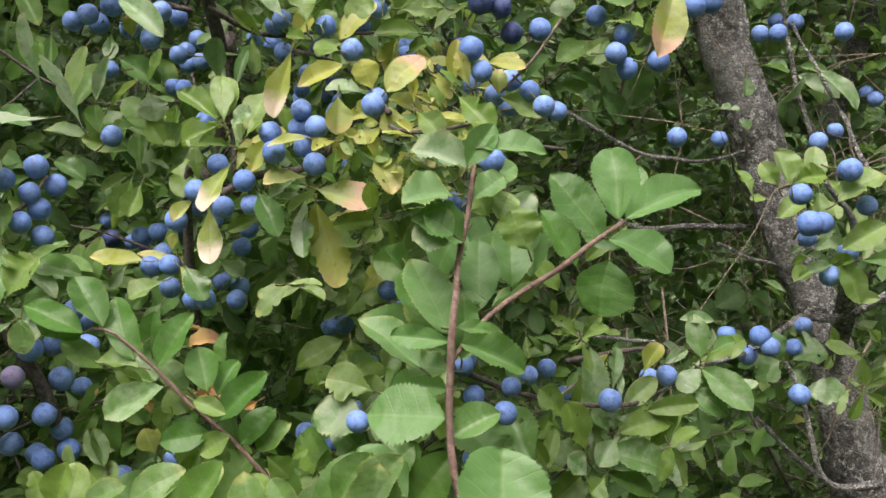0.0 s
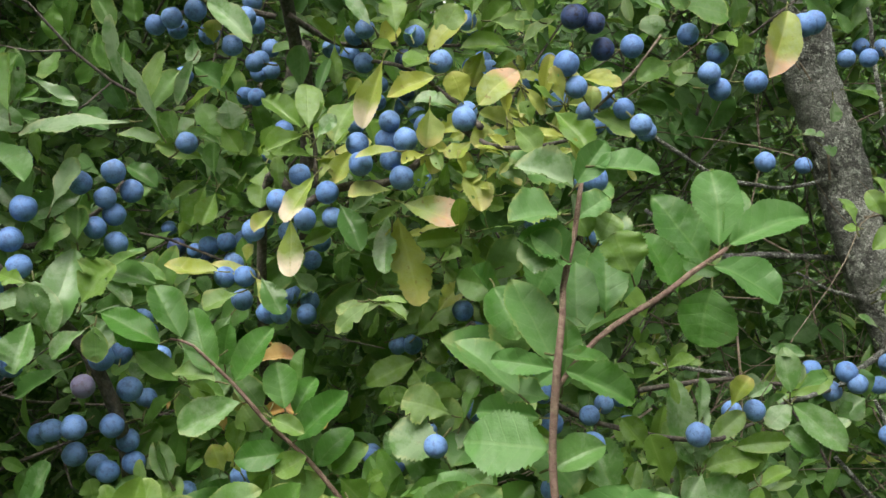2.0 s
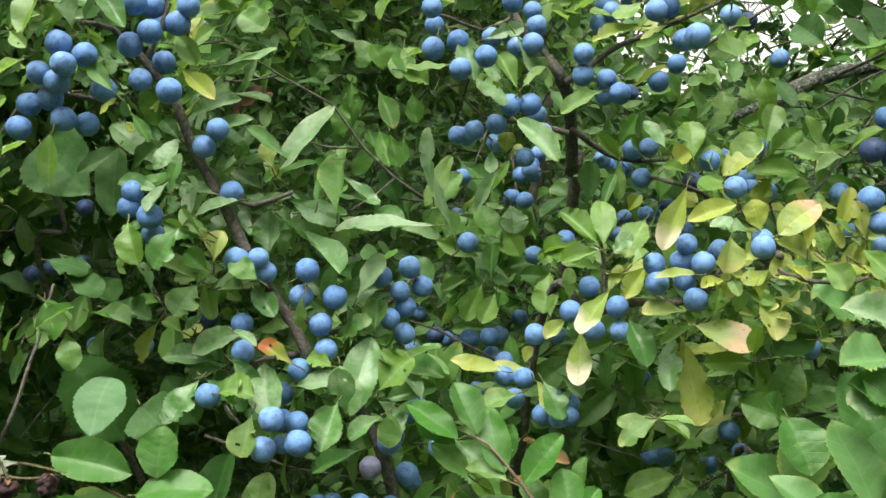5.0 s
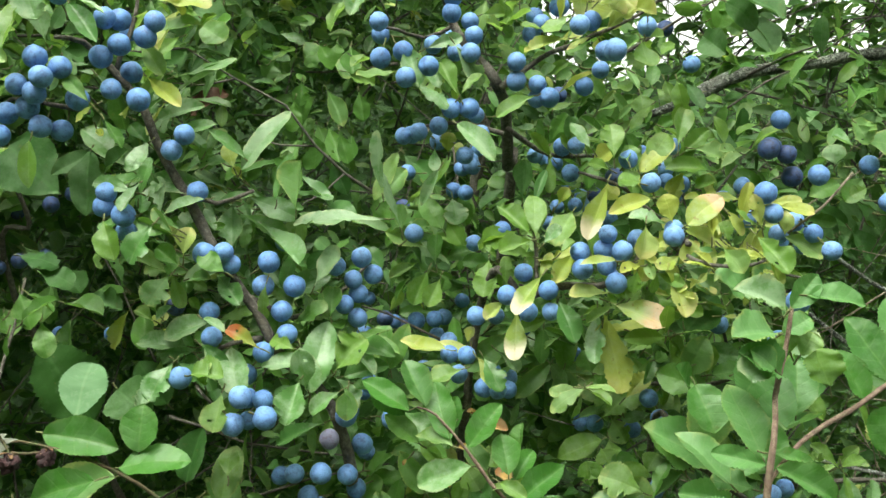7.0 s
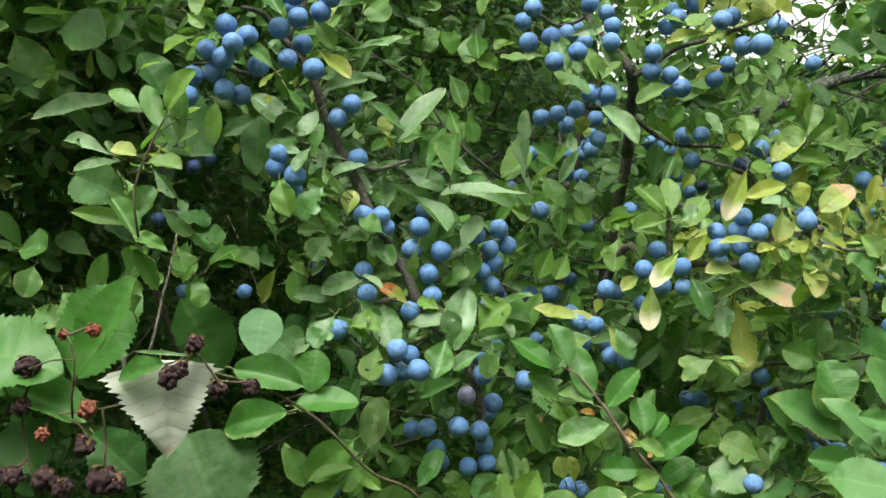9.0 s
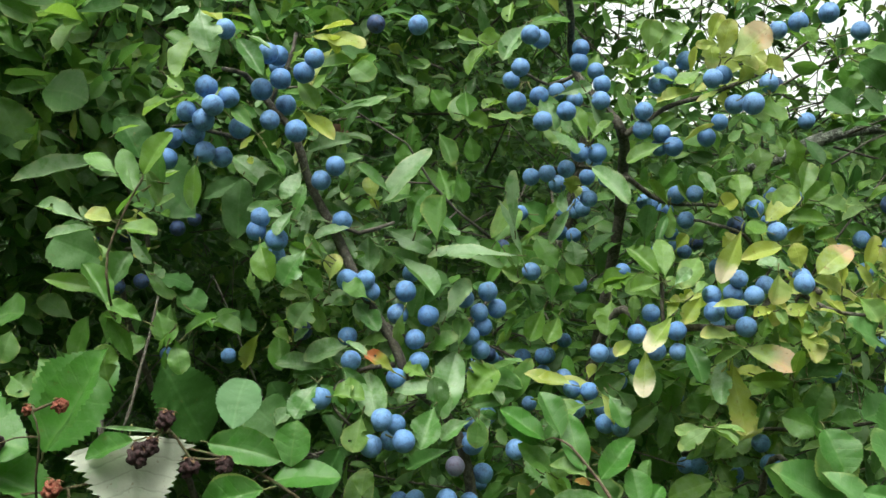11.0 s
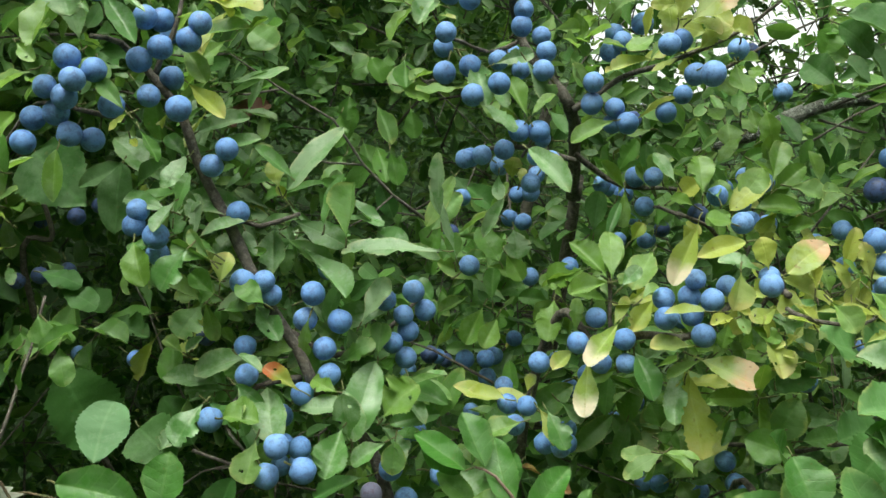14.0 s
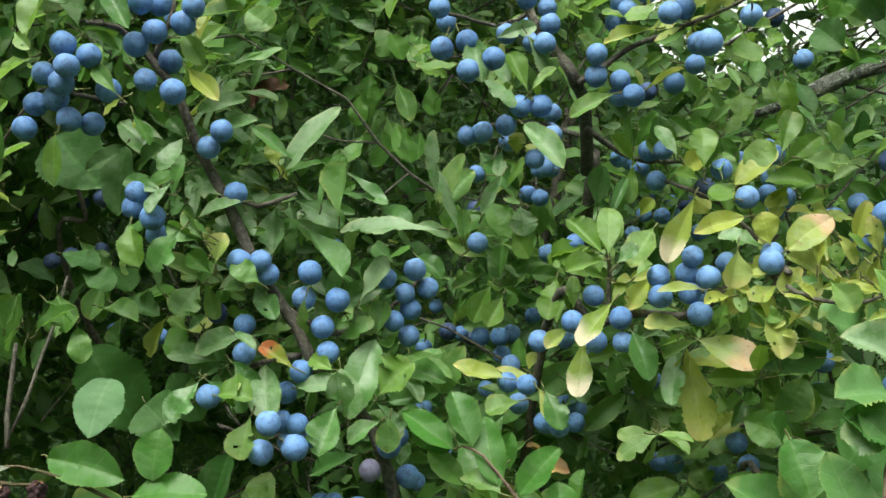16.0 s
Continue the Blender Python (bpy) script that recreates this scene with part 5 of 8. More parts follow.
leaves(low, "silver", "crinkled", [
    (-0.0548, 0.4913, 1.1977, -0.0688, 0.4886, 1.2126, 0.0163, -10),
    (-0.0416, 0.4805, 1.1918, -0.0569, 0.4755, 1.206, 0.0185, -38),
    (-0.0428, 0.4769, 1.2052, -0.028, 0.4774, 1.2229, 0.0152, 18),
    (0.0011, 0.5266, 1.2884, -0.0156, 0.5234, 1.2987, 0.0256, 4)])
leaves(low, "fresh", "crinkled", [
    (-0.0604, 0.4792, 1.1832, -0.0732, 0.4774, 1.1937, 0.0172, 8),
    (-0.0214, 0.4193, 1.1978, -0.0375, 0.4173, 1.1931, 0.017, -0),
    (-0.0649, 0.4689, 1.1702, -0.0778, 0.4692, 1.1809, 0.0167, 11),
    (-0.2709, 0.4802, 1.1579, -0.242, 0.4783, 1.1583, 0.018, 5)])
leaves(low, "fresh", "bitten", [
    (-0.064, 0.4821, 1.2234, -0.0681, 0.4789, 1.2381, 0.0147, 3),
    (0.0751, 0.5449, 1.1977, 0.0592, 0.546, 1.2152, 0.0145, -28)])
leaves(low, "fresh", "plain", [
    (0.0814, 0.531, 1.1679, 0.0666, 0.5183, 1.1581, 0.0236, -15),
    (-0.052, 0.5617, 1.2573, -0.0421, 0.5516, 1.244, 0.0157, 24),
    (-0.0586, 0.5266, 1.2413, -0.0528, 0.5204, 1.2328, 0.0153, 9),
    (-0.0402, 0.4826, 1.212, -0.0354, 0.4791, 1.2342, 0.0179, 2),
    (-0.0461, 0.5543, 1.2628, -0.0592, 0.5463, 1.2799, 0.0267, -5),
    (-0.0448, 0.5833, 1.2863, -0.076, 0.5699, 1.2723, 0.0261, 0)])
leaves(low, "fresh", "plain", [
    (-0.1357, 0.4389, 1.2083, -0.1344, 0.4404, 1.2248, 0.0096, 2),
    (-0.0588, 0.5384, 1.2593, -0.0371, 0.5336, 1.2813, 0.0204, 6),
    (-0.0539, 0.5284, 1.2472, -0.0503, 0.5225, 1.2345, 0.0125, 24),
    (-0.0318, 0.498, 1.2329, -0.0267, 0.5, 1.246, 0.0123, -3),
    (-0.218, 0.4815, 1.1535, -0.2117, 0.4748, 1.1796, 0.0161, -4),
    (-0.1948, 0.4852, 1.1557, -0.1936, 0.4774, 1.1838, 0.0144, 7),
    (-0.0007, 0.5042, 1.2939, -0.007, 0.4973, 1.3152, 0.0147, -11)])
leaves(low, "fresh", "plain", [
    (0.0816, 0.4573, 1.1845, 0.074, 0.4531, 1.1777, 0.0139, -14),
    (-0.1864, 0.478, 1.1528, -0.1792, 0.4831, 1.1874, 0.0209, -3),
    (-0.033, 0.4997, 1.2169, -0.0469, 0.4914, 1.2375, 0.0205, 1),
    (0.0781, 0.5112, 1.2492, 0.0877, 0.503, 1.2633, 0.008, 9),
    (0.0734, 0.4804, 1.2522, 0.0772, 0.4764, 1.2349, 0.007, -33),
    (0.0757, 0.4954, 1.2507, 0.0917, 0.5009, 1.2587, 0.0076, -4)])
leaves(low, "fresh", "plain", [
    (0.075, 0.4912, 1.2511, 0.0602, 0.4988, 1.2626, 0.0078, -4),
    (-0.0102, 0.4182, 1.2328, -0.0004, 0.4234, 1.2113, 0.0094, -17),
    (-0.0126, 0.4333, 1.2247, 0.0053, 0.4344, 1.2316, 0.0094, 7),
    (-0.0135, 0.4627, 1.2196, -0.0048, 0.4595, 1.2338, 0.0072, -23),
    (-0.0132, 0.4552, 1.2209, 0.0087, 0.4597, 1.2287, 0.0103, 3),
    (-0.0107, 0.441, 1.2292, 0.011, 0.4338, 1.2225, 0.0089, 31),
    (-0.0123, 0.4214, 1.2268, 0.0027, 0.4306, 1.2434, 0.0101, 24)])
leaves(low, "fresh", "plain", [
    (-0.0133, 0.4578, 1.2205, 0.0096, 0.4613, 1.2185, 0.0089, 13),
    (-0.0468, 0.5528, 1.3026, -0.0278, 0.5453, 1.2792, 0.0121, 38),
    (-0.0478, 0.545, 1.3029, -0.0266, 0.5489, 1.3154, 0.0106, 3),
    (-0.0471, 0.55, 1.3027, -0.0729, 0.5545, 1.2998, 0.0128, 4),
    (-0.0302, 0.5435, 1.3032, -0.0355, 0.5445, 1.2762, 0.0124, 8),
    (-0.0256, 0.5731, 1.3021, -0.0322, 0.5583, 1.3311, 0.0123, 29),
    (-0.0443, 0.573, 1.3018, -0.0224, 0.5735, 1.2806, 0.0146, -46)])
leaves(low, "yellow", "plain", [
    (-0.1492, 0.472, 1.1927, -0.1546, 0.4688, 1.2066, 0.0115, -3),
    (-0.142, 0.4781, 1.1907, -0.1486, 0.4748, 1.2072, 0.01, 6)])
leaves(low, "fresh", "oval", [
    (-0.174, 0.4937, 1.1674, -0.142, 0.4843, 1.1506, 0.0293, 11),
    (0.1177, 0.4696, 1.1973, 0.1329, 0.4716, 1.2067, 0.0084, -16),
    (0.123, 0.4908, 1.1926, 0.1424, 0.4901, 1.1964, 0.0074, 29),
    (0.1171, 0.4673, 1.1978, 0.1117, 0.4658, 1.1805, 0.0087, -6),
    (0.1191, 0.4753, 1.196, 0.1295, 0.4811, 1.1731, 0.0111, -35)])
leaves(low, "fresh", "oval", [
    (0.0541, 0.4769, 1.184, 0.06, 0.4829, 1.2046, 0.0087, -1),
    (0.0466, 0.5227, 1.1939, 0.0332, 0.5279, 1.1777, 0.0091, 2),
    (0.0804, 0.5381, 1.1991, 0.0843, 0.5338, 1.2257, 0.0124, 8),
    (0.0442, 0.4962, 1.1993, 0.034, 0.5008, 1.1758, 0.0092, -18),
    (-0.0077, 0.547, 1.3009, -0.0258, 0.5409, 1.2832, 0.0116, -11)])
leaves(low, "fresh", "oval", [
    (-0.0156, 0.5066, 1.3026, -0.0361, 0.5016, 1.3151, 0.0098, 6),
    (-0.0105, 0.5326, 1.3015, -0.0357, 0.5379, 1.2919, 0.0125, -17),
    (-0.013, 0.5196, 1.302, -0.0306, 0.505, 1.3219, 0.0105, 1),
    (-0.0088, 0.5411, 1.3011, 0.0091, 0.5475, 1.2899, 0.0103, -5),
    (0.045, 0.4854, 1.2968, 0.0613, 0.4798, 1.2787, 0.0124, -3),
    (0.0376, 0.4627, 1.2981, 0.045, 0.4717, 1.2713, 0.0134, -4),
    (0.013, 0.4665, 1.2837, 0.04, 0.478, 1.2854, 0.0094, -15),
    (0.0402, 0.4706, 1.2976, 0.0443, 0.4819, 1.2738, 0.0111, 14),
    (0.0334, 0.4496, 1.2988, 0.0559, 0.4569, 1.3151, 0.0121, 38),
    (0.041, 0.4733, 1.2975, 0.0259, 0.4766, 1.3048, 0.0085, -19)])
leaves(low, "silver", "plain", [
    (-0.183, 0.5035, 1.2515, -0.155, 0.4871, 1.2314, 0.0281, -3),
    (0.0724, 0.4534, 1.1866, 0.062, 0.4519, 1.1966, 0.0127, 4),
    (0.1189, 0.5171, 1.1828, 0.1421, 0.5107, 1.1841, 0.0102, 14),
    (0.1135, 0.4937, 1.1881, 0.1306, 0.4933, 1.189, 0.0081, 41)])
leaves(low, "silver", "plain", [
    (0.1108, 0.4819, 1.1908, 0.1305, 0.4808, 1.1997, 0.0084, 9),
    (0.1426, 0.5079, 1.2156, 0.1422, 0.4998, 1.1942, 0.0092, -21),
    (0.1546, 0.5383, 1.2146, 0.1765, 0.5378, 1.22, 0.0091, -4)])
leaves(low, "green", "oval", [
    (-0.2586, 0.4809, 1.1729, -0.2507, 0.4798, 1.1881, 0.0136, -1),
    (-0.0081, 0.4928, 1.2411, -0.0343, 0.4787, 1.264, 0.0292, 3),
    (-0.0277, 0.4779, 1.1796, -0.0153, 0.4743, 1.1984, 0.0247, -9)])
leaves(low, "green", "oval", [
    (-0.2103, 0.4562, 1.1451, -0.1751, 0.4573, 1.1544, 0.0301, -30),
    (-0.1209, 0.4596, 1.1646, -0.099, 0.4568, 1.1965, 0.0314, -11),
    (-0.0815, 0.4617, 1.1593, -0.0804, 0.4649, 1.1882, 0.0182, 11),
    (-0.0454, 0.4592, 1.1722, -0.0176, 0.4589, 1.2009, 0.0262, -4),
    (-0.0162, 0.4621, 1.1685, 0.0037, 0.4597, 1.1964, 0.0232, 7),
    (-0.0131, 0.4455, 1.2848, -0.0026, 0.4402, 1.2609, 0.0243, 11)])
leaves(low, "green", "oval", [
    (-0.0794, 0.4909, 1.1571, -0.0536, 0.5018, 1.1578, 0.0134, 28),
    (-0.0777, 0.4808, 1.1601, -0.0574, 0.4864, 1.1716, 0.0114, 21),
    (-0.0572, 0.4646, 1.1828, -0.0754, 0.4562, 1.167, 0.01, 8),
    (-0.058, 0.4711, 1.1812, -0.0359, 0.472, 1.1925, 0.0105, -11),
    (-0.0589, 0.4789, 1.1792, -0.0719, 0.4787, 1.2056, 0.0116, -13),
    (-0.0758, 0.469, 1.1635, -0.0953, 0.4669, 1.1741, 0.0096, 13),
    (-0.0565, 0.4595, 1.1841, -0.0335, 0.4612, 1.1967, 0.0116, 2),
    (-0.1918, 0.49, 1.2774, -0.1976, 0.4914, 1.3028, 0.0121, -5)])
leaves(low, "green", "oval", [
    (-0.1493, 0.5292, 1.2796, -0.1202, 0.5255, 1.2927, 0.0125, -2),
    (-0.1917, 0.4891, 1.2775, -0.1827, 0.4806, 1.3053, 0.0124, 18),
    (-0.1489, 0.5229, 1.2801, -0.1225, 0.5199, 1.3047, 0.0176, 22),
    (-0.0963, 0.5616, 1.289, -0.1159, 0.5516, 1.2648, 0.0134, -20),
    (-0.0855, 0.5826, 1.2848, -0.0842, 0.5772, 1.2544, 0.0127, 10),
    (-0.0856, 0.5798, 1.285, -0.087, 0.5576, 1.3239, 0.0174, -6),
    (-0.0956, 0.5812, 1.2878, -0.0746, 0.5766, 1.269, 0.014, 19)])
leaves(low, "green", "oval", [
    (-0.0863, 0.5673, 1.2859, -0.0911, 0.5596, 1.2612, 0.0103, -2),
    (-0.0857, 0.5788, 1.2851, -0.051, 0.5865, 1.2886, 0.0142, -6),
    (-0.279, 0.4806, 1.1825, -0.2896, 0.4712, 1.1995, 0.0085, 3),
    (-0.2745, 0.4692, 1.1849, -0.2816, 0.4703, 1.1573, 0.0107, -11),
    (-0.2374, 0.5133, 1.1565, -0.2508, 0.5005, 1.1328, 0.0135, 29),
    (-0.2849, 0.4959, 1.1793, -0.2997, 0.488, 1.1969, 0.0112, 2),
    (-0.2881, 0.504, 1.1777, -0.3044, 0.5024, 1.1913, 0.0087, -22),
    (-0.2294, 0.4855, 1.1632, -0.2374, 0.4827, 1.1364, 0.012, 37),
    (-0.2854, 0.497, 1.1791, -0.2865, 0.501, 1.2008, 0.0097, -6),
    (-0.2833, 0.4918, 1.1802, -0.2868, 0.5009, 1.2036, 0.0096, -24)])
leaves(low, "green", "oval", [
    (-0.1605, 0.4921, 1.1614, -0.1396, 0.5032, 1.1469, 0.0109, 33),
    (-0.183, 0.4955, 1.1819, -0.1671, 0.4993, 1.1544, 0.0141, 7),
    (-0.1832, 0.4966, 1.1817, -0.1786, 0.4924, 1.2105, 0.0114, 13),
    (-0.1804, 0.4816, 1.1847, -0.1924, 0.4877, 1.2028, 0.0095, -34),
    (-0.1655, 0.5257, 1.1532, -0.1845, 0.5206, 1.1295, 0.0129, -2),
    (-0.1801, 0.4802, 1.185, -0.1876, 0.4864, 1.2038, 0.0094, 35),
    (-0.1592, 0.483, 1.1636, -0.1532, 0.4907, 1.1421, 0.0082, -15),
    (-0.1858, 0.5102, 1.1789, -0.1661, 0.5062, 1.1699, 0.0083, -13),
    (-0.163, 0.4966, 1.2043, -0.1584, 0.5066, 1.2269, 0.0107, 15),
    (-0.1316, 0.5112, 1.1594, -0.1551, 0.5051, 1.1585, 0.0108, 23)])
leaves(low, "green", "oval", [
    (-0.1629, 0.4957, 1.2044, -0.1778, 0.4812, 1.2282, 0.0135, -22),
    (-0.133, 0.5273, 1.1556, -0.1642, 0.5129, 1.1598, 0.0142, 64),
    (-0.1642, 0.5045, 1.203, -0.1895, 0.5112, 1.184, 0.0115, -27),
    (-0.1643, 0.5052, 1.2029, -0.1631, 0.5035, 1.1754, 0.0135, 25),
    (-0.1641, 0.5039, 1.2031, -0.141, 0.5106, 1.1936, 0.0118, 2),
    (-0.1328, 0.5251, 1.1561, -0.1077, 0.5175, 1.1521, 0.0102, -15),
    (-0.0663, 0.4773, 1.169, -0.06, 0.4728, 1.1942, 0.0101, 25),
    (-0.0659, 0.4876, 1.1666, -0.0437, 0.4887, 1.1569, 0.0092, -35),
    (-0.0664, 0.4748, 1.1696, -0.0404, 0.4776, 1.1824, 0.0116, -0),
    (-0.0658, 0.491, 1.1658, -0.0874, 0.4879, 1.171, 0.0085, -22)])
leaves(low, "green", "oval", [
    (-0.0666, 0.47, 1.1707, -0.0893, 0.4727, 1.1536, 0.013, -20),
    (-0.0656, 0.4951, 1.1648, -0.0565, 0.4975, 1.1381, 0.0119, 5),
    (-0.0811, 0.5016, 1.1788, -0.0709, 0.5038, 1.2021, 0.0119, -26),
    (-0.0811, 0.4958, 1.18, -0.0644, 0.4869, 1.1633, 0.0108, -7)])
leaves(low, "green", "plain", [
    (-0.0881, 0.6162, 1.2846, -0.0839, 0.6155, 1.2951, 0.0147, -9),
    (-0.0674, 0.5467, 1.2865, -0.0744, 0.543, 1.3008, 0.0192, 2),
    (0.0746, 0.5294, 1.1914, 0.0647, 0.5161, 1.1742, 0.017, 16),
    (-0.1056, 0.6106, 1.2331, -0.0832, 0.616, 1.2261, 0.0114, -43),
    (-0.1012, 0.5852, 1.2359, -0.1212, 0.5821, 1.2363, 0.0093, 4),
    (-0.0755, 0.5944, 1.2657, -0.0773, 0.6012, 1.2459, 0.0082, -9),
    (-0.1055, 0.6098, 1.2332, -0.1343, 0.6199, 1.2325, 0.0129, -15),
    (-0.0767, 0.604, 1.2651, -0.0579, 0.6113, 1.2756, 0.0095, 2)])
leaves(low, "green", "plain", [
    (-0.0787, 0.6202, 1.2642, -0.0799, 0.6151, 1.2352, 0.0142, 19),
    (-0.2056, 0.4945, 1.1888, -0.1939, 0.5037, 1.2096, 0.0121, 28),
    (-0.2039, 0.4875, 1.1901, -0.1749, 0.4979, 1.1962, 0.0125, 11),
    (-0.2076, 0.503, 1.1872, -0.1871, 0.515, 1.1652, 0.0143, 1),
    (-0.2015, 0.4992, 1.2047, -0.2081, 0.4924, 1.1783, 0.0119, 17),
    (-0.2038, 0.5095, 1.2031, -0.1838, 0.5094, 1.1899, 0.0103, -18),
    (-0.2028, 0.5048, 1.2038, -0.1796, 0.5115, 1.2104, 0.0101, -9),
    (-0.2027, 0.5045, 1.2038, -0.1896, 0.5019, 1.2269, 0.0128, -28),
    (-0.2512, 0.4923, 1.1552, -0.2586, 0.495, 1.1317, 0.0097, 11),
    (-0.2212, 0.4754, 1.1264, -0.2164, 0.4839, 1.0947, 0.0114, -8)])
leaves(low, "green", "plain", [
    (-0.2272, 0.4972, 1.1193, -0.2549, 0.4885, 1.1335, 0.0137, -24),
    (-0.2291, 0.5041, 1.1171, -0.2121, 0.5102, 1.1039, 0.0085, 5),
    (-0.2542, 0.5018, 1.1528, -0.2723, 0.4865, 1.1384, 0.0119, 42),
    (-0.2473, 0.4804, 1.1582, -0.2224, 0.4904, 1.1599, 0.0127, -11),
    (-0.2295, 0.5055, 1.1167, -0.2387, 0.4935, 1.1007, 0.0109, 42),
    (-0.2539, 0.5007, 1.1531, -0.2716, 0.4926, 1.1724, 0.0119, -0),
    (-0.0376, 0.4779, 1.1816, -0.0623, 0.4645, 1.1857, 0.0104, -35),
    (-0.037, 0.4842, 1.1803, -0.0112, 0.4942, 1.1828, 0.0124, -6),
    (-0.0292, 0.4806, 1.2211, -0.0202, 0.4856, 1.1941, 0.0134, 16),
    (-0.0266, 0.5028, 1.2182, -0.0115, 0.4984, 1.2354, 0.0109, -18)])
leaves(low, "green", "plain", [
    (-0.0348, 0.5066, 1.1756, -0.0232, 0.4978, 1.1989, 0.0098, 14),
    (-0.0352, 0.5026, 1.1765, -0.0229, 0.5097, 1.1593, 0.0074, 4),
    (-0.0351, 0.5036, 1.1762, -0.0124, 0.495, 1.1903, 0.0136, 7),
    (-0.0302, 0.4719, 1.2222, -0.0223, 0.4771, 1.2449, 0.0098, -35),
    (-0.0998, 0.4749, 1.1792, -0.1215, 0.4591, 1.1692, 0.012, 11),
    (-0.1066, 0.4705, 1.1452, -0.108, 0.4721, 1.1699, 0.0117, 7),
    (-0.1075, 0.4912, 1.1392, -0.1318, 0.4803, 1.1603, 0.0123, -12),
    (-0.1067, 0.4723, 1.1447, -0.1079, 0.4632, 1.1694, 0.0092, 37),
    (-0.1069, 0.4763, 1.1435, -0.0828, 0.4828, 1.1361, 0.0109, -4)])
leaves(low, "green", "plain", [
    (-0.1, 0.4838, 1.1773, -0.1006, 0.4733, 1.1545, 0.0123, -10),
    (-0.1004, 0.4947, 1.1749, -0.0707, 0.5101, 1.1775, 0.0149, -28)])
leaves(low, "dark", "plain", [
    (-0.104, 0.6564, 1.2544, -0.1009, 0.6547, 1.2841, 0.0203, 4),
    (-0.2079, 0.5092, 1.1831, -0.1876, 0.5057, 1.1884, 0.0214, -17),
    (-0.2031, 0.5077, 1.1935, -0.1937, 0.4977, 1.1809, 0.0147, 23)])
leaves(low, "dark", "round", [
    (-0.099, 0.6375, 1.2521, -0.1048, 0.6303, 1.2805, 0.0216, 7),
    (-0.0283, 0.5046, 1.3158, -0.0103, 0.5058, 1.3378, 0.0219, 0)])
leaves(low, "green", "round", [
    (-0.0011, 0.4855, 1.2961, 0.0173, 0.4907, 1.3011, 0.0132, 7)])

tree = plant("blackthorn_tree", "old blackthorn with a grey lichened trunk and blue sloes", "tree", [
    [(0.42, 0.76, 0, 0.034), (0.36, 0.70, 0.8, 0.030), (0.3081, 0.665, 1.1159, 0.0221), (0.3018, 0.665, 1.1429, 0.0205), (0.2927, 0.665, 1.1926, 0.0177), (0.2836, 0.665, 1.2299, 0.0161), (0.2670, 0.665, 1.2755, 0.0165), (0.2533, 0.665, 1.3087, 0.0177), (0.2376, 0.665, 1.3585, 0.0177), (0.2264, 0.665, 1.3999, 0.0173), (0.2086, 0.665, 1.4414, 0.0181), (0.2015, 0.665, 1.4766, 0.0185), (0.1911, 0.665, 1.5202, 0.0177)],
    [(0.2802, 0.66, 1.2181, 0.008), (0.2773, 0.63, 1.2454, 0.008), (0.2589, 0.58, 1.2787, 0.005), (0.2535, 0.56, 1.3143, 0.0025), (0.2276, 0.54, 1.3407, 0.0014)],
    [(0.3014, 0.76, 1.3526, 0.008), (0.3336, 0.78, 1.4123, 0.009), (0.3671, 0.8, 1.4801, 0.009), (0.4018, 0.82, 1.5561, 0.008)]], BARK, "fruiting blackthorn branches")
grow_stems(tree, [
    [(0.2577, 0.65, 1.2518, 0.0024), (0.1973, 0.5796, 1.2353, 0.0016), (0.1464, 0.515, 1.2329, 0.0012), (0.1305, 0.5155, 1.22, 0.0008)],
    [(0.2709, 0.56, 1.1537, 0.003), (0.2276, 0.54, 1.1623, 0.0018), (0.2141, 0.54, 1.2128, 0.0014), (0.204, 0.54, 1.233, 0.001)],
    [(0.0912, 0.62, 1.2424, 0.0012), (0.15, 0.64, 1.2326, 0.0016), (0.0808, 0.6, 1.2256, 0.0012)],
    [(0.2558, 0.7, 1.3157, 0.0026), (0.1933, 0.68, 1.3165, 0.0024), (0.1383, 0.66, 1.3177, 0.002), (0.093, 0.66, 1.3457, 0.0015)],
    [(0.0808, 0.6, 1.392, 0.0015), (0.1299, 0.62, 1.368, 0.0015), (0.182, 0.64, 1.3622, 0.0014), (0.2288, 0.66, 1.3745, 0.0014)]])
grow_stems(tree, [
    [(0.2149, 0.62, 1.1844, 0.0016), (0.2381, 0.62, 1.1612, 0.0018), (0.2652, 0.62, 1.138, 0.002)],
    [(0.2432, 0.66, 1.2881, 0.0014), (0.2172, 0.65, 1.2943, 0.0012), (0.1939, 0.64, 1.3044, 0.0009)],
    [(0.2709, 0.56, 1.3388, 0.0018), (0.2662, 0.58, 1.3618, 0.0016), (0.2622, 0.6, 1.3939, 0.0014), (0.2381, 0.62, 1.455, 0.0011)],
    [(0.2699, 0.66, 1.3786, 0.0018), (0.2555, 0.66, 1.428, 0.0016), (0.2453, 0.66, 1.4938, 0.0013)],
    [(0.2497, 0.62, 1.254, 0.003), (0.2678, 0.6, 1.2555, 0.003), (0.2951, 0.58, 1.2787, 0.0024)]])
grow_stems(tree, [
    [(0.1871, 0.676, 1.5657, 0.0049), (0.1229, 0.676, 1.5536, 0.0049), (0.0953, 0.676, 1.5471, 0.0044), (0.0442, 0.676, 1.5361, 0.0049), (0.0131, 0.676, 1.5236, 0.0064), (-0.0045, 0.676, 1.5103, 0.0059), (-0.0281, 0.676, 1.4972, 0.0034), (-0.0605, 0.676, 1.4850, 0.0024), (-0.0976, 0.676, 1.4690, 0.0020), (-0.1256, 0.676, 1.4572, 0.0015)]])
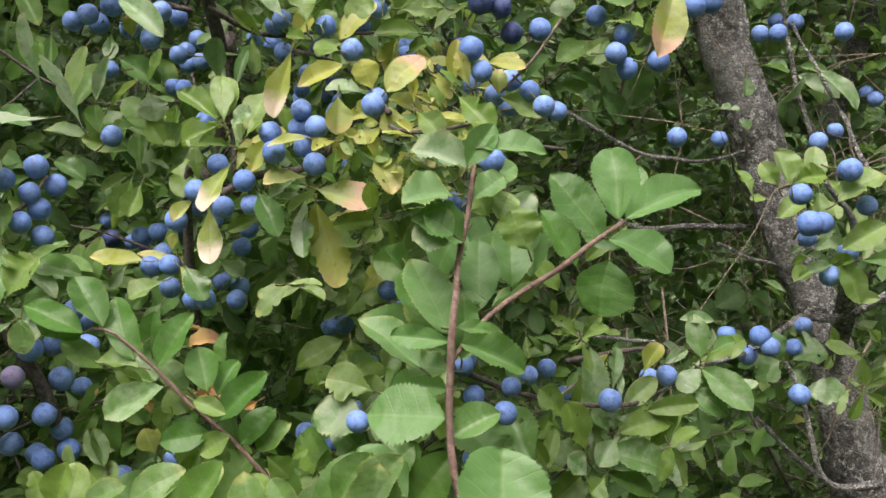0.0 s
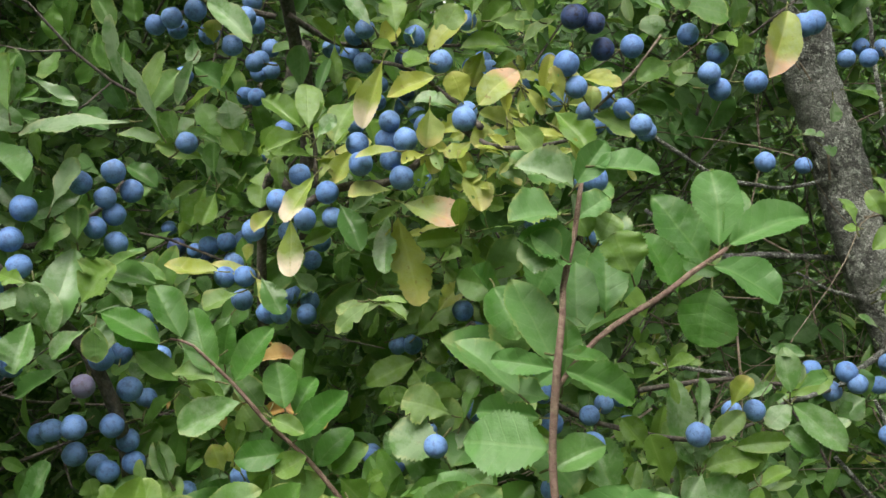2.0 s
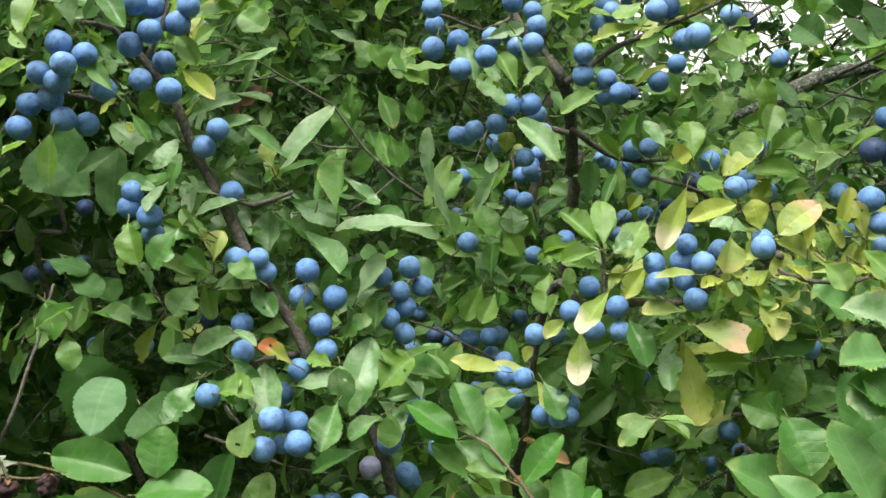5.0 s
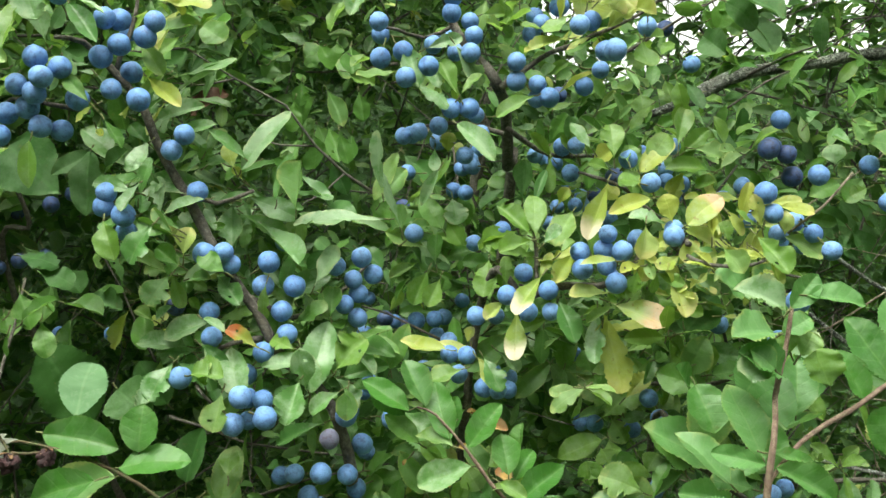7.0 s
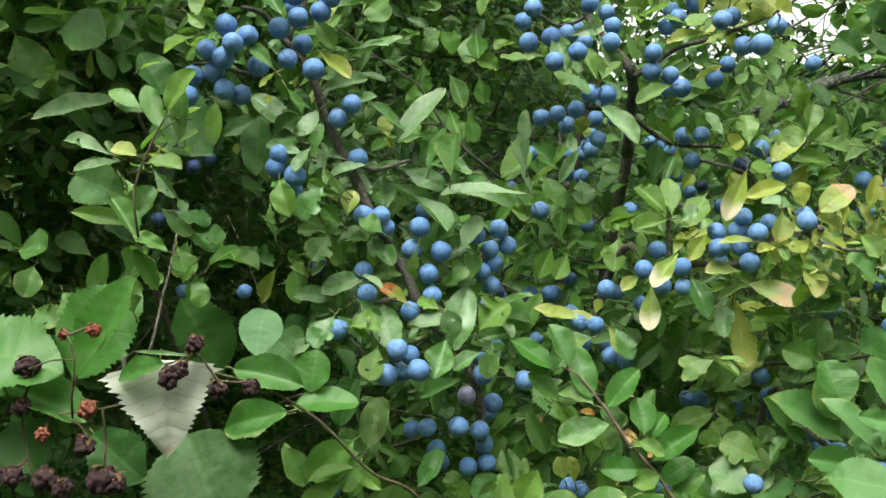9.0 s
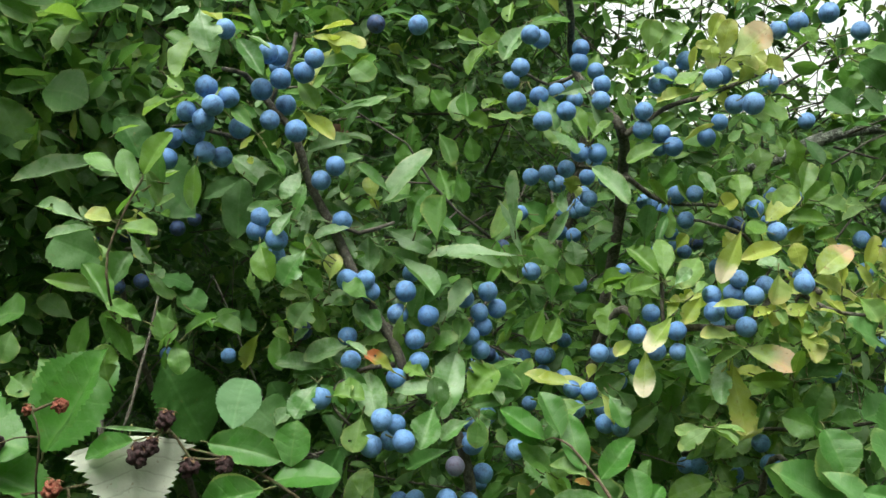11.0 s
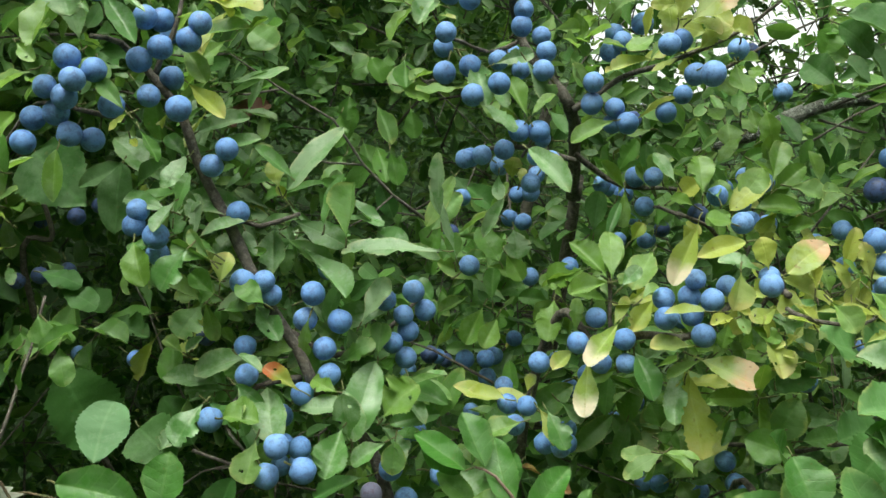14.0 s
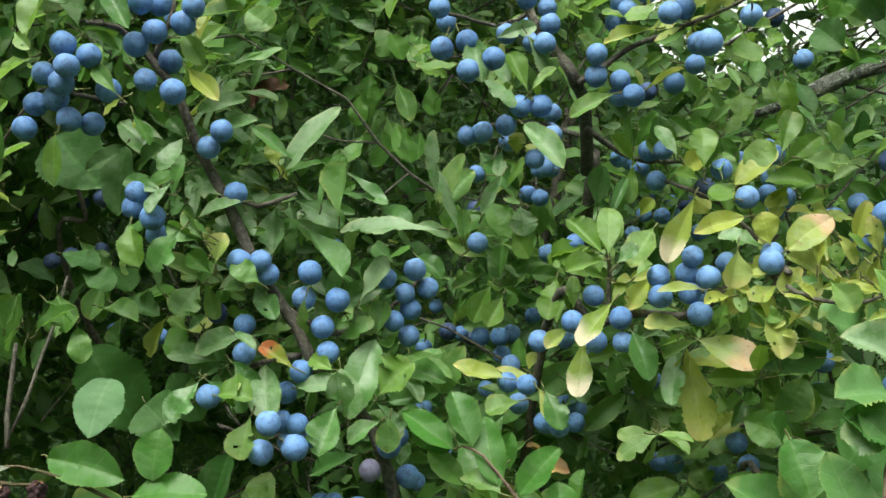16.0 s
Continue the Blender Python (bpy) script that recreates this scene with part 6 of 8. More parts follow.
sloes(tree, "blue", [(0.1899, 0.6231, 1.3757, 0.0111), (0.2651, 0.5988, 1.4435, 0.0123), (0.2649, 0.6815, 1.4706, 0.0124), (0.2266, 0.6128, 1.446, 0.0119), (0.3374, 0.7071, 1.4172, 0.0120), (0.2359, 0.5694, 1.3677, 0.0115), (0.22, 0.4891, 1.3427, 0.0125), (0.1745, 0.4311, 1.312, 0.0122), (0.2228, 0.5542, 1.307, 0.0114), (0.2468, 0.5524, 1.2977, 0.0124), (0.2321, 0.5438, 1.2839, 0.0127), (0.2431, 0.6116, 1.2482, 0.0116), (0.1965, 0.5619, 1.2461, 0.0127), (0.2021, 0.5594, 1.2396, 0.0119), (0.2274, 0.588, 1.2361, 0.0113), (0.1934, 0.5753, 1.2327, 0.0123), (0.176, 0.5623, 1.2467, 0.0116), (0.2081, 0.5291, 1.2148, 0.0123), (0.1445, 0.5599, 1.3692, 0.0121), (0.2344, 0.5013, 1.3241, 0.0112)])
sloes(tree, "blue", [(0.1947, 0.4933, 1.3298, 0.0120), (0.2111, 0.5045, 1.3145, 0.0124), (0.2939, 0.6792, 1.3885, 0.0119)])
leaves(tree, "silver", "bitten", [
    (0.2244, 0.5843, 1.2275, 0.2445, 0.5802, 1.2371, 0.0296, -21),
    (0.2228, 0.5618, 1.2128, 0.2475, 0.5545, 1.2139, 0.0177, 19)])
leaves(tree, "fresh", "plain", [
    (0.1572, 0.547, 1.2321, 0.1827, 0.5467, 1.2458, 0.0139, 18),
    (0.1667, 0.4342, 1.33, 0.162, 0.4359, 1.3478, 0.0141, 8),
    (0.2138, 0.4926, 1.3249, 0.2377, 0.4913, 1.3432, 0.0204, -19),
    (0.2561, 0.5544, 1.2363, 0.2344, 0.5565, 1.2414, 0.0095, -3),
    (0.2662, 0.5741, 1.2096, 0.2827, 0.5758, 1.2002, 0.0069, 27)])
leaves(tree, "fresh", "plain", [
    (0.2662, 0.5763, 1.2338, 0.2699, 0.581, 1.2168, 0.0075, 8),
    (0.2583, 0.5573, 1.2123, 0.2529, 0.5628, 1.1944, 0.007, 0),
    (0.2752, 0.5937, 1.2066, 0.2867, 0.5861, 1.2233, 0.0088, 10),
    (0.2581, 0.5588, 1.2358, 0.2602, 0.5608, 1.2156, 0.0094, 30)])
leaves(tree, "silver", "plain", [
    (0.2091, 0.5628, 1.2302, 0.2051, 0.5614, 1.2478, 0.015, 0),
    (0.2178, 0.6192, 1.4259, 0.2364, 0.6179, 1.4221, 0.0134, -20),
    (0.2095, 0.6432, 1.3923, 0.2171, 0.6408, 1.3852, 0.0107, -1),
    (0.1954, 0.6418, 1.3994, 0.2038, 0.6408, 1.4011, 0.0086, -13),
    (0.2624, 0.5699, 1.2925, 0.241, 0.5648, 1.3076, 0.0091, -31)])
leaves(tree, "silver", "plain", [
    (0.246, 0.5697, 1.2907, 0.224, 0.5653, 1.2976, 0.0082, 2),
    (0.2562, 0.5566, 1.2927, 0.2818, 0.561, 1.2936, 0.01, 26),
    (0.2334, 0.5404, 1.2912, 0.216, 0.5388, 1.2854, 0.0079, 2)])

shoot = plant("blackthorn_shoot", "young reddish blackthorn shoot with crinkled blue-green leaves", "shrub", [
    [(0.03, 0.75, 0, 0.0043), (0.02, 0.45, 0.9, 0.0026), (0.0106, 0.3340, 1.1836, 0.0016), (0.0058, 0.3350, 1.2083, 0.0015), (0.0034, 0.3360, 1.2248, 0.0015), (0.0019, 0.3370, 1.2414, 0.0015), (0.0025, 0.3380, 1.2581, 0.0015), (0.0036, 0.3390, 1.2748, 0.0014), (0.0063, 0.3500, 1.2937, 0.0013), (0.0093, 0.3570, 1.3136, 0.0012), (0.0122, 0.3630, 1.3346, 0.0010)],
    [(0.0030, 0.3385, 1.2580, 0.0008), (0.0145, 0.3520, 1.2712, 0.0011), (0.0339, 0.3720, 1.2835, 0.0012), (0.0630, 0.3950, 1.3002, 0.0012), (0.0799, 0.4080, 1.3125, 0.0010)]], SHOOT, "")
leaves(shoot, "blue", "round", [
    (0.0131, 0.4363, 1.3424, 0.0191, 0.4324, 1.3582, 0.0174, -1)])
leaves(shoot, "blue", "oval", [
    (0.0437, 0.4492, 1.2863, 0.0511, 0.4524, 1.3172, 0.0172, -22),
    (0.0031, 0.4481, 1.2486, -0.0392, 0.4371, 1.2676, 0.0248, -2)])
leaves(shoot, "blue", "oval", [
    (0.018, 0.3013, 1.2119, 0.0216, 0.2987, 1.2341, 0.0274, -16),
    (-0.0166, 0.417, 1.1859, -0.0375, 0.4176, 1.2091, 0.0223, 5),
    (0.0039, 0.3468, 1.3056, -0.0068, 0.3432, 1.3131, 0.0127, -8),
    (-0.0185, 0.4853, 1.2181, -0.0343, 0.4671, 1.2038, 0.0231, 9)])
leaves(shoot, "blue", "crinkled", [
    (0.0128, 0.447, 1.3421, -0.0077, 0.424, 1.3505, 0.0264, -1),
    (0.0079, 0.3519, 1.3024, -0.0083, 0.3421, 1.313, 0.018, 1),
    (0.0089, 0.4584, 1.3003, 0.0275, 0.4597, 1.3146, 0.0225, 3),
    (0.0016, 0.4295, 1.2467, 0.0204, 0.43, 1.2627, 0.0142, 5),
    (-0.0012, 0.4881, 1.2486, -0.0285, 0.4866, 1.2533, 0.015, 5),
    (0.0032, 0.4675, 1.2114, 0.0269, 0.4498, 1.1993, 0.0318, -17),
    (0.0028, 0.4046, 1.2372, -0.0237, 0.4043, 1.2398, 0.0155, -16),
    (0.0234, 0.4284, 1.3324, 0.0325, 0.4261, 1.341, 0.0138, 8)])
leaves(shoot, "blue", "crinkled", [
    (0.0128, 0.3793, 1.321, 0.0252, 0.3807, 1.3316, 0.0122, 4),
    (0.0035, 0.3516, 1.321, -0.0147, 0.3424, 1.3194, 0.0186, 9),
    (0.0037, 0.3709, 1.2505, -0.0147, 0.3691, 1.2542, 0.0133, 7),
    (0.0037, 0.3747, 1.271, 0.0154, 0.3753, 1.2815, 0.0149, -34),
    (0.0093, 0.378, 1.3072, -0.0041, 0.3724, 1.295, 0.0207, 8)])
leaves(shoot, "silver", "crinkled", [
    (-0.0416, 0.4629, 1.2079, -0.0646, 0.4623, 1.2196, 0.0246, -2),
    (0.0442, 0.4385, 1.311, 0.0288, 0.4374, 1.322, 0.0232, 4),
    (0.0035, 0.3506, 1.3079, -0.0105, 0.3434, 1.3045, 0.0147, -12)])
leaves(shoot, "silver", "oval", [
    (-0.0539, 0.4697, 1.1744, -0.0277, 0.4724, 1.1943, 0.0282, 4)])
leaves(shoot, "dark", "round", [
    (-0.0027, 0.4922, 1.3444, -0.0191, 0.4802, 1.3213, 0.0268, 4)])
leaves(shoot, "fresh", "crinkled", [
    (0.0235, 0.3845, 1.3127, 0.0284, 0.3855, 1.3243, 0.0128, 2),
    (0.0187, 0.3846, 1.3141, 0.0139, 0.3854, 1.3231, 0.0106, -20),
    (0.0357, 0.3785, 1.3001, 0.0296, 0.3769, 1.3163, 0.0205, 4)])

sprig = plant("blackthorn_shoot", "leafy green blackthorn shoot with a brown stem", "shrub", [
    [(0.02, 0.7, 0, 0.003), (-0.005, 0.5, 0.95, 0.0018), (-0.0598, 0.428, 1.1535, 0.0012), (-0.0751, 0.424, 1.1839, 0.0011), (-0.0877, 0.421, 1.2018, 0.0011), (-0.0992, 0.420, 1.2133, 0.0010), (-0.1189, 0.420, 1.2290, 0.0010), (-0.1327, 0.418, 1.2450, 0.0009), (-0.1502, 0.416, 1.2608, 0.0007), (-0.1602, 0.415, 1.2640, 0.0005)]], SHOOT, "")
leaves(sprig, "bramble", "oval", [
    (-0.0176, 0.4314, 1.2914, -0.0058, 0.42, 1.271, 0.0251, -7)])
leaves(sprig, "bramble", "oval", [
    (-0.1018, 0.4748, 1.1701, -0.0894, 0.4715, 1.1886, 0.0257, 1),
    (-0.134, 0.495, 1.1707, -0.1699, 0.4918, 1.1746, 0.022, -13),
    (-0.1892, 0.4786, 1.169, -0.2046, 0.4798, 1.1851, 0.0213, -9),
    (-0.1764, 0.493, 1.1651, -0.1396, 0.4933, 1.1804, 0.0281, -6),
    (-0.1422, 0.4438, 1.1707, -0.1601, 0.4348, 1.1866, 0.0289, 9)])
leaves(sprig, "fresh", "plain", [
    (-0.2155, 0.4773, 1.1694, -0.2218, 0.4781, 1.1841, 0.0133, -15)])
leaves(sprig, "fresh", "oval", [
    (-0.1252, 0.4423, 1.2203, -0.1337, 0.4431, 1.2312, 0.0167, -2)])

bramble = plant("bramble", "bramble cane with broad green leaves and shrivelled blackberries", "bramble", [
    [(-0.4, 0.6, 0, 0.0031), (-0.22, 0.46, 0.95, 0.0012), (-0.2172, 0.3972, 1.1577, 0.0009), (-0.2524, 0.3683, 1.1957, 0.0008), (-0.2894, 0.3396, 1.2259, 0.0008), (-0.3115, 0.3304, 1.2326, 0.0007), (-0.3352, 0.3212, 1.2347, 0.0006), (-0.3538, 0.2989, 1.2189, 0.0006), (-0.3997, 0.2923, 1.2032, 0.0006)],
    [(-0.3942, 0.2959, 1.1663, 0.0007), (-0.4021, 0.2927, 1.192, 0.0006), (-0.4058, 0.291, 1.2076, 0.0006), (-0.3974, 0.2808, 1.2283, 0.0005)],
    [(-0.3814, 0.2952, 1.2062, 0.0006), (-0.3799, 0.2833, 1.2338, 0.0005), (-0.3855, 0.2816, 1.2448, 0.0004)],
    [(-0.3799, 0.2833, 1.2338, 0.0005), (-0.3902, 0.2817, 1.2321, 0.0004), (-0.3998, 0.2805, 1.2266, 0.0004)]], CANE, "")
grow_stems(bramble, [
    [(-0.4007, 0.3779, 1.2832, 0.0006), (-0.381, 0.3189, 1.3019, 0.0007), (-0.384, 0.317, 1.3217, 0.0006), (-0.379, 0.3161, 1.3457, 0.0006), (-0.3741, 0.3158, 1.3609, 0.0004)]])
leaves(bramble, "green", "oval", [
    (-0.304, 0.3751, 1.2145, -0.3382, 0.3743, 1.2016, 0.0221, -10),
    (-0.2983, 0.4185, 1.17, -0.3106, 0.4127, 1.1901, 0.0153, 1)])
leaves(bramble, "bramble", "serrate", [
    (-0.4492, 0.4035, 1.2099, -0.4246, 0.4044, 1.2698, 0.0506, 13)])
leaves(bramble, "dark", "serrate", [
    (-0.4167, 0.31, 1.1986, -0.3992, 0.3, 1.1768, 0.0298, 6),
    (-0.4073, 0.3643, 1.1861, -0.3727, 0.3562, 1.1705, 0.031, 16),
    (-0.3606, 0.3805, 1.1928, -0.3246, 0.3563, 1.1557, 0.0631, -0)])
leaves(bramble, "dark", "oval", [
    (-0.2838, 0.4177, 1.2078, -0.2796, 0.4151, 1.2371, 0.0183, -0)])
leaves(bramble, "fresh", "oval", [
    (-0.4032, 0.3565, 1.3049, -0.4339, 0.3464, 1.3055, 0.01, -22)])
leaves(bramble, "silver", "crinkled", [
    (-0.4015, 0.3546, 1.3065, -0.3956, 0.3533, 1.3261, 0.0154, 21)])
leaves(bramble, "fresh", "plain", [
    (-0.4122, 0.394, 1.2533, -0.4161, 0.3862, 1.2744, 0.0157, 14)])


# more fruit on the same branches
sloes(far, "blue", [(-0.2546, 0.6874, 1.3219, 0.0114), (-0.0251, 0.6286, 1.4415, 0.0120), (-0.2226, 0.563, 1.2547, 0.0110), (-0.2243, 0.6549, 1.3052, 0.0114), (-0.1686, 0.6231, 1.4441, 0.0123), (-0.1242, 0.5597, 1.3014, 0.0118), (-0.207, 0.5075, 1.2655, 0.0119), (-0.1831, 0.652, 1.4327, 0.0124), (-0.4876, 0.6167, 1.2668, 0.0112), (-0.4071, 0.5493, 1.2754, 0.0113), (-0.1163, 0.6124, 1.4397, 0.0123), (-0.1221, 0.589, 1.4368, 0.0121), (-0.0846, 0.6531, 1.4119, 0.0121), (-0.1045, 0.6648, 1.4108, 0.0113), (-0.178, 0.605, 1.313, 0.0123), (-0.1337, 0.5484, 1.2808, 0.0115)])
sloes(left, "blue", [(-0.228, 0.4694, 1.3363, 0.0121), (-0.2741, 0.4653, 1.2657, 0.0125), (-0.2616, 0.4361, 1.2551, 0.0116), (-0.2072, 0.52, 1.2209, 0.0113), (-0.2189, 0.5095, 1.2463, 0.0124), (-0.3105, 0.5358, 1.1458, 0.0117), (-0.3329, 0.5288, 1.1301, 0.0113), (-0.3431, 0.5358, 1.1199, 0.0126), (-0.3137, 0.529, 1.163, 0.0120), (-0.2351, 0.5244, 1.1815, 0.0126), (-0.2613, 0.4721, 1.2422, 0.0127), (-0.3669, 0.4436, 1.465, 0.0119), (-0.2683, 0.4879, 1.3491, 0.0117), (-0.1937, 0.5303, 1.3661, 0.0126), (-0.2316, 0.5838, 1.2952, 0.0115)])
sloes(gold, "blue", [(-0.0597, 0.5834, 1.3542, 0.0107), (-0.0318, 0.5428, 1.4171, 0.0111), (-0.1149, 0.5359, 1.312, 0.0111), (-0.0896, 0.577, 1.4011, 0.0104), (0.0374, 0.5173, 1.3816, 0.0113), (0.0163, 0.5119, 1.3929, 0.0112), (-0.0284, 0.5193, 1.4048, 0.0114), (-0.0489, 0.546, 1.4351, 0.0110), (-0.0219, 0.5424, 1.416, 0.0115), (0.0025, 0.5263, 1.4057, 0.0114), (-0.065, 0.5787, 1.3939, 0.0116), (-0.1075, 0.6104, 1.3905, 0.0114), (-0.1332, 0.5288, 1.3172, 0.0110)])
sloes(low, "blue", [(0.0093, 0.5342, 1.2431, 0.0111), (-0.1488, 0.5455, 1.1589, 0.0122), (-0.0221, 0.5377, 1.2183, 0.0124), (0.0138, 0.5314, 1.2361, 0.0123), (-0.0695, 0.5712, 1.1781, 0.0112), (-0.0107, 0.5732, 1.2509, 0.0111), (-0.0361, 0.5821, 1.2503, 0.0123), (0.0139, 0.5729, 1.3081, 0.0125)])
sloes(far, "dark", [(-0.576, 0.6725, 1.364, 0.0125), (-0.5656, 0.6113, 1.3481, 0.0120), (-0.2317, 0.6722, 1.4004, 0.0124)])
sloes(high, "blue", [(-0.166, 0.5678, 1.4455, 0.0118), (-0.2043, 0.538, 1.4339, 0.0121), (-0.2114, 0.5744, 1.4136, 0.0116), (-0.223, 0.4935, 1.4884, 0.0118), (-0.1622, 0.5427, 1.4521, 0.0116), (-0.0961, 0.6433, 1.4253, 0.0119)])
sloes(tree, "blue", [(0.252, 0.6862, 1.4724, 0.0120), (0.2286, 0.6536, 1.4553, 0.0123), (0.3482, 0.7456, 1.4283, 0.0118)])
sloes(low, "dark", [(-0.0477, 0.5898, 1.2253, 0.0117)])
sloes(high, "dark", [(-0.1083, 0.5597, 1.4744, 0.0116), (-0.0388, 0.5796, 1.5328, 0.0119)])
sloes(left, "dark", [(-0.3336, 0.4857, 1.3012, 0.0123)])

# the leaves that stand out most
leaves(far, "green", "plain", [
    (-0.2615, 0.56, 1.4365, -0.2534, 0.5629, 1.4144, 0.0118, -4),
    (-0.204, 0.54, 1.367, -0.2081, 0.5418, 1.3858, 0.0107, -6),
    (-0.2027, 0.54, 1.3683, -0.1861, 0.5406, 1.3745, 0.0093, 5),
    (-0.3176, 0.62, 1.4711, -0.318, 0.6201, 1.4459, 0.0157, -2),
    (-0.2927, 0.62, 1.4818, -0.2748, 0.6145, 1.4531, 0.0148, -1),
    (-0.2881, 0.62, 1.4526, -0.2731, 0.6102, 1.4235, 0.0157, -4),
    (-0.3078, 0.61, 1.438, -0.3136, 0.6022, 1.4135, 0.0162, 13),
    (-0.3065, 0.63, 1.5201, -0.2924, 0.6253, 1.5029, 0.0151, 2),
    (-0.3172, 0.63, 1.4889, -0.3146, 0.6254, 1.4689, 0.0142, -12),
    (-0.2665, 0.62, 1.4811, -0.2595, 0.6197, 1.4587, 0.014, 7),
    (-0.2677, 0.62, 1.4475, -0.2661, 0.6165, 1.4242, 0.014, 1)])
leaves(far, "green", "plain", [
    (-0.461, 0.56, 1.306, -0.4647, 0.5576, 1.2764, 0.0142, -9),
    (-0.554, 0.58, 1.2828, -0.5924, 0.586, 1.2989, 0.0189, -8),
    (-0.564, 0.58, 1.2578, -0.544, 0.5837, 1.2379, 0.0171, 11),
    (-0.524, 0.57, 1.2636, -0.5014, 0.5674, 1.2806, 0.016, 1),
    (-0.5773, 0.57, 1.2414, -0.5583, 0.5711, 1.2216, 0.0151, -5),
    (-0.6306, 0.6, 1.2973, -0.5996, 0.6032, 1.2826, 0.0185, 4),
    (-0.4985, 0.57, 1.3316, -0.4685, 0.5715, 1.3132, 0.016, -1),
    (-0.4428, 0.56, 1.2936, -0.4083, 0.5615, 1.3056, 0.0148, -15),
    (-0.4646, 0.56, 1.3081, -0.4638, 0.5511, 1.2774, 0.0157, -16),
    (-0.4457, 0.56, 1.2843, -0.4471, 0.5591, 1.2576, 0.0148, 12)])
leaves(far, "fresh", "serrate", [
    (-0.2128, 0.54, 1.4209, -0.2268, 0.5381, 1.3882, 0.0136, 3)])
leaves(far, "silver", "oval", [
    (-0.246, 0.5, 1.3751, -0.2255, 0.494, 1.3696, 0.0159, 1),
    (-0.2352, 0.55, 1.3535, -0.216, 0.5465, 1.344, 0.0138, -5),
    (-0.4949, 0.47, 1.3925, -0.548, 0.4609, 1.3717, 0.0189, -4)])
leaves(far, "green", "oval", [
    (-0.2123, 0.55, 1.3655, -0.2415, 0.5485, 1.3739, 0.0131, 20),
    (-0.5298, 0.56, 1.288, -0.5334, 0.5581, 1.251, 0.0186, 0),
    (-0.1783, 0.55, 1.3728, -0.1942, 0.5523, 1.394, 0.0161, -5),
    (-0.2241, 0.55, 1.3868, -0.2106, 0.5602, 1.4152, 0.0176, 7)])
# leaf colour lowered to dark green to imitate shade
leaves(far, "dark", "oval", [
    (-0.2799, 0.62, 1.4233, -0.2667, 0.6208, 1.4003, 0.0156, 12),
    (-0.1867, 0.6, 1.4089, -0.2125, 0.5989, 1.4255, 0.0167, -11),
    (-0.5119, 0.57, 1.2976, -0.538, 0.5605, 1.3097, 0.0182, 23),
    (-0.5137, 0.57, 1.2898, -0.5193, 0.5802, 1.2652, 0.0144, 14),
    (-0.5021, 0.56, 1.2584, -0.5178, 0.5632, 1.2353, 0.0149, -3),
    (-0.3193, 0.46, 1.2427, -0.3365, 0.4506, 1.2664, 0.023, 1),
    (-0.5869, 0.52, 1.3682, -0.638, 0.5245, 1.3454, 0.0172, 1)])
leaves(gold, "silver", "bitten", [
    (-0.1692, 0.52, 1.3905, -0.1637, 0.5158, 1.3737, 0.0172, -8),
    (-0.0372, 0.452, 1.3778, -0.0583, 0.4514, 1.3819, 0.0131, 13),
    (-0.0707, 0.465, 1.327, -0.0698, 0.4477, 1.2969, 0.0117, 11)])
leaves(gold, "fresh", "plain", [
    (-0.1715, 0.52, 1.3749, -0.1595, 0.5179, 1.3601, 0.0124, 17),
    (-0.1698, 0.51, 1.3369, -0.1748, 0.5043, 1.3176, 0.0128, -12),
    (-0.1111, 0.45, 1.3631, -0.132, 0.4542, 1.3813, 0.0131, 4),
    (-0.1093, 0.452, 1.3637, -0.1133, 0.4634, 1.3899, 0.0125, 7),
    (-0.1112, 0.448, 1.3612, -0.1289, 0.4455, 1.3544, 0.0118, -2),
    (-0.1096, 0.46, 1.3525, -0.1249, 0.4615, 1.3544, 0.0076, -5),
    (-0.0504, 0.47, 1.4111, -0.0389, 0.4728, 1.4324, 0.0149, 7),
    (-0.0712, 0.48, 1.411, -0.0834, 0.4813, 1.4158, 0.0076, -11),
    (-0.0518, 0.44, 1.3491, -0.0535, 0.4376, 1.3368, 0.0076, 1),
    (-0.1456, 0.47, 1.2833, -0.1619, 0.4672, 1.275, 0.0143, 8),
    (-0.1814, 0.53, 1.3427, -0.1879, 0.5256, 1.3181, 0.0148, -10)])
leaves(gold, "fresh", "plain", [
    (-0.1358, 0.5, 1.326, -0.144, 0.5103, 1.3487, 0.0147, -7),
    (-0.115, 0.47, 1.3657, -0.1304, 0.4658, 1.3547, 0.0125, -4)])
leaves(gold, "green", "plain", [
    (-0.1765, 0.53, 1.3466, -0.1788, 0.532, 1.3673, 0.0105, -7)])
leaves(gold, "fresh", "bitten", [
    (-0.1381, 0.49, 1.3507, -0.139, 0.4783, 1.3286, 0.0149, 13)])
leaves(gold, "silver", "plain", [
    (-0.104, 0.446, 1.3598, -0.0962, 0.4486, 1.3708, 0.0083, 11),
    (-0.0933, 0.455, 1.3292, -0.0812, 0.4428, 1.3091, 0.0132, 2),
    (-0.1328, 0.465, 1.2922, -0.1195, 0.4564, 1.2755, 0.0135, -7),
    (-0.1543, 0.48, 1.2846, -0.163, 0.4779, 1.2683, 0.0134, 2)])
leaves(gold, "silver", "oval", [
    (-0.1141, 0.5, 1.3907, -0.1095, 0.5075, 1.4126, 0.0066, 3)])
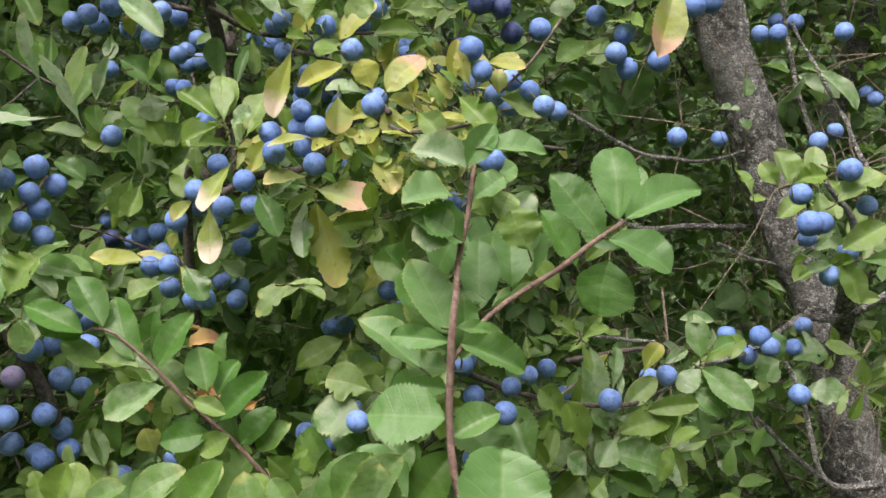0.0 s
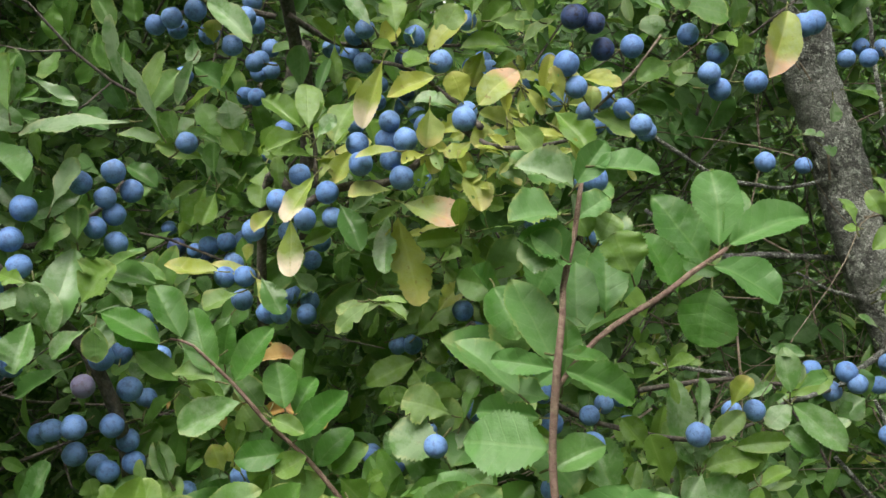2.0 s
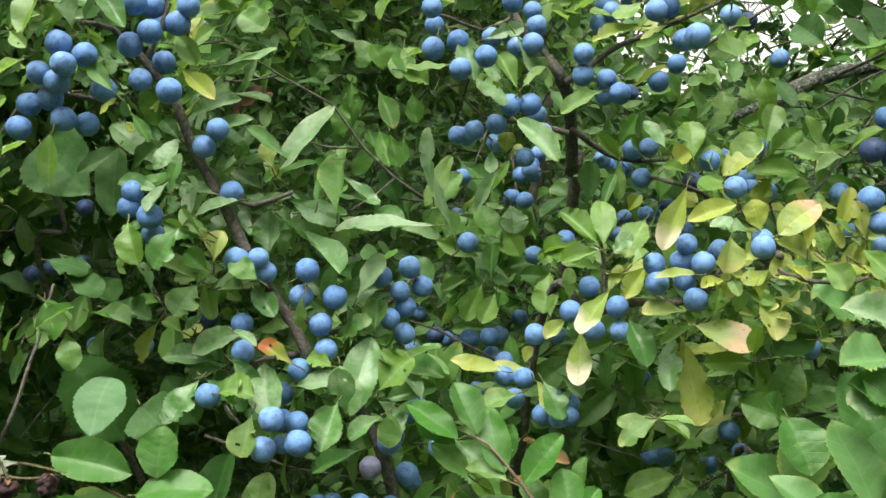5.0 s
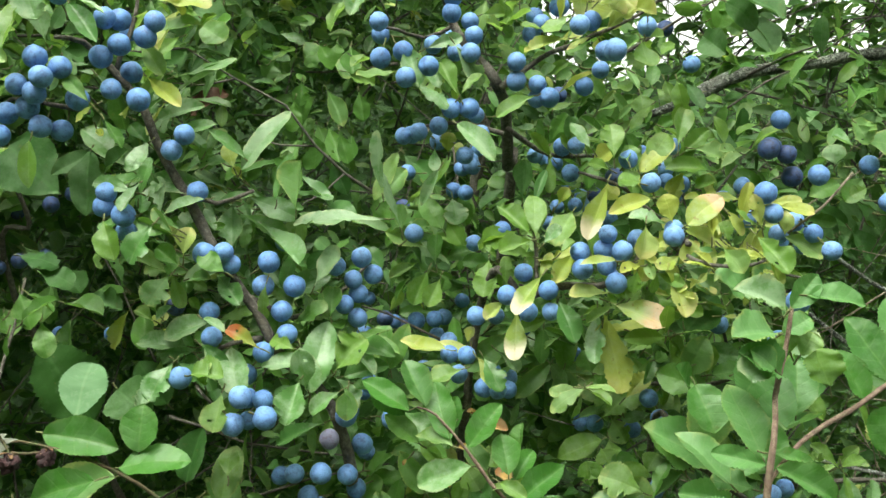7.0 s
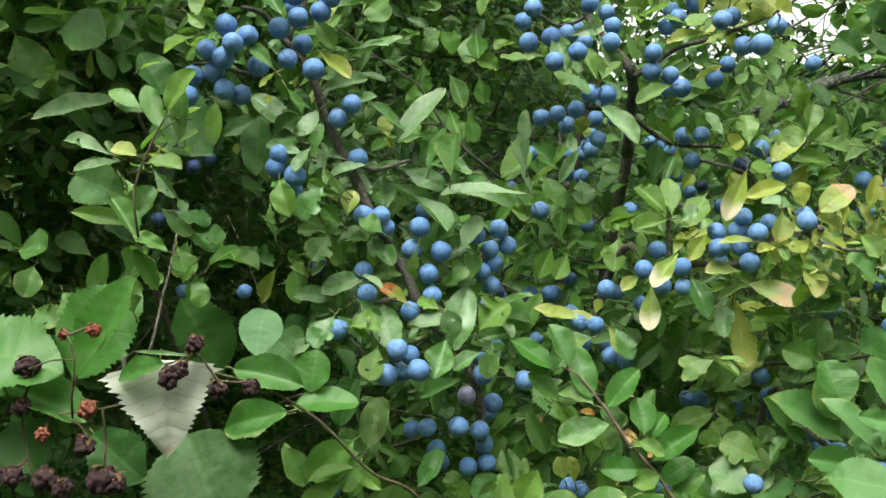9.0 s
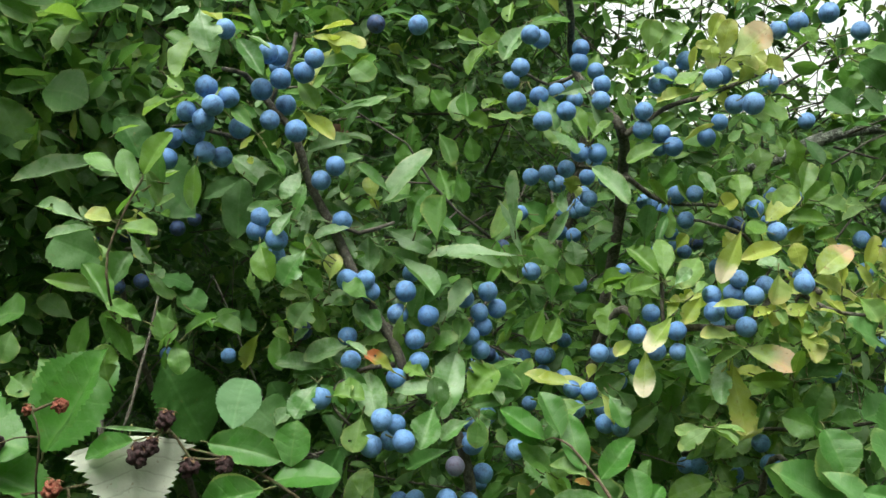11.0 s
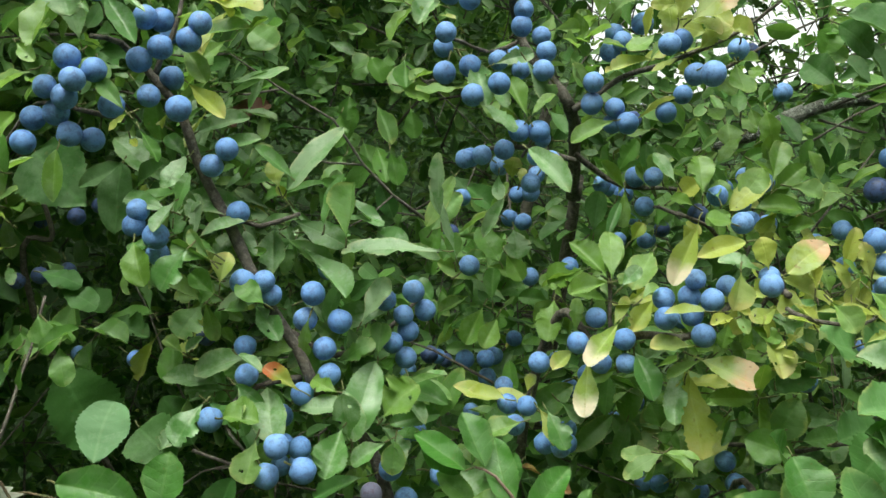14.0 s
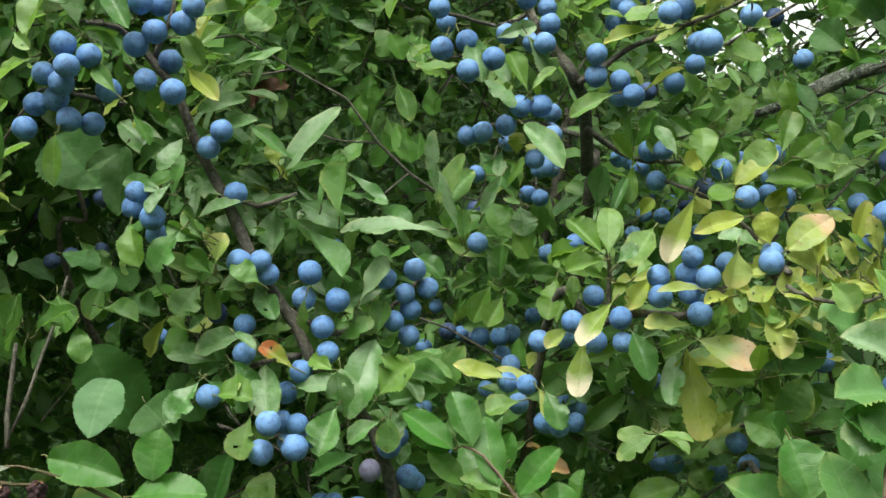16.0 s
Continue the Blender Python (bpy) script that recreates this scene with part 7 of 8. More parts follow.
leaves(gold, "yellow", "plain", [
    (-0.0868, 0.455, 1.357, -0.0964, 0.4493, 1.3389, 0.0108, -5),
    (-0.105, 0.46, 1.3404, -0.0996, 0.467, 1.3571, 0.0067, 10),
    (-0.0501, 0.432, 1.3735, -0.0506, 0.4298, 1.3549, 0.0131, -17),
    (-0.0477, 0.44, 1.3617, -0.0337, 0.4429, 1.3693, 0.0099, 16),
    (-0.0298, 0.442, 1.3598, -0.042, 0.4376, 1.3505, 0.0099, 1),
    (-0.0477, 0.44, 1.3579, -0.0494, 0.4405, 1.3437, 0.0111, 3),
    (-0.0509, 0.43, 1.3512, -0.0614, 0.4246, 1.3469, 0.0074, 3),
    (-0.0664, 0.44, 1.3354, -0.087, 0.4388, 1.3315, 0.0116, 9),
    (-0.1229, 0.45, 1.3255, -0.132, 0.4448, 1.313, 0.0089, 2),
    (-0.0659, 0.472, 1.3238, -0.0511, 0.4558, 1.2832, 0.02, -8),
    (-0.1366, 0.47, 1.2913, -0.1222, 0.4664, 1.2748, 0.0119, -4)])
leaves(gold, "pale", "plain", [
    (-0.0722, 0.432, 1.3951, -0.0812, 0.4286, 1.3628, 0.012, 1),
    (-0.1031, 0.44, 1.3414, -0.116, 0.4308, 1.3191, 0.0122, 7),
    (-0.1156, 0.448, 1.3209, -0.114, 0.4436, 1.2925, 0.0124, 1)])
leaves(gold, "yellow", "oval", [
    (-0.0486, 0.438, 1.3888, -0.0703, 0.4368, 1.3793, 0.011, -12),
    (-0.0269, 0.45, 1.3746, -0.0101, 0.4507, 1.37, 0.0113, 2),
    (-0.0646, 0.428, 1.3523, -0.0827, 0.428, 1.3488, 0.0068, 10),
    (-0.1559, 0.47, 1.2938, -0.1781, 0.4713, 1.2938, 0.0112, 10),
    (-0.1592, 0.475, 1.2925, -0.184, 0.4728, 1.2967, 0.0108, 2)])
leaves(gold, "cream", "oval", [
    (-0.0274, 0.44, 1.3765, -0.0105, 0.4422, 1.3957, 0.0163, 4)])
leaves(gold, "fresh", "round", [
    (-0.0533, 0.47, 1.4073, -0.0647, 0.4633, 1.3991, 0.0112, 1)])
leaves(gold, "green", "oval", [
    (-0.01, 0.5, 1.4182, -0.0327, 0.4954, 1.4189, 0.0126, -12)])
leaves(gold, "yellow", "round", [
    (-0.0258, 0.44, 1.3689, -0.0252, 0.4398, 1.3557, 0.0122, -8)])
leaves(gold, "yellow", "bitten", [
    (-0.0344, 0.445, 1.3497, -0.0239, 0.4349, 1.3268, 0.0147, -9)])
leaves(gold, "cream", "plain", [
    (-0.0655, 0.445, 1.3308, -0.0334, 0.439, 1.3205, 0.0176, 2)])
leaves(low, "yellow", "bitten", [
    (-0.0467, 0.52, 1.2744, -0.034, 0.5249, 1.2921, 0.0124, 4)])
leaves(sprig, "bramble", "oval", [
    (-0.1561, 0.416, 1.2647, -0.1701, 0.4198, 1.2882, 0.0165, 18),
    (-0.1647, 0.414, 1.2615, -0.1905, 0.4123, 1.2751, 0.0142, 4),
    (-0.1416, 0.416, 1.2489, -0.1547, 0.4234, 1.2781, 0.0159, -12),
    (-0.132, 0.42, 1.2458, -0.1181, 0.4229, 1.2705, 0.0155, -2),
    (-0.1095, 0.42, 1.2343, -0.1151, 0.4254, 1.2546, 0.0155, 5),
    (-0.1027, 0.418, 1.221, -0.0816, 0.4195, 1.2427, 0.0155, 0),
    (-0.1057, 0.425, 1.2314, -0.0983, 0.433, 1.2474, 0.0112, 1),
    (-0.1079, 0.42, 1.2144, -0.1305, 0.4169, 1.2114, 0.0144, -15),
    (-0.0951, 0.425, 1.2083, -0.0811, 0.4277, 1.2256, 0.0146, -7),
    (-0.1875, 0.42, 1.2722, -0.1677, 0.4176, 1.2599, 0.0168, 7)])
leaves(sprig, "fresh", "oval", [
    (-0.1397, 0.415, 1.2459, -0.1604, 0.419, 1.2506, 0.0126, 20),
    (-0.1127, 0.41, 1.2312, -0.0984, 0.4087, 1.2258, 0.0087, 6),
    (-0.0985, 0.418, 1.2137, -0.1118, 0.4152, 1.2066, 0.0127, -4)])
leaves(sprig, "green", "oval", [
    (-0.1595, 0.425, 1.2441, -0.1789, 0.4245, 1.2569, 0.0124, -1),
    (-0.1217, 0.43, 1.2332, -0.133, 0.4301, 1.2472, 0.0131, 2),
    (-0.0882, 0.43, 1.2046, -0.0733, 0.4291, 1.2179, 0.0131, 2)])
leaves(sprig, "silver", "round", [
    (-0.1294, 0.42, 1.2361, -0.1569, 0.4152, 1.2252, 0.0178, -2)])
leaves(low, "fresh", "plain", [
    (-0.0881, 0.45, 1.1976, -0.075, 0.4452, 1.1876, 0.0137, 0)])
leaves(low, "green", "oval", [
    (-0.1382, 0.4, 1.1885, -0.1163, 0.4019, 1.203, 0.0169, 5),
    (-0.1581, 0.4, 1.1875, -0.1412, 0.4002, 1.1964, 0.0132, -3),
    (-0.2679, 0.42, 1.1923, -0.2769, 0.4205, 1.1704, 0.015, -14),
    (-0.1202, 0.4, 1.1706, -0.0975, 0.3985, 1.2061, 0.0209, -10),
    (-0.1946, 0.39, 1.1626, -0.1594, 0.3864, 1.1773, 0.0214, -6),
    (-0.0815, 0.39, 1.1765, -0.0868, 0.3949, 1.2029, 0.0171, 1),
    (-0.0486, 0.36, 1.1911, -0.0328, 0.3655, 1.2175, 0.0198, 5),
    (-0.0759, 0.4, 1.1988, -0.0647, 0.3954, 1.1835, 0.0137, 15)])
leaves(low, "fresh", "oval", [
    (-0.1146, 0.405, 1.1861, -0.1013, 0.4103, 1.203, 0.0145, 7),
    (-0.1706, 0.4, 1.186, -0.1645, 0.3962, 1.2064, 0.0153, 2),
    (-0.0841, 0.41, 1.1822, -0.0867, 0.4165, 1.1974, 0.0163, 1),
    (-0.0585, 0.53, 1.2461, -0.0846, 0.524, 1.233, 0.0168, -4),
    (-0.2671, 0.43, 1.1969, -0.266, 0.4382, 1.2277, 0.0177, 7),
    (-0.2727, 0.395, 1.1809, -0.2916, 0.3839, 1.1592, 0.0136, -15)])
leaves(far, "green", "round", [
    (-0.1201, 0.57, 1.247, -0.1345, 0.5677, 1.2306, 0.0166, 4),
    (-0.6022, 0.5, 1.4375, -0.5654, 0.4962, 1.395, 0.0341, 13)])
leaves(shoot, "blue", "oval", [
    (0.0029, 0.352, 1.2669, -0.0114, 0.358, 1.2975, 0.0191, 9),
    (-0.0093, 0.356, 1.2532, -0.0328, 0.3608, 1.2732, 0.0165, 16),
    (0.0157, 0.35, 1.3391, 0.0393, 0.3479, 1.3393, 0.013, -8),
    (0.0097, 0.352, 1.3327, 0.0198, 0.3529, 1.3486, 0.0116, 18),
    (0.083, 0.411, 1.3141, 0.1188, 0.4179, 1.33, 0.0196, -3),
    (0.0319, 0.42, 1.2825, 0.032, 0.4278, 1.3128, 0.02, 2),
    (0.0158, 0.385, 1.275, 0.0159, 0.399, 1.3062, 0.0183, 0)])
leaves(shoot, "blue", "crinkled", [
    (0.0028, 0.343, 1.2647, -0.0201, 0.3437, 1.2676, 0.0095, -19)])
leaves(shoot, "blue", "serrate", [
    (0.0008, 0.34, 1.2362, -0.0291, 0.3437, 1.2394, 0.0247, -5)])
leaves(low, "fresh", "bitten", [
    (-0.0355, 0.467, 1.2269, -0.0602, 0.4663, 1.234, 0.0204, -14),
    (-0.1726, 0.41, 1.171, -0.1669, 0.4124, 1.2022, 0.0169, 7),
    (-0.1795, 0.41, 1.1742, -0.1844, 0.4075, 1.1997, 0.0101, 14)])
leaves(shoot, "green", "oval", [
    (-0.0406, 0.35, 1.2007, -0.0279, 0.3528, 1.2204, 0.0167, 1),
    (-0.0288, 0.34, 1.2023, -0.0171, 0.3348, 1.2234, 0.0171, -10),
    (-0.0274, 0.34, 1.1927, -0.0238, 0.3355, 1.2201, 0.0211, 7)])
leaves(shoot, "blue", "round", [
    (0.011, 0.205, 1.2273, 0.0145, 0.2191, 1.252, 0.0224, 12),
    (0.0824, 0.425, 1.314, 0.0806, 0.4369, 1.3493, 0.0225, -12),
    (0.0724, 0.395, 1.3042, 0.0997, 0.3902, 1.2929, 0.0214, -5)])
leaves(shoot, "silver", "crinkled", [
    (0.0094, 0.36, 1.3312, -0.0116, 0.3582, 1.3422, 0.0167, 3)])
leaves(shoot, "bramble", "serrate", [
    (0.0712, 0.405, 1.3043, 0.0504, 0.4042, 1.3348, 0.0214, -4),
    (0.0589, 0.4, 1.2923, 0.0446, 0.3972, 1.3176, 0.0164, 12)])
leaves(shoot, "bramble", "oval", [
    (0.0864, 0.425, 1.3156, 0.0951, 0.4332, 1.3408, 0.0129, 7)])
leaves(shoot, "bramble", "round", [
    (0.0742, 0.405, 1.2947, 0.07, 0.4011, 1.2702, 0.0284, -17)])
leaves(shoot, "bramble", "crinkled", [
    (0.0066, 0.342, 1.2644, 0.0306, 0.3359, 1.2571, 0.0131, 5),
    (0.0045, 0.345, 1.2701, 0.0231, 0.3435, 1.2698, 0.0068, -2)])
leaves(shoot, "silver", "oval", [
    (0.0034, 0.342, 1.2294, 0.0208, 0.3406, 1.2391, 0.0136, 2)])
leaves(tree, "cream", "oval", [
    (0.1038, 0.408, 1.4152, 0.0962, 0.4017, 1.3859, 0.0173, -24)])
leaves(tree, "green", "round", [
    (0.1129, 0.62, 1.4442, 0.101, 0.6138, 1.4255, 0.0164, -13)])
leaves(tree, "green", "oval", [
    (0.0974, 0.62, 1.4395, 0.0776, 0.6158, 1.429, 0.018, -11),
    (0.0891, 0.478, 1.1802, 0.1103, 0.4745, 1.1725, 0.012, 4)])
leaves(tree, "dark", "oval", [
    (0.1082, 0.62, 1.4063, 0.1254, 0.6249, 1.3861, 0.0164, 11),
    (0.1312, 0.63, 1.4292, 0.1384, 0.6416, 1.4012, 0.0225, -8)])
leaves(tree, "fresh", "oval", [
    (0.2148, 0.54, 1.3401, 0.201, 0.5409, 1.3604, 0.0128, 19),
    (0.22, 0.538, 1.3386, 0.2237, 0.5419, 1.3625, 0.0142, 0),
    (0.2141, 0.535, 1.3304, 0.1971, 0.5305, 1.3192, 0.0127, -1),
    (0.2646, 0.54, 1.3145, 0.2373, 0.5331, 1.3013, 0.0164, -15),
    (0.239, 0.54, 1.2929, 0.2459, 0.5343, 1.268, 0.015, 20),
    (0.1083, 0.48, 1.2144, 0.1347, 0.4768, 1.2188, 0.0108, 21),
    (0.0972, 0.487, 1.2147, 0.116, 0.492, 1.2304, 0.0122, 6)])
leaves(tree, "fresh", "plain", [
    (0.2222, 0.535, 1.3344, 0.2217, 0.5314, 1.3146, 0.0127, 1),
    (0.2263, 0.545, 1.2884, 0.2106, 0.5432, 1.2797, 0.0122, 17)])
leaves(tree, "silver", "oval", [
    (0.2503, 0.6, 1.4171, 0.2724, 0.592, 1.3938, 0.0143, -2),
    (0.0864, 0.476, 1.1935, 0.1198, 0.4768, 1.1838, 0.0195, -2),
    (0.1422, 0.5, 1.2405, 0.1392, 0.5028, 1.2639, 0.0132, -9),
    (0.1408, 0.492, 1.2347, 0.1648, 0.4814, 1.2151, 0.0176, 9),
    (0.1368, 0.492, 1.2236, 0.1539, 0.4877, 1.2106, 0.013, 18)])
leaves(tree, "silver", "serrate", [
    (0.0838, 0.487, 1.2068, 0.0805, 0.491, 1.2458, 0.0154, 4)])
leaves(tree, "silver", "plain", [
    (0.091, 0.485, 1.2241, 0.0948, 0.4934, 1.2471, 0.0087, 20),
    (0.088, 0.48, 1.203, 0.081, 0.4846, 1.2142, 0.0102, -2),
    (0.0897, 0.47, 1.2021, 0.0795, 0.4617, 1.1886, 0.0137, -5),
    (0.1462, 0.5, 1.2423, 0.1628, 0.5042, 1.25, 0.0093, -11),
    (0.1414, 0.495, 1.2355, 0.1279, 0.4895, 1.224, 0.0131, 3)])
leaves(tree, "yellow", "plain", [
    (0.1081, 0.49, 1.2325, 0.1182, 0.4913, 1.2488, 0.0107, -7)])
leaves(tree, "fresh", "round", [
    (0.0924, 0.478, 1.2028, 0.1204, 0.4791, 1.2113, 0.0158, 7)])
leaves(tree, "fresh", "bitten", [
    (0.0769, 0.482, 1.1915, 0.0661, 0.4816, 1.2183, 0.0166, -4),
    (0.0671, 0.485, 1.209, 0.0521, 0.4857, 1.2252, 0.0135, -14)])
leaves(tree, "silver", "bitten", [
    (0.0466, 0.45, 1.1903, 0.0328, 0.4621, 1.219, 0.0214, -13)])
leaves(left, "fresh", "plain", [
    (-0.341, 0.41, 1.4487, -0.3242, 0.4096, 1.4304, 0.0115, 10),
    (-0.3134, 0.425, 1.3207, -0.3365, 0.4218, 1.3275, 0.0119, 13),
    (-0.2853, 0.44, 1.2973, -0.2662, 0.4413, 1.3068, 0.0088, 6),
    (-0.2619, 0.42, 1.2139, -0.2633, 0.4242, 1.2282, 0.014, -14),
    (-0.3254, 0.44, 1.2925, -0.337, 0.4391, 1.2985, 0.0088, 8),
    (-0.239, 0.44, 1.2854, -0.2539, 0.4417, 1.2903, 0.0106, -6)])
leaves(left, "silver", "plain", [
    (-0.3232, 0.42, 1.4331, -0.2848, 0.4192, 1.4432, 0.0129, -14),
    (-0.3354, 0.425, 1.3937, -0.3501, 0.4263, 1.4062, 0.0091, -6),
    (-0.3203, 0.42, 1.3522, -0.3291, 0.4262, 1.376, 0.0101, -8),
    (-0.3234, 0.397, 1.3672, -0.3273, 0.3889, 1.3497, 0.0095, 12),
    (-0.2942, 0.458, 1.3711, -0.3239, 0.4622, 1.3809, 0.011, 1),
    (-0.2927, 0.455, 1.3664, -0.2852, 0.4409, 1.342, 0.0158, 3),
    (-0.2816, 0.455, 1.3713, -0.251, 0.4519, 1.3628, 0.0152, 17),
    (-0.2953, 0.456, 1.3669, -0.32, 0.4545, 1.3551, 0.0128, -1),
    (-0.2894, 0.435, 1.3237, -0.2695, 0.4264, 1.3074, 0.0122, 2),
    (-0.2355, 0.455, 1.3226, -0.2262, 0.4625, 1.3476, 0.0139, -9),
    (-0.2102, 0.44, 1.2642, -0.2256, 0.4352, 1.253, 0.0111, 0)])
leaves(left, "silver", "plain", [
    (-0.4074, 0.33, 1.3373, -0.438, 0.3315, 1.3434, 0.0108, 7),
    (-0.4005, 0.33, 1.3354, -0.426, 0.3276, 1.3253, 0.0091, 8)])
leaves(left, "yellow", "plain", [
    (-0.3354, 0.412, 1.4298, -0.3092, 0.4059, 1.4121, 0.0104, 7),
    (-0.3453, 0.378, 1.4042, -0.3528, 0.3737, 1.3946, 0.0066, 12),
    (-0.2885, 0.44, 1.3862, -0.2953, 0.442, 1.401, 0.0106, -5)])
leaves(left, "silver", "oval", [
    (-0.3292, 0.42, 1.407, -0.3043, 0.4214, 1.4188, 0.0118, 15),
    (-0.346, 0.425, 1.3788, -0.3775, 0.4249, 1.4001, 0.0181, 7),
    (-0.2816, 0.435, 1.3846, -0.2603, 0.4374, 1.4234, 0.0168, -6),
    (-0.2955, 0.42, 1.3639, -0.317, 0.4164, 1.3543, 0.0101, 7),
    (-0.2901, 0.455, 1.3854, -0.2701, 0.4557, 1.3951, 0.0055, -1),
    (-0.2885, 0.435, 1.3238, -0.308, 0.4351, 1.3174, 0.0133, 8),
    (-0.299, 0.43, 1.2803, -0.3296, 0.4296, 1.2804, 0.0132, 3),
    (-0.2567, 0.44, 1.273, -0.2323, 0.4389, 1.2795, 0.0135, -10),
    (-0.2282, 0.445, 1.2613, -0.2266, 0.4606, 1.3039, 0.0202, 11),
    (-0.2132, 0.46, 1.2933, -0.1843, 0.4603, 1.2885, 0.0141, 1),
    (-0.2129, 0.46, 1.2716, -0.1887, 0.4628, 1.2822, 0.0129, 7)])
leaves(left, "silver", "oval", [
    (-0.3682, 0.38, 1.4586, -0.3479, 0.3765, 1.4383, 0.0114, 1)])
leaves(left, "green", "plain", [
    (-0.3443, 0.372, 1.4041, -0.3607, 0.3715, 1.4185, 0.0084, -13),
    (-0.2701, 0.462, 1.3761, -0.2626, 0.4657, 1.4012, 0.0135, -2),
    (-0.2873, 0.46, 1.3617, -0.2578, 0.4599, 1.3472, 0.0147, -12),
    (-0.2265, 0.465, 1.3057, -0.2286, 0.471, 1.3231, 0.0118, 11),
    (-0.246, 0.46, 1.3002, -0.2296, 0.455, 1.3144, 0.0135, 0),
    (-0.3956, 0.33, 1.3633, -0.4158, 0.3303, 1.3732, 0.0102, 0)])
leaves(left, "silver", "round", [
    (-0.3261, 0.405, 1.3909, -0.3307, 0.3956, 1.373, 0.0113, -4),
    (-0.2865, 0.43, 1.2971, -0.3108, 0.424, 1.2842, 0.0155, 0),
    (-0.2714, 0.428, 1.2826, -0.2591, 0.4143, 1.2585, 0.0177, 5)])
leaves(left, "green", "bitten", [
    (-0.3067, 0.44, 1.3945, -0.2984, 0.4433, 1.4097, 0.0123, -5)])
leaves(left, "silver", "bitten", [
    (-0.3256, 0.397, 1.3618, -0.3516, 0.3976, 1.3663, 0.0111, -12),
    (-0.1981, 0.455, 1.3662, -0.2529, 0.4519, 1.3604, 0.0164, 15),
    (-0.2933, 0.402, 1.2725, -0.3, 0.3904, 1.2535, 0.0161, 0),
    (-0.2303, 0.43, 1.2693, -0.2322, 0.416, 1.2469, 0.0178, -3),
    (-0.2165, 0.44, 1.2466, -0.2442, 0.4407, 1.2314, 0.0111, 3)])
leaves(far, "fresh", "plain", [
    (-0.2732, 0.6, 1.4916, -0.2498, 0.599, 1.4847, 0.0152, 19),
    (-0.3415, 0.62, 1.5013, -0.3236, 0.6194, 1.5146, 0.0124, -12),
    (-0.6089, 0.56, 1.2636, -0.627, 0.5533, 1.2467, 0.0201, -21)])
# dark green again in place of shade
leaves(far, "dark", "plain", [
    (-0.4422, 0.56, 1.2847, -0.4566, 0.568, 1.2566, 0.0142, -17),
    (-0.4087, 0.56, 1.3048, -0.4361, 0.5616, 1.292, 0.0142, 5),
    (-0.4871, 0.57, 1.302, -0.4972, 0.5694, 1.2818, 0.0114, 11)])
leaves(left, "yellow", "bitten", [
    (-0.3566, 0.47, 1.2965, -0.3624, 0.4654, 1.2712, 0.0119, 6)])
leaves(left, "russet", "plain", [
    (-0.254, 0.425, 1.2844, -0.274, 0.423, 1.2933, 0.0102, 4)])
leaves(left, "fresh", "bitten", [
    (-0.2672, 0.41, 1.2589, -0.2675, 0.4043, 1.2385, 0.0159, 2),
    (-0.395, 0.37, 1.4178, -0.4119, 0.3706, 1.4061, 0.0131, 15)])
leaves(left, "green", "oval", [
    (-0.2049, 0.44, 1.2657, -0.204, 0.4408, 1.2489, 0.0129, -7),
    (-0.3844, 0.33, 1.3556, -0.4003, 0.3364, 1.3797, 0.0114, 4)])
leaves(high, "silver", "bitten", [
    (-0.1986, 0.46, 1.4733, -0.1859, 0.4476, 1.4457, 0.0147, 6)])
leaves(high, "silver", "plain", [
    (-0.1905, 0.47, 1.4513, -0.1695, 0.4657, 1.4396, 0.0106, -3),
    (-0.0828, 0.47, 1.4201, -0.0955, 0.4708, 1.4358, 0.0088, 3)])
leaves(high, "fresh", "plain", [
    (-0.1658, 0.475, 1.4479, -0.1801, 0.4803, 1.4709, 0.0114, 4),
    (-0.1643, 0.475, 1.4487, -0.1541, 0.4793, 1.4645, 0.007, -5),
    (-0.1037, 0.46, 1.4962, -0.1166, 0.456, 1.4833, 0.0116, 3),
    (-0.1194, 0.47, 1.4499, -0.1402, 0.4622, 1.4367, 0.0113, -3),
    (-0.0694, 0.46, 1.4139, -0.0732, 0.4647, 1.4358, 0.0141, 0),
    (-0.0322, 0.48, 1.4288, -0.0294, 0.4865, 1.4523, 0.0122, 14)])
leaves(high, "silver", "oval", [
    (-0.1605, 0.45, 1.4248, -0.136, 0.438, 1.4044, 0.0132, 5)])
leaves(high, "yellow", "plain", [
    (-0.1019, 0.46, 1.4827, -0.1273, 0.4561, 1.4734, 0.0104, 0)])
leaves(high, "yellow", "oval", [
    (-0.0535, 0.47, 1.4088, -0.0366, 0.4703, 1.4297, 0.0144, -3)])
leaves(high, "fresh", "oval", [
    (-0.0261, 0.5, 1.4293, -0.0127, 0.5012, 1.4452, 0.012, 11),
    (-0.0137, 0.49, 1.417, -0.0372, 0.4875, 1.4172, 0.0137, 0)])
leaves(high, "fresh", "round", [
    (-0.0531, 0.46, 1.4008, -0.0658, 0.4591, 1.4025, 0.0135, 8)])
leaves(gold, "fresh", "oval", [
    (-0.1108, 0.46, 1.3672, -0.1116, 0.4703, 1.3911, 0.0141, 5),
    (-0.1148, 0.465, 1.367, -0.133, 0.4675, 1.3821, 0.013, 3)])
leaves(bramble, "bramble", "serrate", [
    (-0.4522, 0.285, 1.2261, -0.3905, 0.2835, 1.2329, 0.0421, 0),
    (-0.3863, 0.3, 1.2257, -0.3656, 0.2952, 1.2758, 0.0286, -6)])
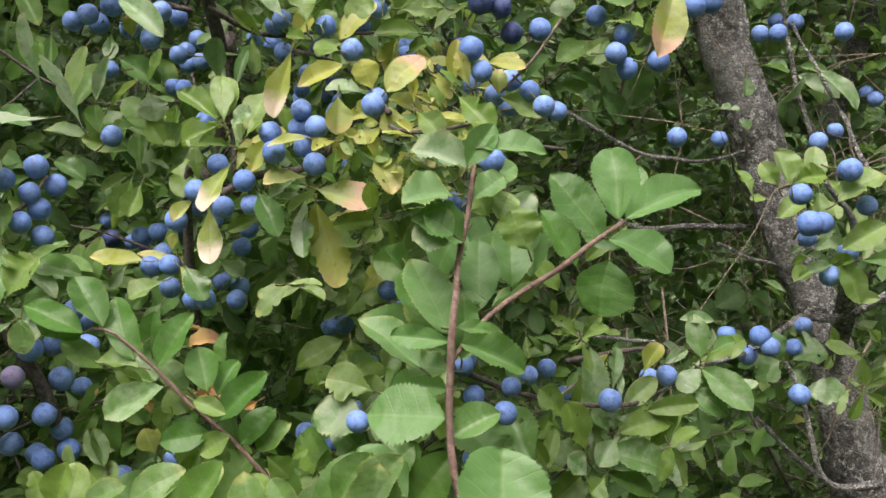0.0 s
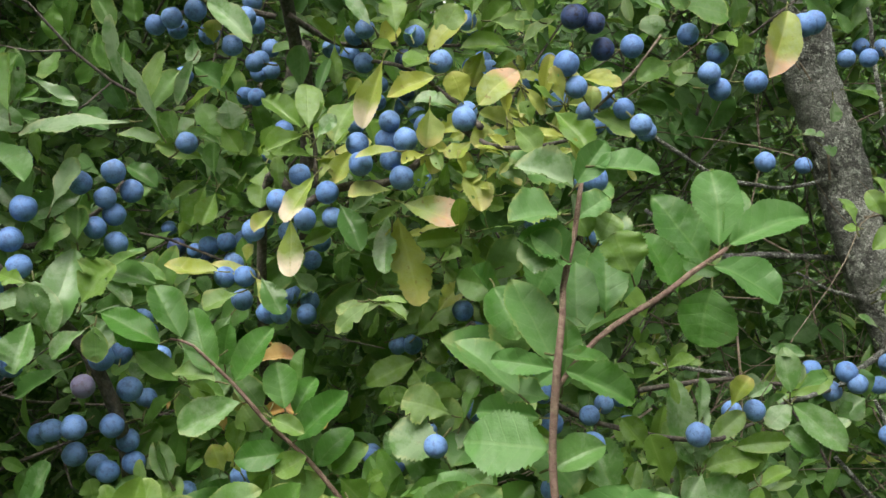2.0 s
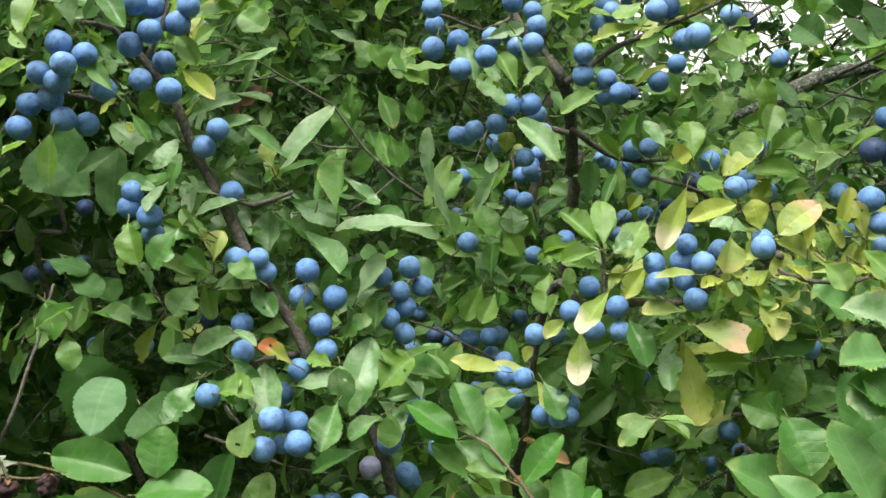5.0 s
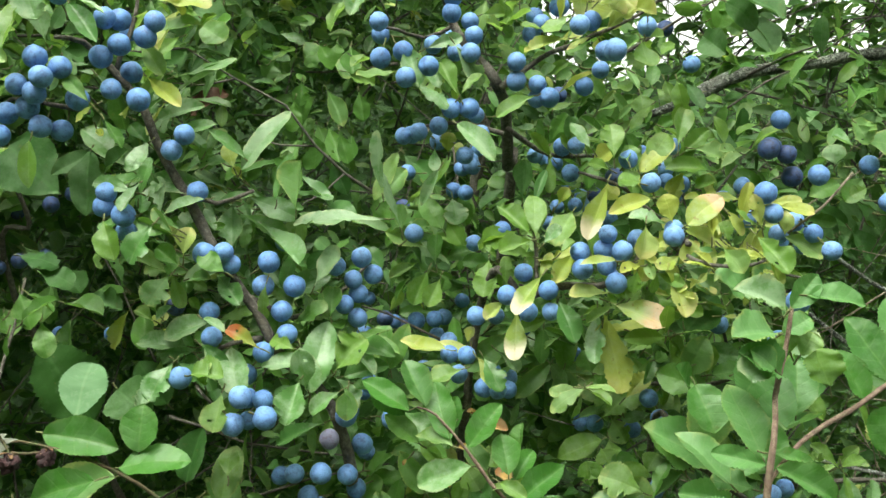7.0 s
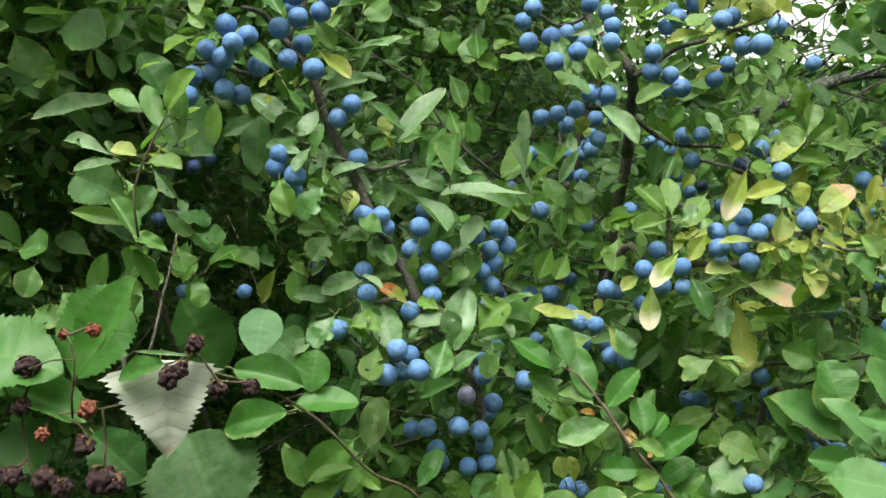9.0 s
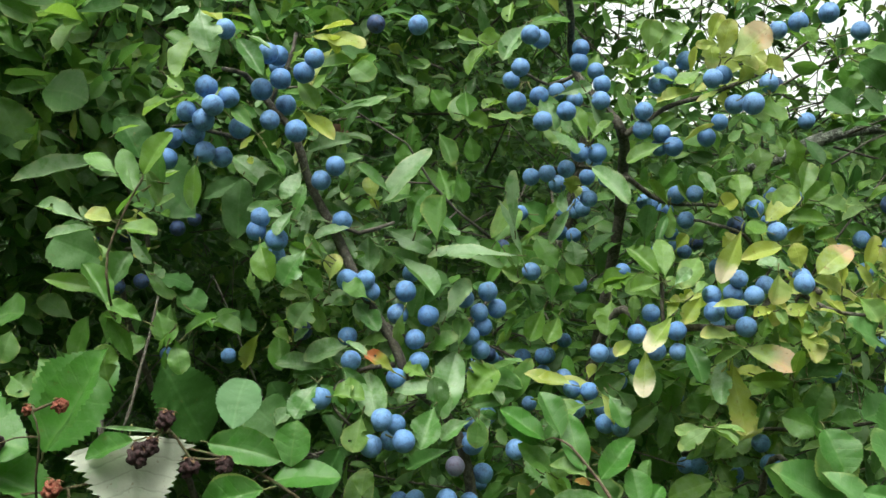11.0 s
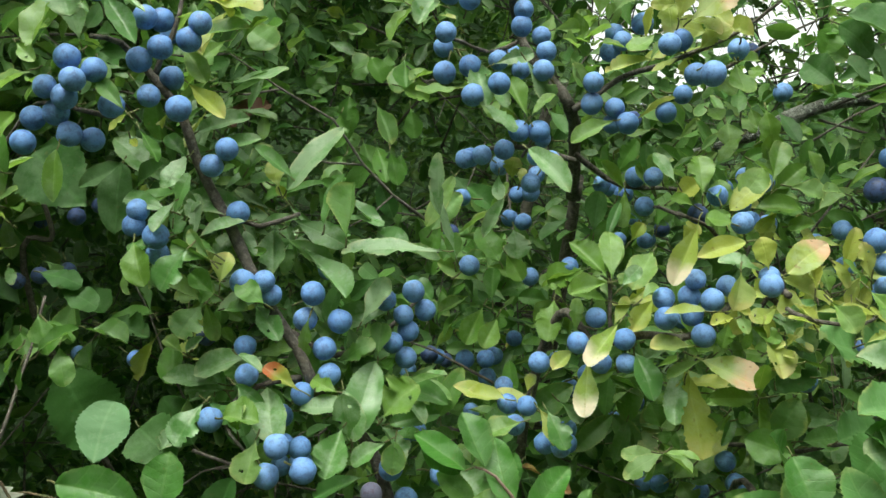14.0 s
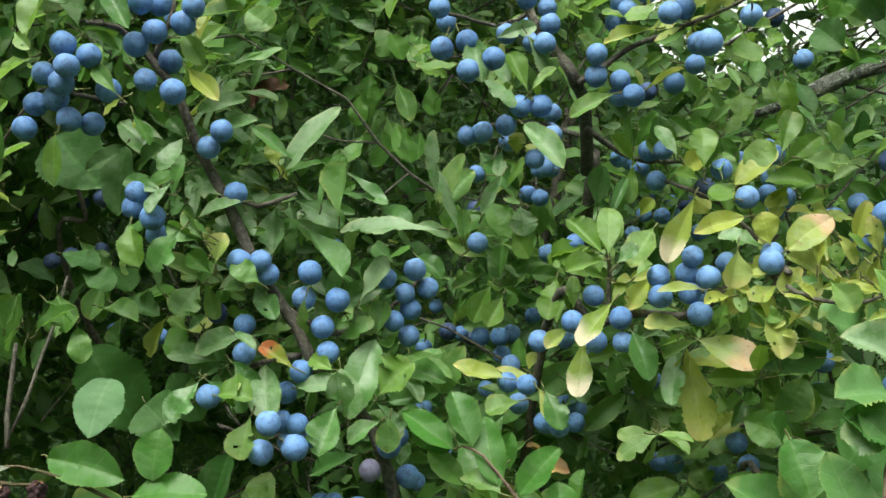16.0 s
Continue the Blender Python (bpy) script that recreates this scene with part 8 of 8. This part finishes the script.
leaves(bramble, "bramble", "oval", [
    (-0.4215, 0.3, 1.2151, -0.3774, 0.2961, 1.209, 0.0228, -11),
    (-0.3411, 0.295, 1.2386, -0.3605, 0.292, 1.2281, 0.0126, 2),
    (-0.3239, 0.338, 1.2379, -0.2865, 0.3358, 1.2373, 0.0186, 13),
    (-0.2897, 0.368, 1.2299, -0.291, 0.3687, 1.2532, 0.0198, 1),
    (-0.2973, 0.365, 1.2216, -0.2641, 0.366, 1.2322, 0.0191, -11),
    (-0.2867, 0.322, 1.2236, -0.3178, 0.3213, 1.2107, 0.0173, -13)])
leaves(bramble, "dead", "spade", [
    (-0.3478, 0.303, 1.2392, -0.3355, 0.2998, 1.1951, 0.0547, -4)])
leaves(bramble, "silver", "oval", [
    (-0.3296, 0.295, 1.2445, -0.3571, 0.2951, 1.2421, 0.0024, -2)])
leaves(far, "dark", "serrate", [
    (-0.4123, 0.55, 1.211, -0.4412, 0.5229, 1.2627, 0.0464, 12)])
leaves(bramble, "matt", "round", [
    (-0.3219, 0.362, 1.2439, -0.3255, 0.3757, 1.2708, 0.0245, 8)])
leaves(far, "fresh", "oval", [
    (-0.5941, 0.47, 1.4558, -0.6124, 0.4644, 1.424, 0.0211, -3)])
leaves(left, "yellow", "round", [
    (-0.3939, 0.33, 1.3393, -0.4079, 0.3289, 1.3412, 0.0102, -2)])
leaves(left, "fresh", "round", [
    (-0.387, 0.33, 1.3357, -0.3671, 0.3262, 1.3371, 0.0125, -8)])
leaves(left, "fresh", "oval", [
    (-0.3858, 0.365, 1.4527, -0.3882, 0.3562, 1.4251, 0.0166, 18),
    (-0.3815, 0.33, 1.365, -0.3731, 0.3325, 1.3895, 0.0125, 10)])
leaves(left, "green", "crinkled", [
    (-0.3856, 0.33, 1.2949, -0.4041, 0.3307, 1.317, 0.0125, 24),
    (-0.3667, 0.33, 1.2919, -0.3857, 0.3273, 1.2994, 0.0085, -1)])
leaves(low, "green", "round", [
    (-0.2698, 0.4, 1.2037, -0.2904, 0.3962, 1.1799, 0.0225, -12)])
leaves(low, "silver", "round", [
    (-0.2352, 0.44, 1.1778, -0.2229, 0.4373, 1.2019, 0.015, -9)])
leaves(far, "brown", "crinkled", [
    (-0.38, 0.57, 1.4418, -0.3566, 0.5677, 1.4634, 0.022, -2)])
leaves(low, "tan", "crinkled", [
    (-0.1316, 0.47, 1.2499, -0.116, 0.4676, 1.2548, 0.0106, -6)])
leaves(low, "tan", "plain", [
    (-0.1061, 0.47, 1.2214, -0.1195, 0.4676, 1.2283, 0.0092, 9),
    (-0.1416, 0.44, 1.2193, -0.1426, 0.4382, 1.2279, 0.0052, -3)])

thicken(left, 330, 31)
thicken(gold, 300, 52)
thicken(high, 330, 33)
thicken(low, 260, 34)
thicken(tree, 110, 35)
thicken(shoot, 10, 36, (0.01, 0.03))
thicken(sprig, 24, 37, (0.01, 0.04))
blackberries(bramble, [(-0.4037, 0.2849, 1.2271, 0.0064), (-0.3283, 0.2958, 1.2502, 0.0053), (-0.3376, 0.2955, 1.2331, 0.0064), (-0.3148, 0.2994, 1.231, 0.0053), (-0.2995, 0.3017, 1.2349, 0.0048), (-0.4041, 0.2862, 1.2083, 0.0053), (-0.3716, 0.2925, 1.1949, 0.0058), (-0.3615, 0.2952, 1.1805, 0.0079), (-0.3874, 0.2912, 1.1763, 0.0069), (-0.4031, 0.2887, 1.1751, 0.0064), (-0.3549, 0.2964, 1.1803, 0.0058), (-0.3791, 0.2928, 1.1737, 0.0058), (-0.333, 0.2959, 1.2374, 0.0048)], DRUPE)
blackberries(bramble, [(-0.3758, 0.288, 1.249, 0.004), (-0.3729, 0.2911, 1.2121, 0.0053), (-0.3918, 0.289, 1.197, 0.0042), (-0.3892, 0.286, 1.245, 0.0032)], RED_DRUPE)


# ---- the depth of the hedge ----
bm = bmesh.new()
bmesh.ops.create_grid(bm, x_segments=60, y_segments=60, size=1.0)
for v in bm.verts:
    v.co = Vector((math.copysign(abs(v.co.x) ** 3, v.co.x) * 400, math.copysign(abs(v.co.y) ** 3, v.co.y) * 400, 0))
    v.co.z = 0.03 * noise.noise(v.co * 0.9) - 0.02
tagged(new("ground", mesh_of("ground", bm, SOIL)), "dark leafy soil under the hedge", "ground", kind="structure")


# behind the viewer: an unseen tall hedge, added to block light from the low sky
bm = bmesh.new()
rows = []
for i in range(73):
    a = radians(-200 + 220 * i / 72)
    ring = []
    for j in range(15):
        h = j / 14
        p = Vector((5.0 * math.cos(a), 0.8 + 5.6 * math.sin(a), 4.2 * h + (0.5 * noise.noise(Vector((i * 0.3, 0, 0))) if j > 9 else 0)))
        ring.append(bm.verts.new(p + noise.noise_vector(p * 1.3) * 0.35 * (j > 0)))
    rows.append(ring)
for r0, r1 in zip(rows, rows[1:]):
    for j in range(14):
        bm.faces.new((r0[j], r1[j], r1[j + 1], r0[j + 1]))
# dark sheet added behind the foliage: closes sky gaps and reads as deep shade
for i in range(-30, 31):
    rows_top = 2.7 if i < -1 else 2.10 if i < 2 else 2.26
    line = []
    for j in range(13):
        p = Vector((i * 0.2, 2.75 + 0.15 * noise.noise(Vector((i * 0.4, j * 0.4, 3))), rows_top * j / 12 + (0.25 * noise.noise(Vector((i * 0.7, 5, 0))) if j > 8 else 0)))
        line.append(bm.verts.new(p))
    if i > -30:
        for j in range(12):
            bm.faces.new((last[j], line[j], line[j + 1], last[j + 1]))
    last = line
# very dark green, with the shade already in the colour
HEDGE = bark_material("dark_screen_green", (0.012, 0.036, 0.008), (0.03, 0.085, 0.016), (0.05, 0.12, 0.022), 40, 0.5)
tagged(new("hedge_across_the_lane", mesh_of("hedge_across_the_lane", bm, HEDGE)), "tall hedge added unseen behind the viewer to block low sky, with a dark backing sheet", "hedge", kind="structure")


def hedge_front(x, z):
    """How far back the dense inner growth begins, from the outer leaves and fruit nearby."""
    total, weight = 0.62 * 0.05, 0.05
    for p in placed:
        d2 = (p.x - x) ** 2 + (p.z - z) ** 2
        if d2 < 0.03:
            w = 1 / (d2 + 0.0004) * 0.001
            total += w * p.y
            weight += w
    # hollows: under the arching branch on one side, and round the trunk on the other
    hollow = 0.45 * math.exp(-((x + 0.53) / 0.20) ** 4 - ((z - 1.21) / 0.19) ** 4)
    hollow += 0.26 * math.exp(-((x - 0.20) / 0.14) ** 4 - ((z - 1.30) / 0.13) ** 4)
    hollow += 0.30 * math.exp(-((x + 0.33) / 0.09) ** 4 - ((z - 1.10) / 0.10) ** 4)
    hollow += 0.32 * math.exp(-((x + 0.26) / 0.09) ** 4 - ((z - 1.45) / 0.10) ** 4)
    return total / weight + hollow


deep = random.Random(23)
LOW = [leaf_sheet(deep, 7, 2, "obovate", 0.03, deep.uniform(0.05, 0.3), deep.uniform(-0.05, 0.3), 0.02) for _ in range(8)]
TINY = [leaf_sheet(deep, 4, 2, "obovate", 0.0, deep.uniform(0.05, 0.3), deep.uniform(-0.05, 0.3), 0.0) for _ in range(6)]
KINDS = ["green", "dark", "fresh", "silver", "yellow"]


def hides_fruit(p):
    """Whether a leaf would hide a sloe as seen from about the camera's place."""
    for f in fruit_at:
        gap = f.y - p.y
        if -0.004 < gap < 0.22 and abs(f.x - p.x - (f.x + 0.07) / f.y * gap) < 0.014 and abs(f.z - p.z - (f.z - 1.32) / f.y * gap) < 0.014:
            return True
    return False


def inner_growth(name, label, count, xs, ys, zs, weights, size, blades, keep=lambda x, y, z: True, clear_view=False, twiggy=0.15):
    """Leaf rosettes along short twigs, as one sheet of foliage, and the twigs."""
    sheets = []
    bm = bmesh.new()
    made = 0
    while made < count:
        x, z, back = deep.uniform(*xs), deep.uniform(*zs), deep.uniform(*ys)
        y = hedge_front(x, z) + back
        made += 1
        if not keep(x, y, z):
            continue
        at = Vector((x, y, z))
        grow = Vector((deep.uniform(-1, 1), deep.uniform(-1.0, 0.3), deep.uniform(-0.5, 1.0))).normalized()
        long = deep.uniform(0.02, 0.06)
        if deep.random() < twiggy:
            add_tube(bm, [at - grow * long * 1.6, at - grow * long * 0.5 + Vector((0, 0.004, 0.004)), at + grow * long], [0.0012, 0.0009, 0.0005], 4)
        for _ in range(deep.randint(5, 8)):
            base = at + grow * deep.uniform(-long, long)
            way = (grow * 0.5 + Vector((deep.gauss(0, 1), deep.gauss(-0.3, 0.8), deep.gauss(-0.1, 0.8)))).normalized()
            length = size * deep.uniform(0.6, 1.25)
            k = deep.choices(range(5), weights)[0]
            m = leaf_frame(base, base + way * length, length * deep.uniform(0.34, 0.48), deep.gauss(0, 34))
            # leaves that cover fruit in the camera's view are mostly left out
            if clear_view and hides_fruit(base + way * length * 0.5) and deep.random() > 0.15:
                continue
            sheets.append((deep.choice(blades), m, k))
    crown = tagged(new(name), label, "foliage", kind="stuff")
    me = sheet_mesh("foliage", sheets, [LEAF[k] for k in KINDS])
    ob = new("foliage", me)
    ob.parent = crown
    ob = new("twigs", mesh_of("twigs", bm, TWIG))
    ob.parent = crown


def crown_keep(x, y, z):
    """Thins the hedge to fit the camera's view: towards its top on one side, where the sky shows through, and at a
    hollow.
    """
    if x < -0.08 - 0.62 * y and 1.0 < z < 1.42 and deep.random() < (0.88 if y < 0.95 else 0.3):
        return False
    # a gap before the grey limb, cut along the camera's sight lines to it
    if 0.4 < y < 0.69 and x > -0.16 and abs(z - 1.33 - (1.509 + 0.358 * x - 1.33) * y / 0.676) < 0.02 and deep.random() < 0.8:
        return False
    over = (z - 1.36 - 0.295 * y) + 0.07 * max(-0.5, min(0.35, x - 0.05))
    if -0.25 < x < 0.08:
        over += 0.012
    elif x > 0.12:
        over -= 0.09
    if x < -0.35:
        over -= 0.3
    return over < 0 or deep.random() > 0.42 + 1.6 * over


def dry_twigs(name, label, count, xs, ys, zs, bark, thick):
    """Fine bare twigs, crossing one another, some forked."""
    top = tagged(new(name), label, "twigs", kind="stuff")
    bm = bmesh.new()
    for _ in range(count):
        x, z = deep.uniform(*xs), deep.uniform(*zs)
        p = Vector((x, deep.uniform(*ys), z))
        way = Vector((deep.gauss(0, 1), deep.gauss(0, 0.4), deep.gauss(0.25, 0.8))).normalized()
        pts, radii = [], []
        r = thick * deep.uniform(0.5, 1.5)
        for k in range(deep.randint(4, 7)):
            pts.append(p.copy())
            radii.append(r * (1 - 0.12 * k))
            if k and deep.random() < 0.5:
                side = (way + Vector((deep.gauss(0, 0.8), deep.gauss(0, 0.5), deep.gauss(0, 0.8)))).normalized()
                add_tube(bm, [p, p + side * 0.025, p + side * 0.05 + Vector((0, 0, 0.006))], [r * 0.6, r * 0.5, r * 0.3], 4)
            way = (way + Vector((deep.gauss(0, 0.16), deep.gauss(0, 0.12), deep.gauss(0, 0.16)))).normalized()
            p = p + way * deep.uniform(0.025, 0.05)
        add_tube(bm, pts, radii, 5)
    ob = new("twigs", mesh_of("twigs", bm, bark))
    ob.parent = top


# the large share of dark leaves puts the inner shade into colour
inner_growth("inner_hedge", "dense green leaves inside the blackthorn hedge, many coloured dark for shade", 4000, (-0.85, 0.62), (0.02, 0.26), (0.92, 1.70), (6, 5.5, 0.7, 1.0, 0.1), 0.0225, LOW, crown_keep, True)
inner_growth("deep_hedge", "green leaves deep in the blackthorn hedge, many coloured dark for shade", 5600, (-1.1, 0.9), (0.22, 0.70), (0.70, 1.95), (5, 5.5, 0.8, 0.5, 0.05), 0.019, TINY, crown_keep)
inner_growth("far_hedge", "green leaves at the back of the blackthorn hedge, many coloured dark for shade", 8200, (-1.9, 1.7), (0.65, 1.5), (0.1, 2.5), (4, 6, 2.0, 0.5, 0.2), 0.023, TINY, crown_keep)
for side in (-1, 1):
    inner_growth("hedge_run", "dense green hedge running on along the lane", 1500, tuple(sorted((side * 1.3, side * 5.0))), (0.1, 1.3), (0.02, 2.4), (4, 6, 1.5, 1, 0.1), 0.07, TINY)
# leaf mass added overhead, mostly out of view, to keep sky light off the interior
inner_growth("shading_crown", "green leaves added overhead, mostly out of view, to shade the hedge", 4600, (-2.2, -0.3), (-0.05, 1.7), (1.80, 2.6), (4, 6, 1.5, 1, 0.1), 0.06, TINY)
inner_growth("shading_crown", "green leaves added overhead, mostly out of view, to shade the hedge", 1100, (-0.3, 0.8), (-0.05, 0.25), (1.76, 2.3), (4, 6, 1.5, 1, 0.1), 0.05, TINY)
inner_growth("hedge_side", "overhanging green leaves at the side of the hedge", 700, (-1.15, -0.52), (-0.12, 0.2), (1.44, 1.9), (6, 2, 2.5, 1, 0.2), 0.034, LOW)
# mostly dark green here, so the hollow's shade sits in the leaf colour
inner_growth("hedge_side", "green leaves beside a hollow in the hedge, many coloured dark for shade", 2200, (-1.05, -0.60), (-0.7, 0.2), (1.08, 1.55), (4, 6, 0.8, 0.6, 0.1), 0.027, LOW, lambda x, y, z: 0.52 + 0.1 * (x + 0.6) < y < 0.86)
inner_growth("hedge_side", "light green leaves beside the laden branch", 320, (-0.82, -0.55), (-0.26, -0.08), (1.35, 1.58), (6, 2, 2.5, 1, 0.2), 0.03, LOW, lambda x, y, z: y > 0.46)
dry_twigs("dead_twigs", "bare brown twigs tangled inside the hedge", 130, (-0.7, 0.5), (0.58, 0.95), (0.95, 1.7), TWIG, 0.0011)
dry_twigs("dead_twigs", "fine bare twigs high in the hedge", 150, (-0.2, 0.5), (0.72, 1.15), (1.38, 1.75), TWIG, 0.0008)
dry_twigs("dry_twigs", "dry grey-brown twigs and stalks round the trunk", 110, (0.02, 0.42), (0.62, 0.90), (1.1, 1.45), STRAW, 0.0007)
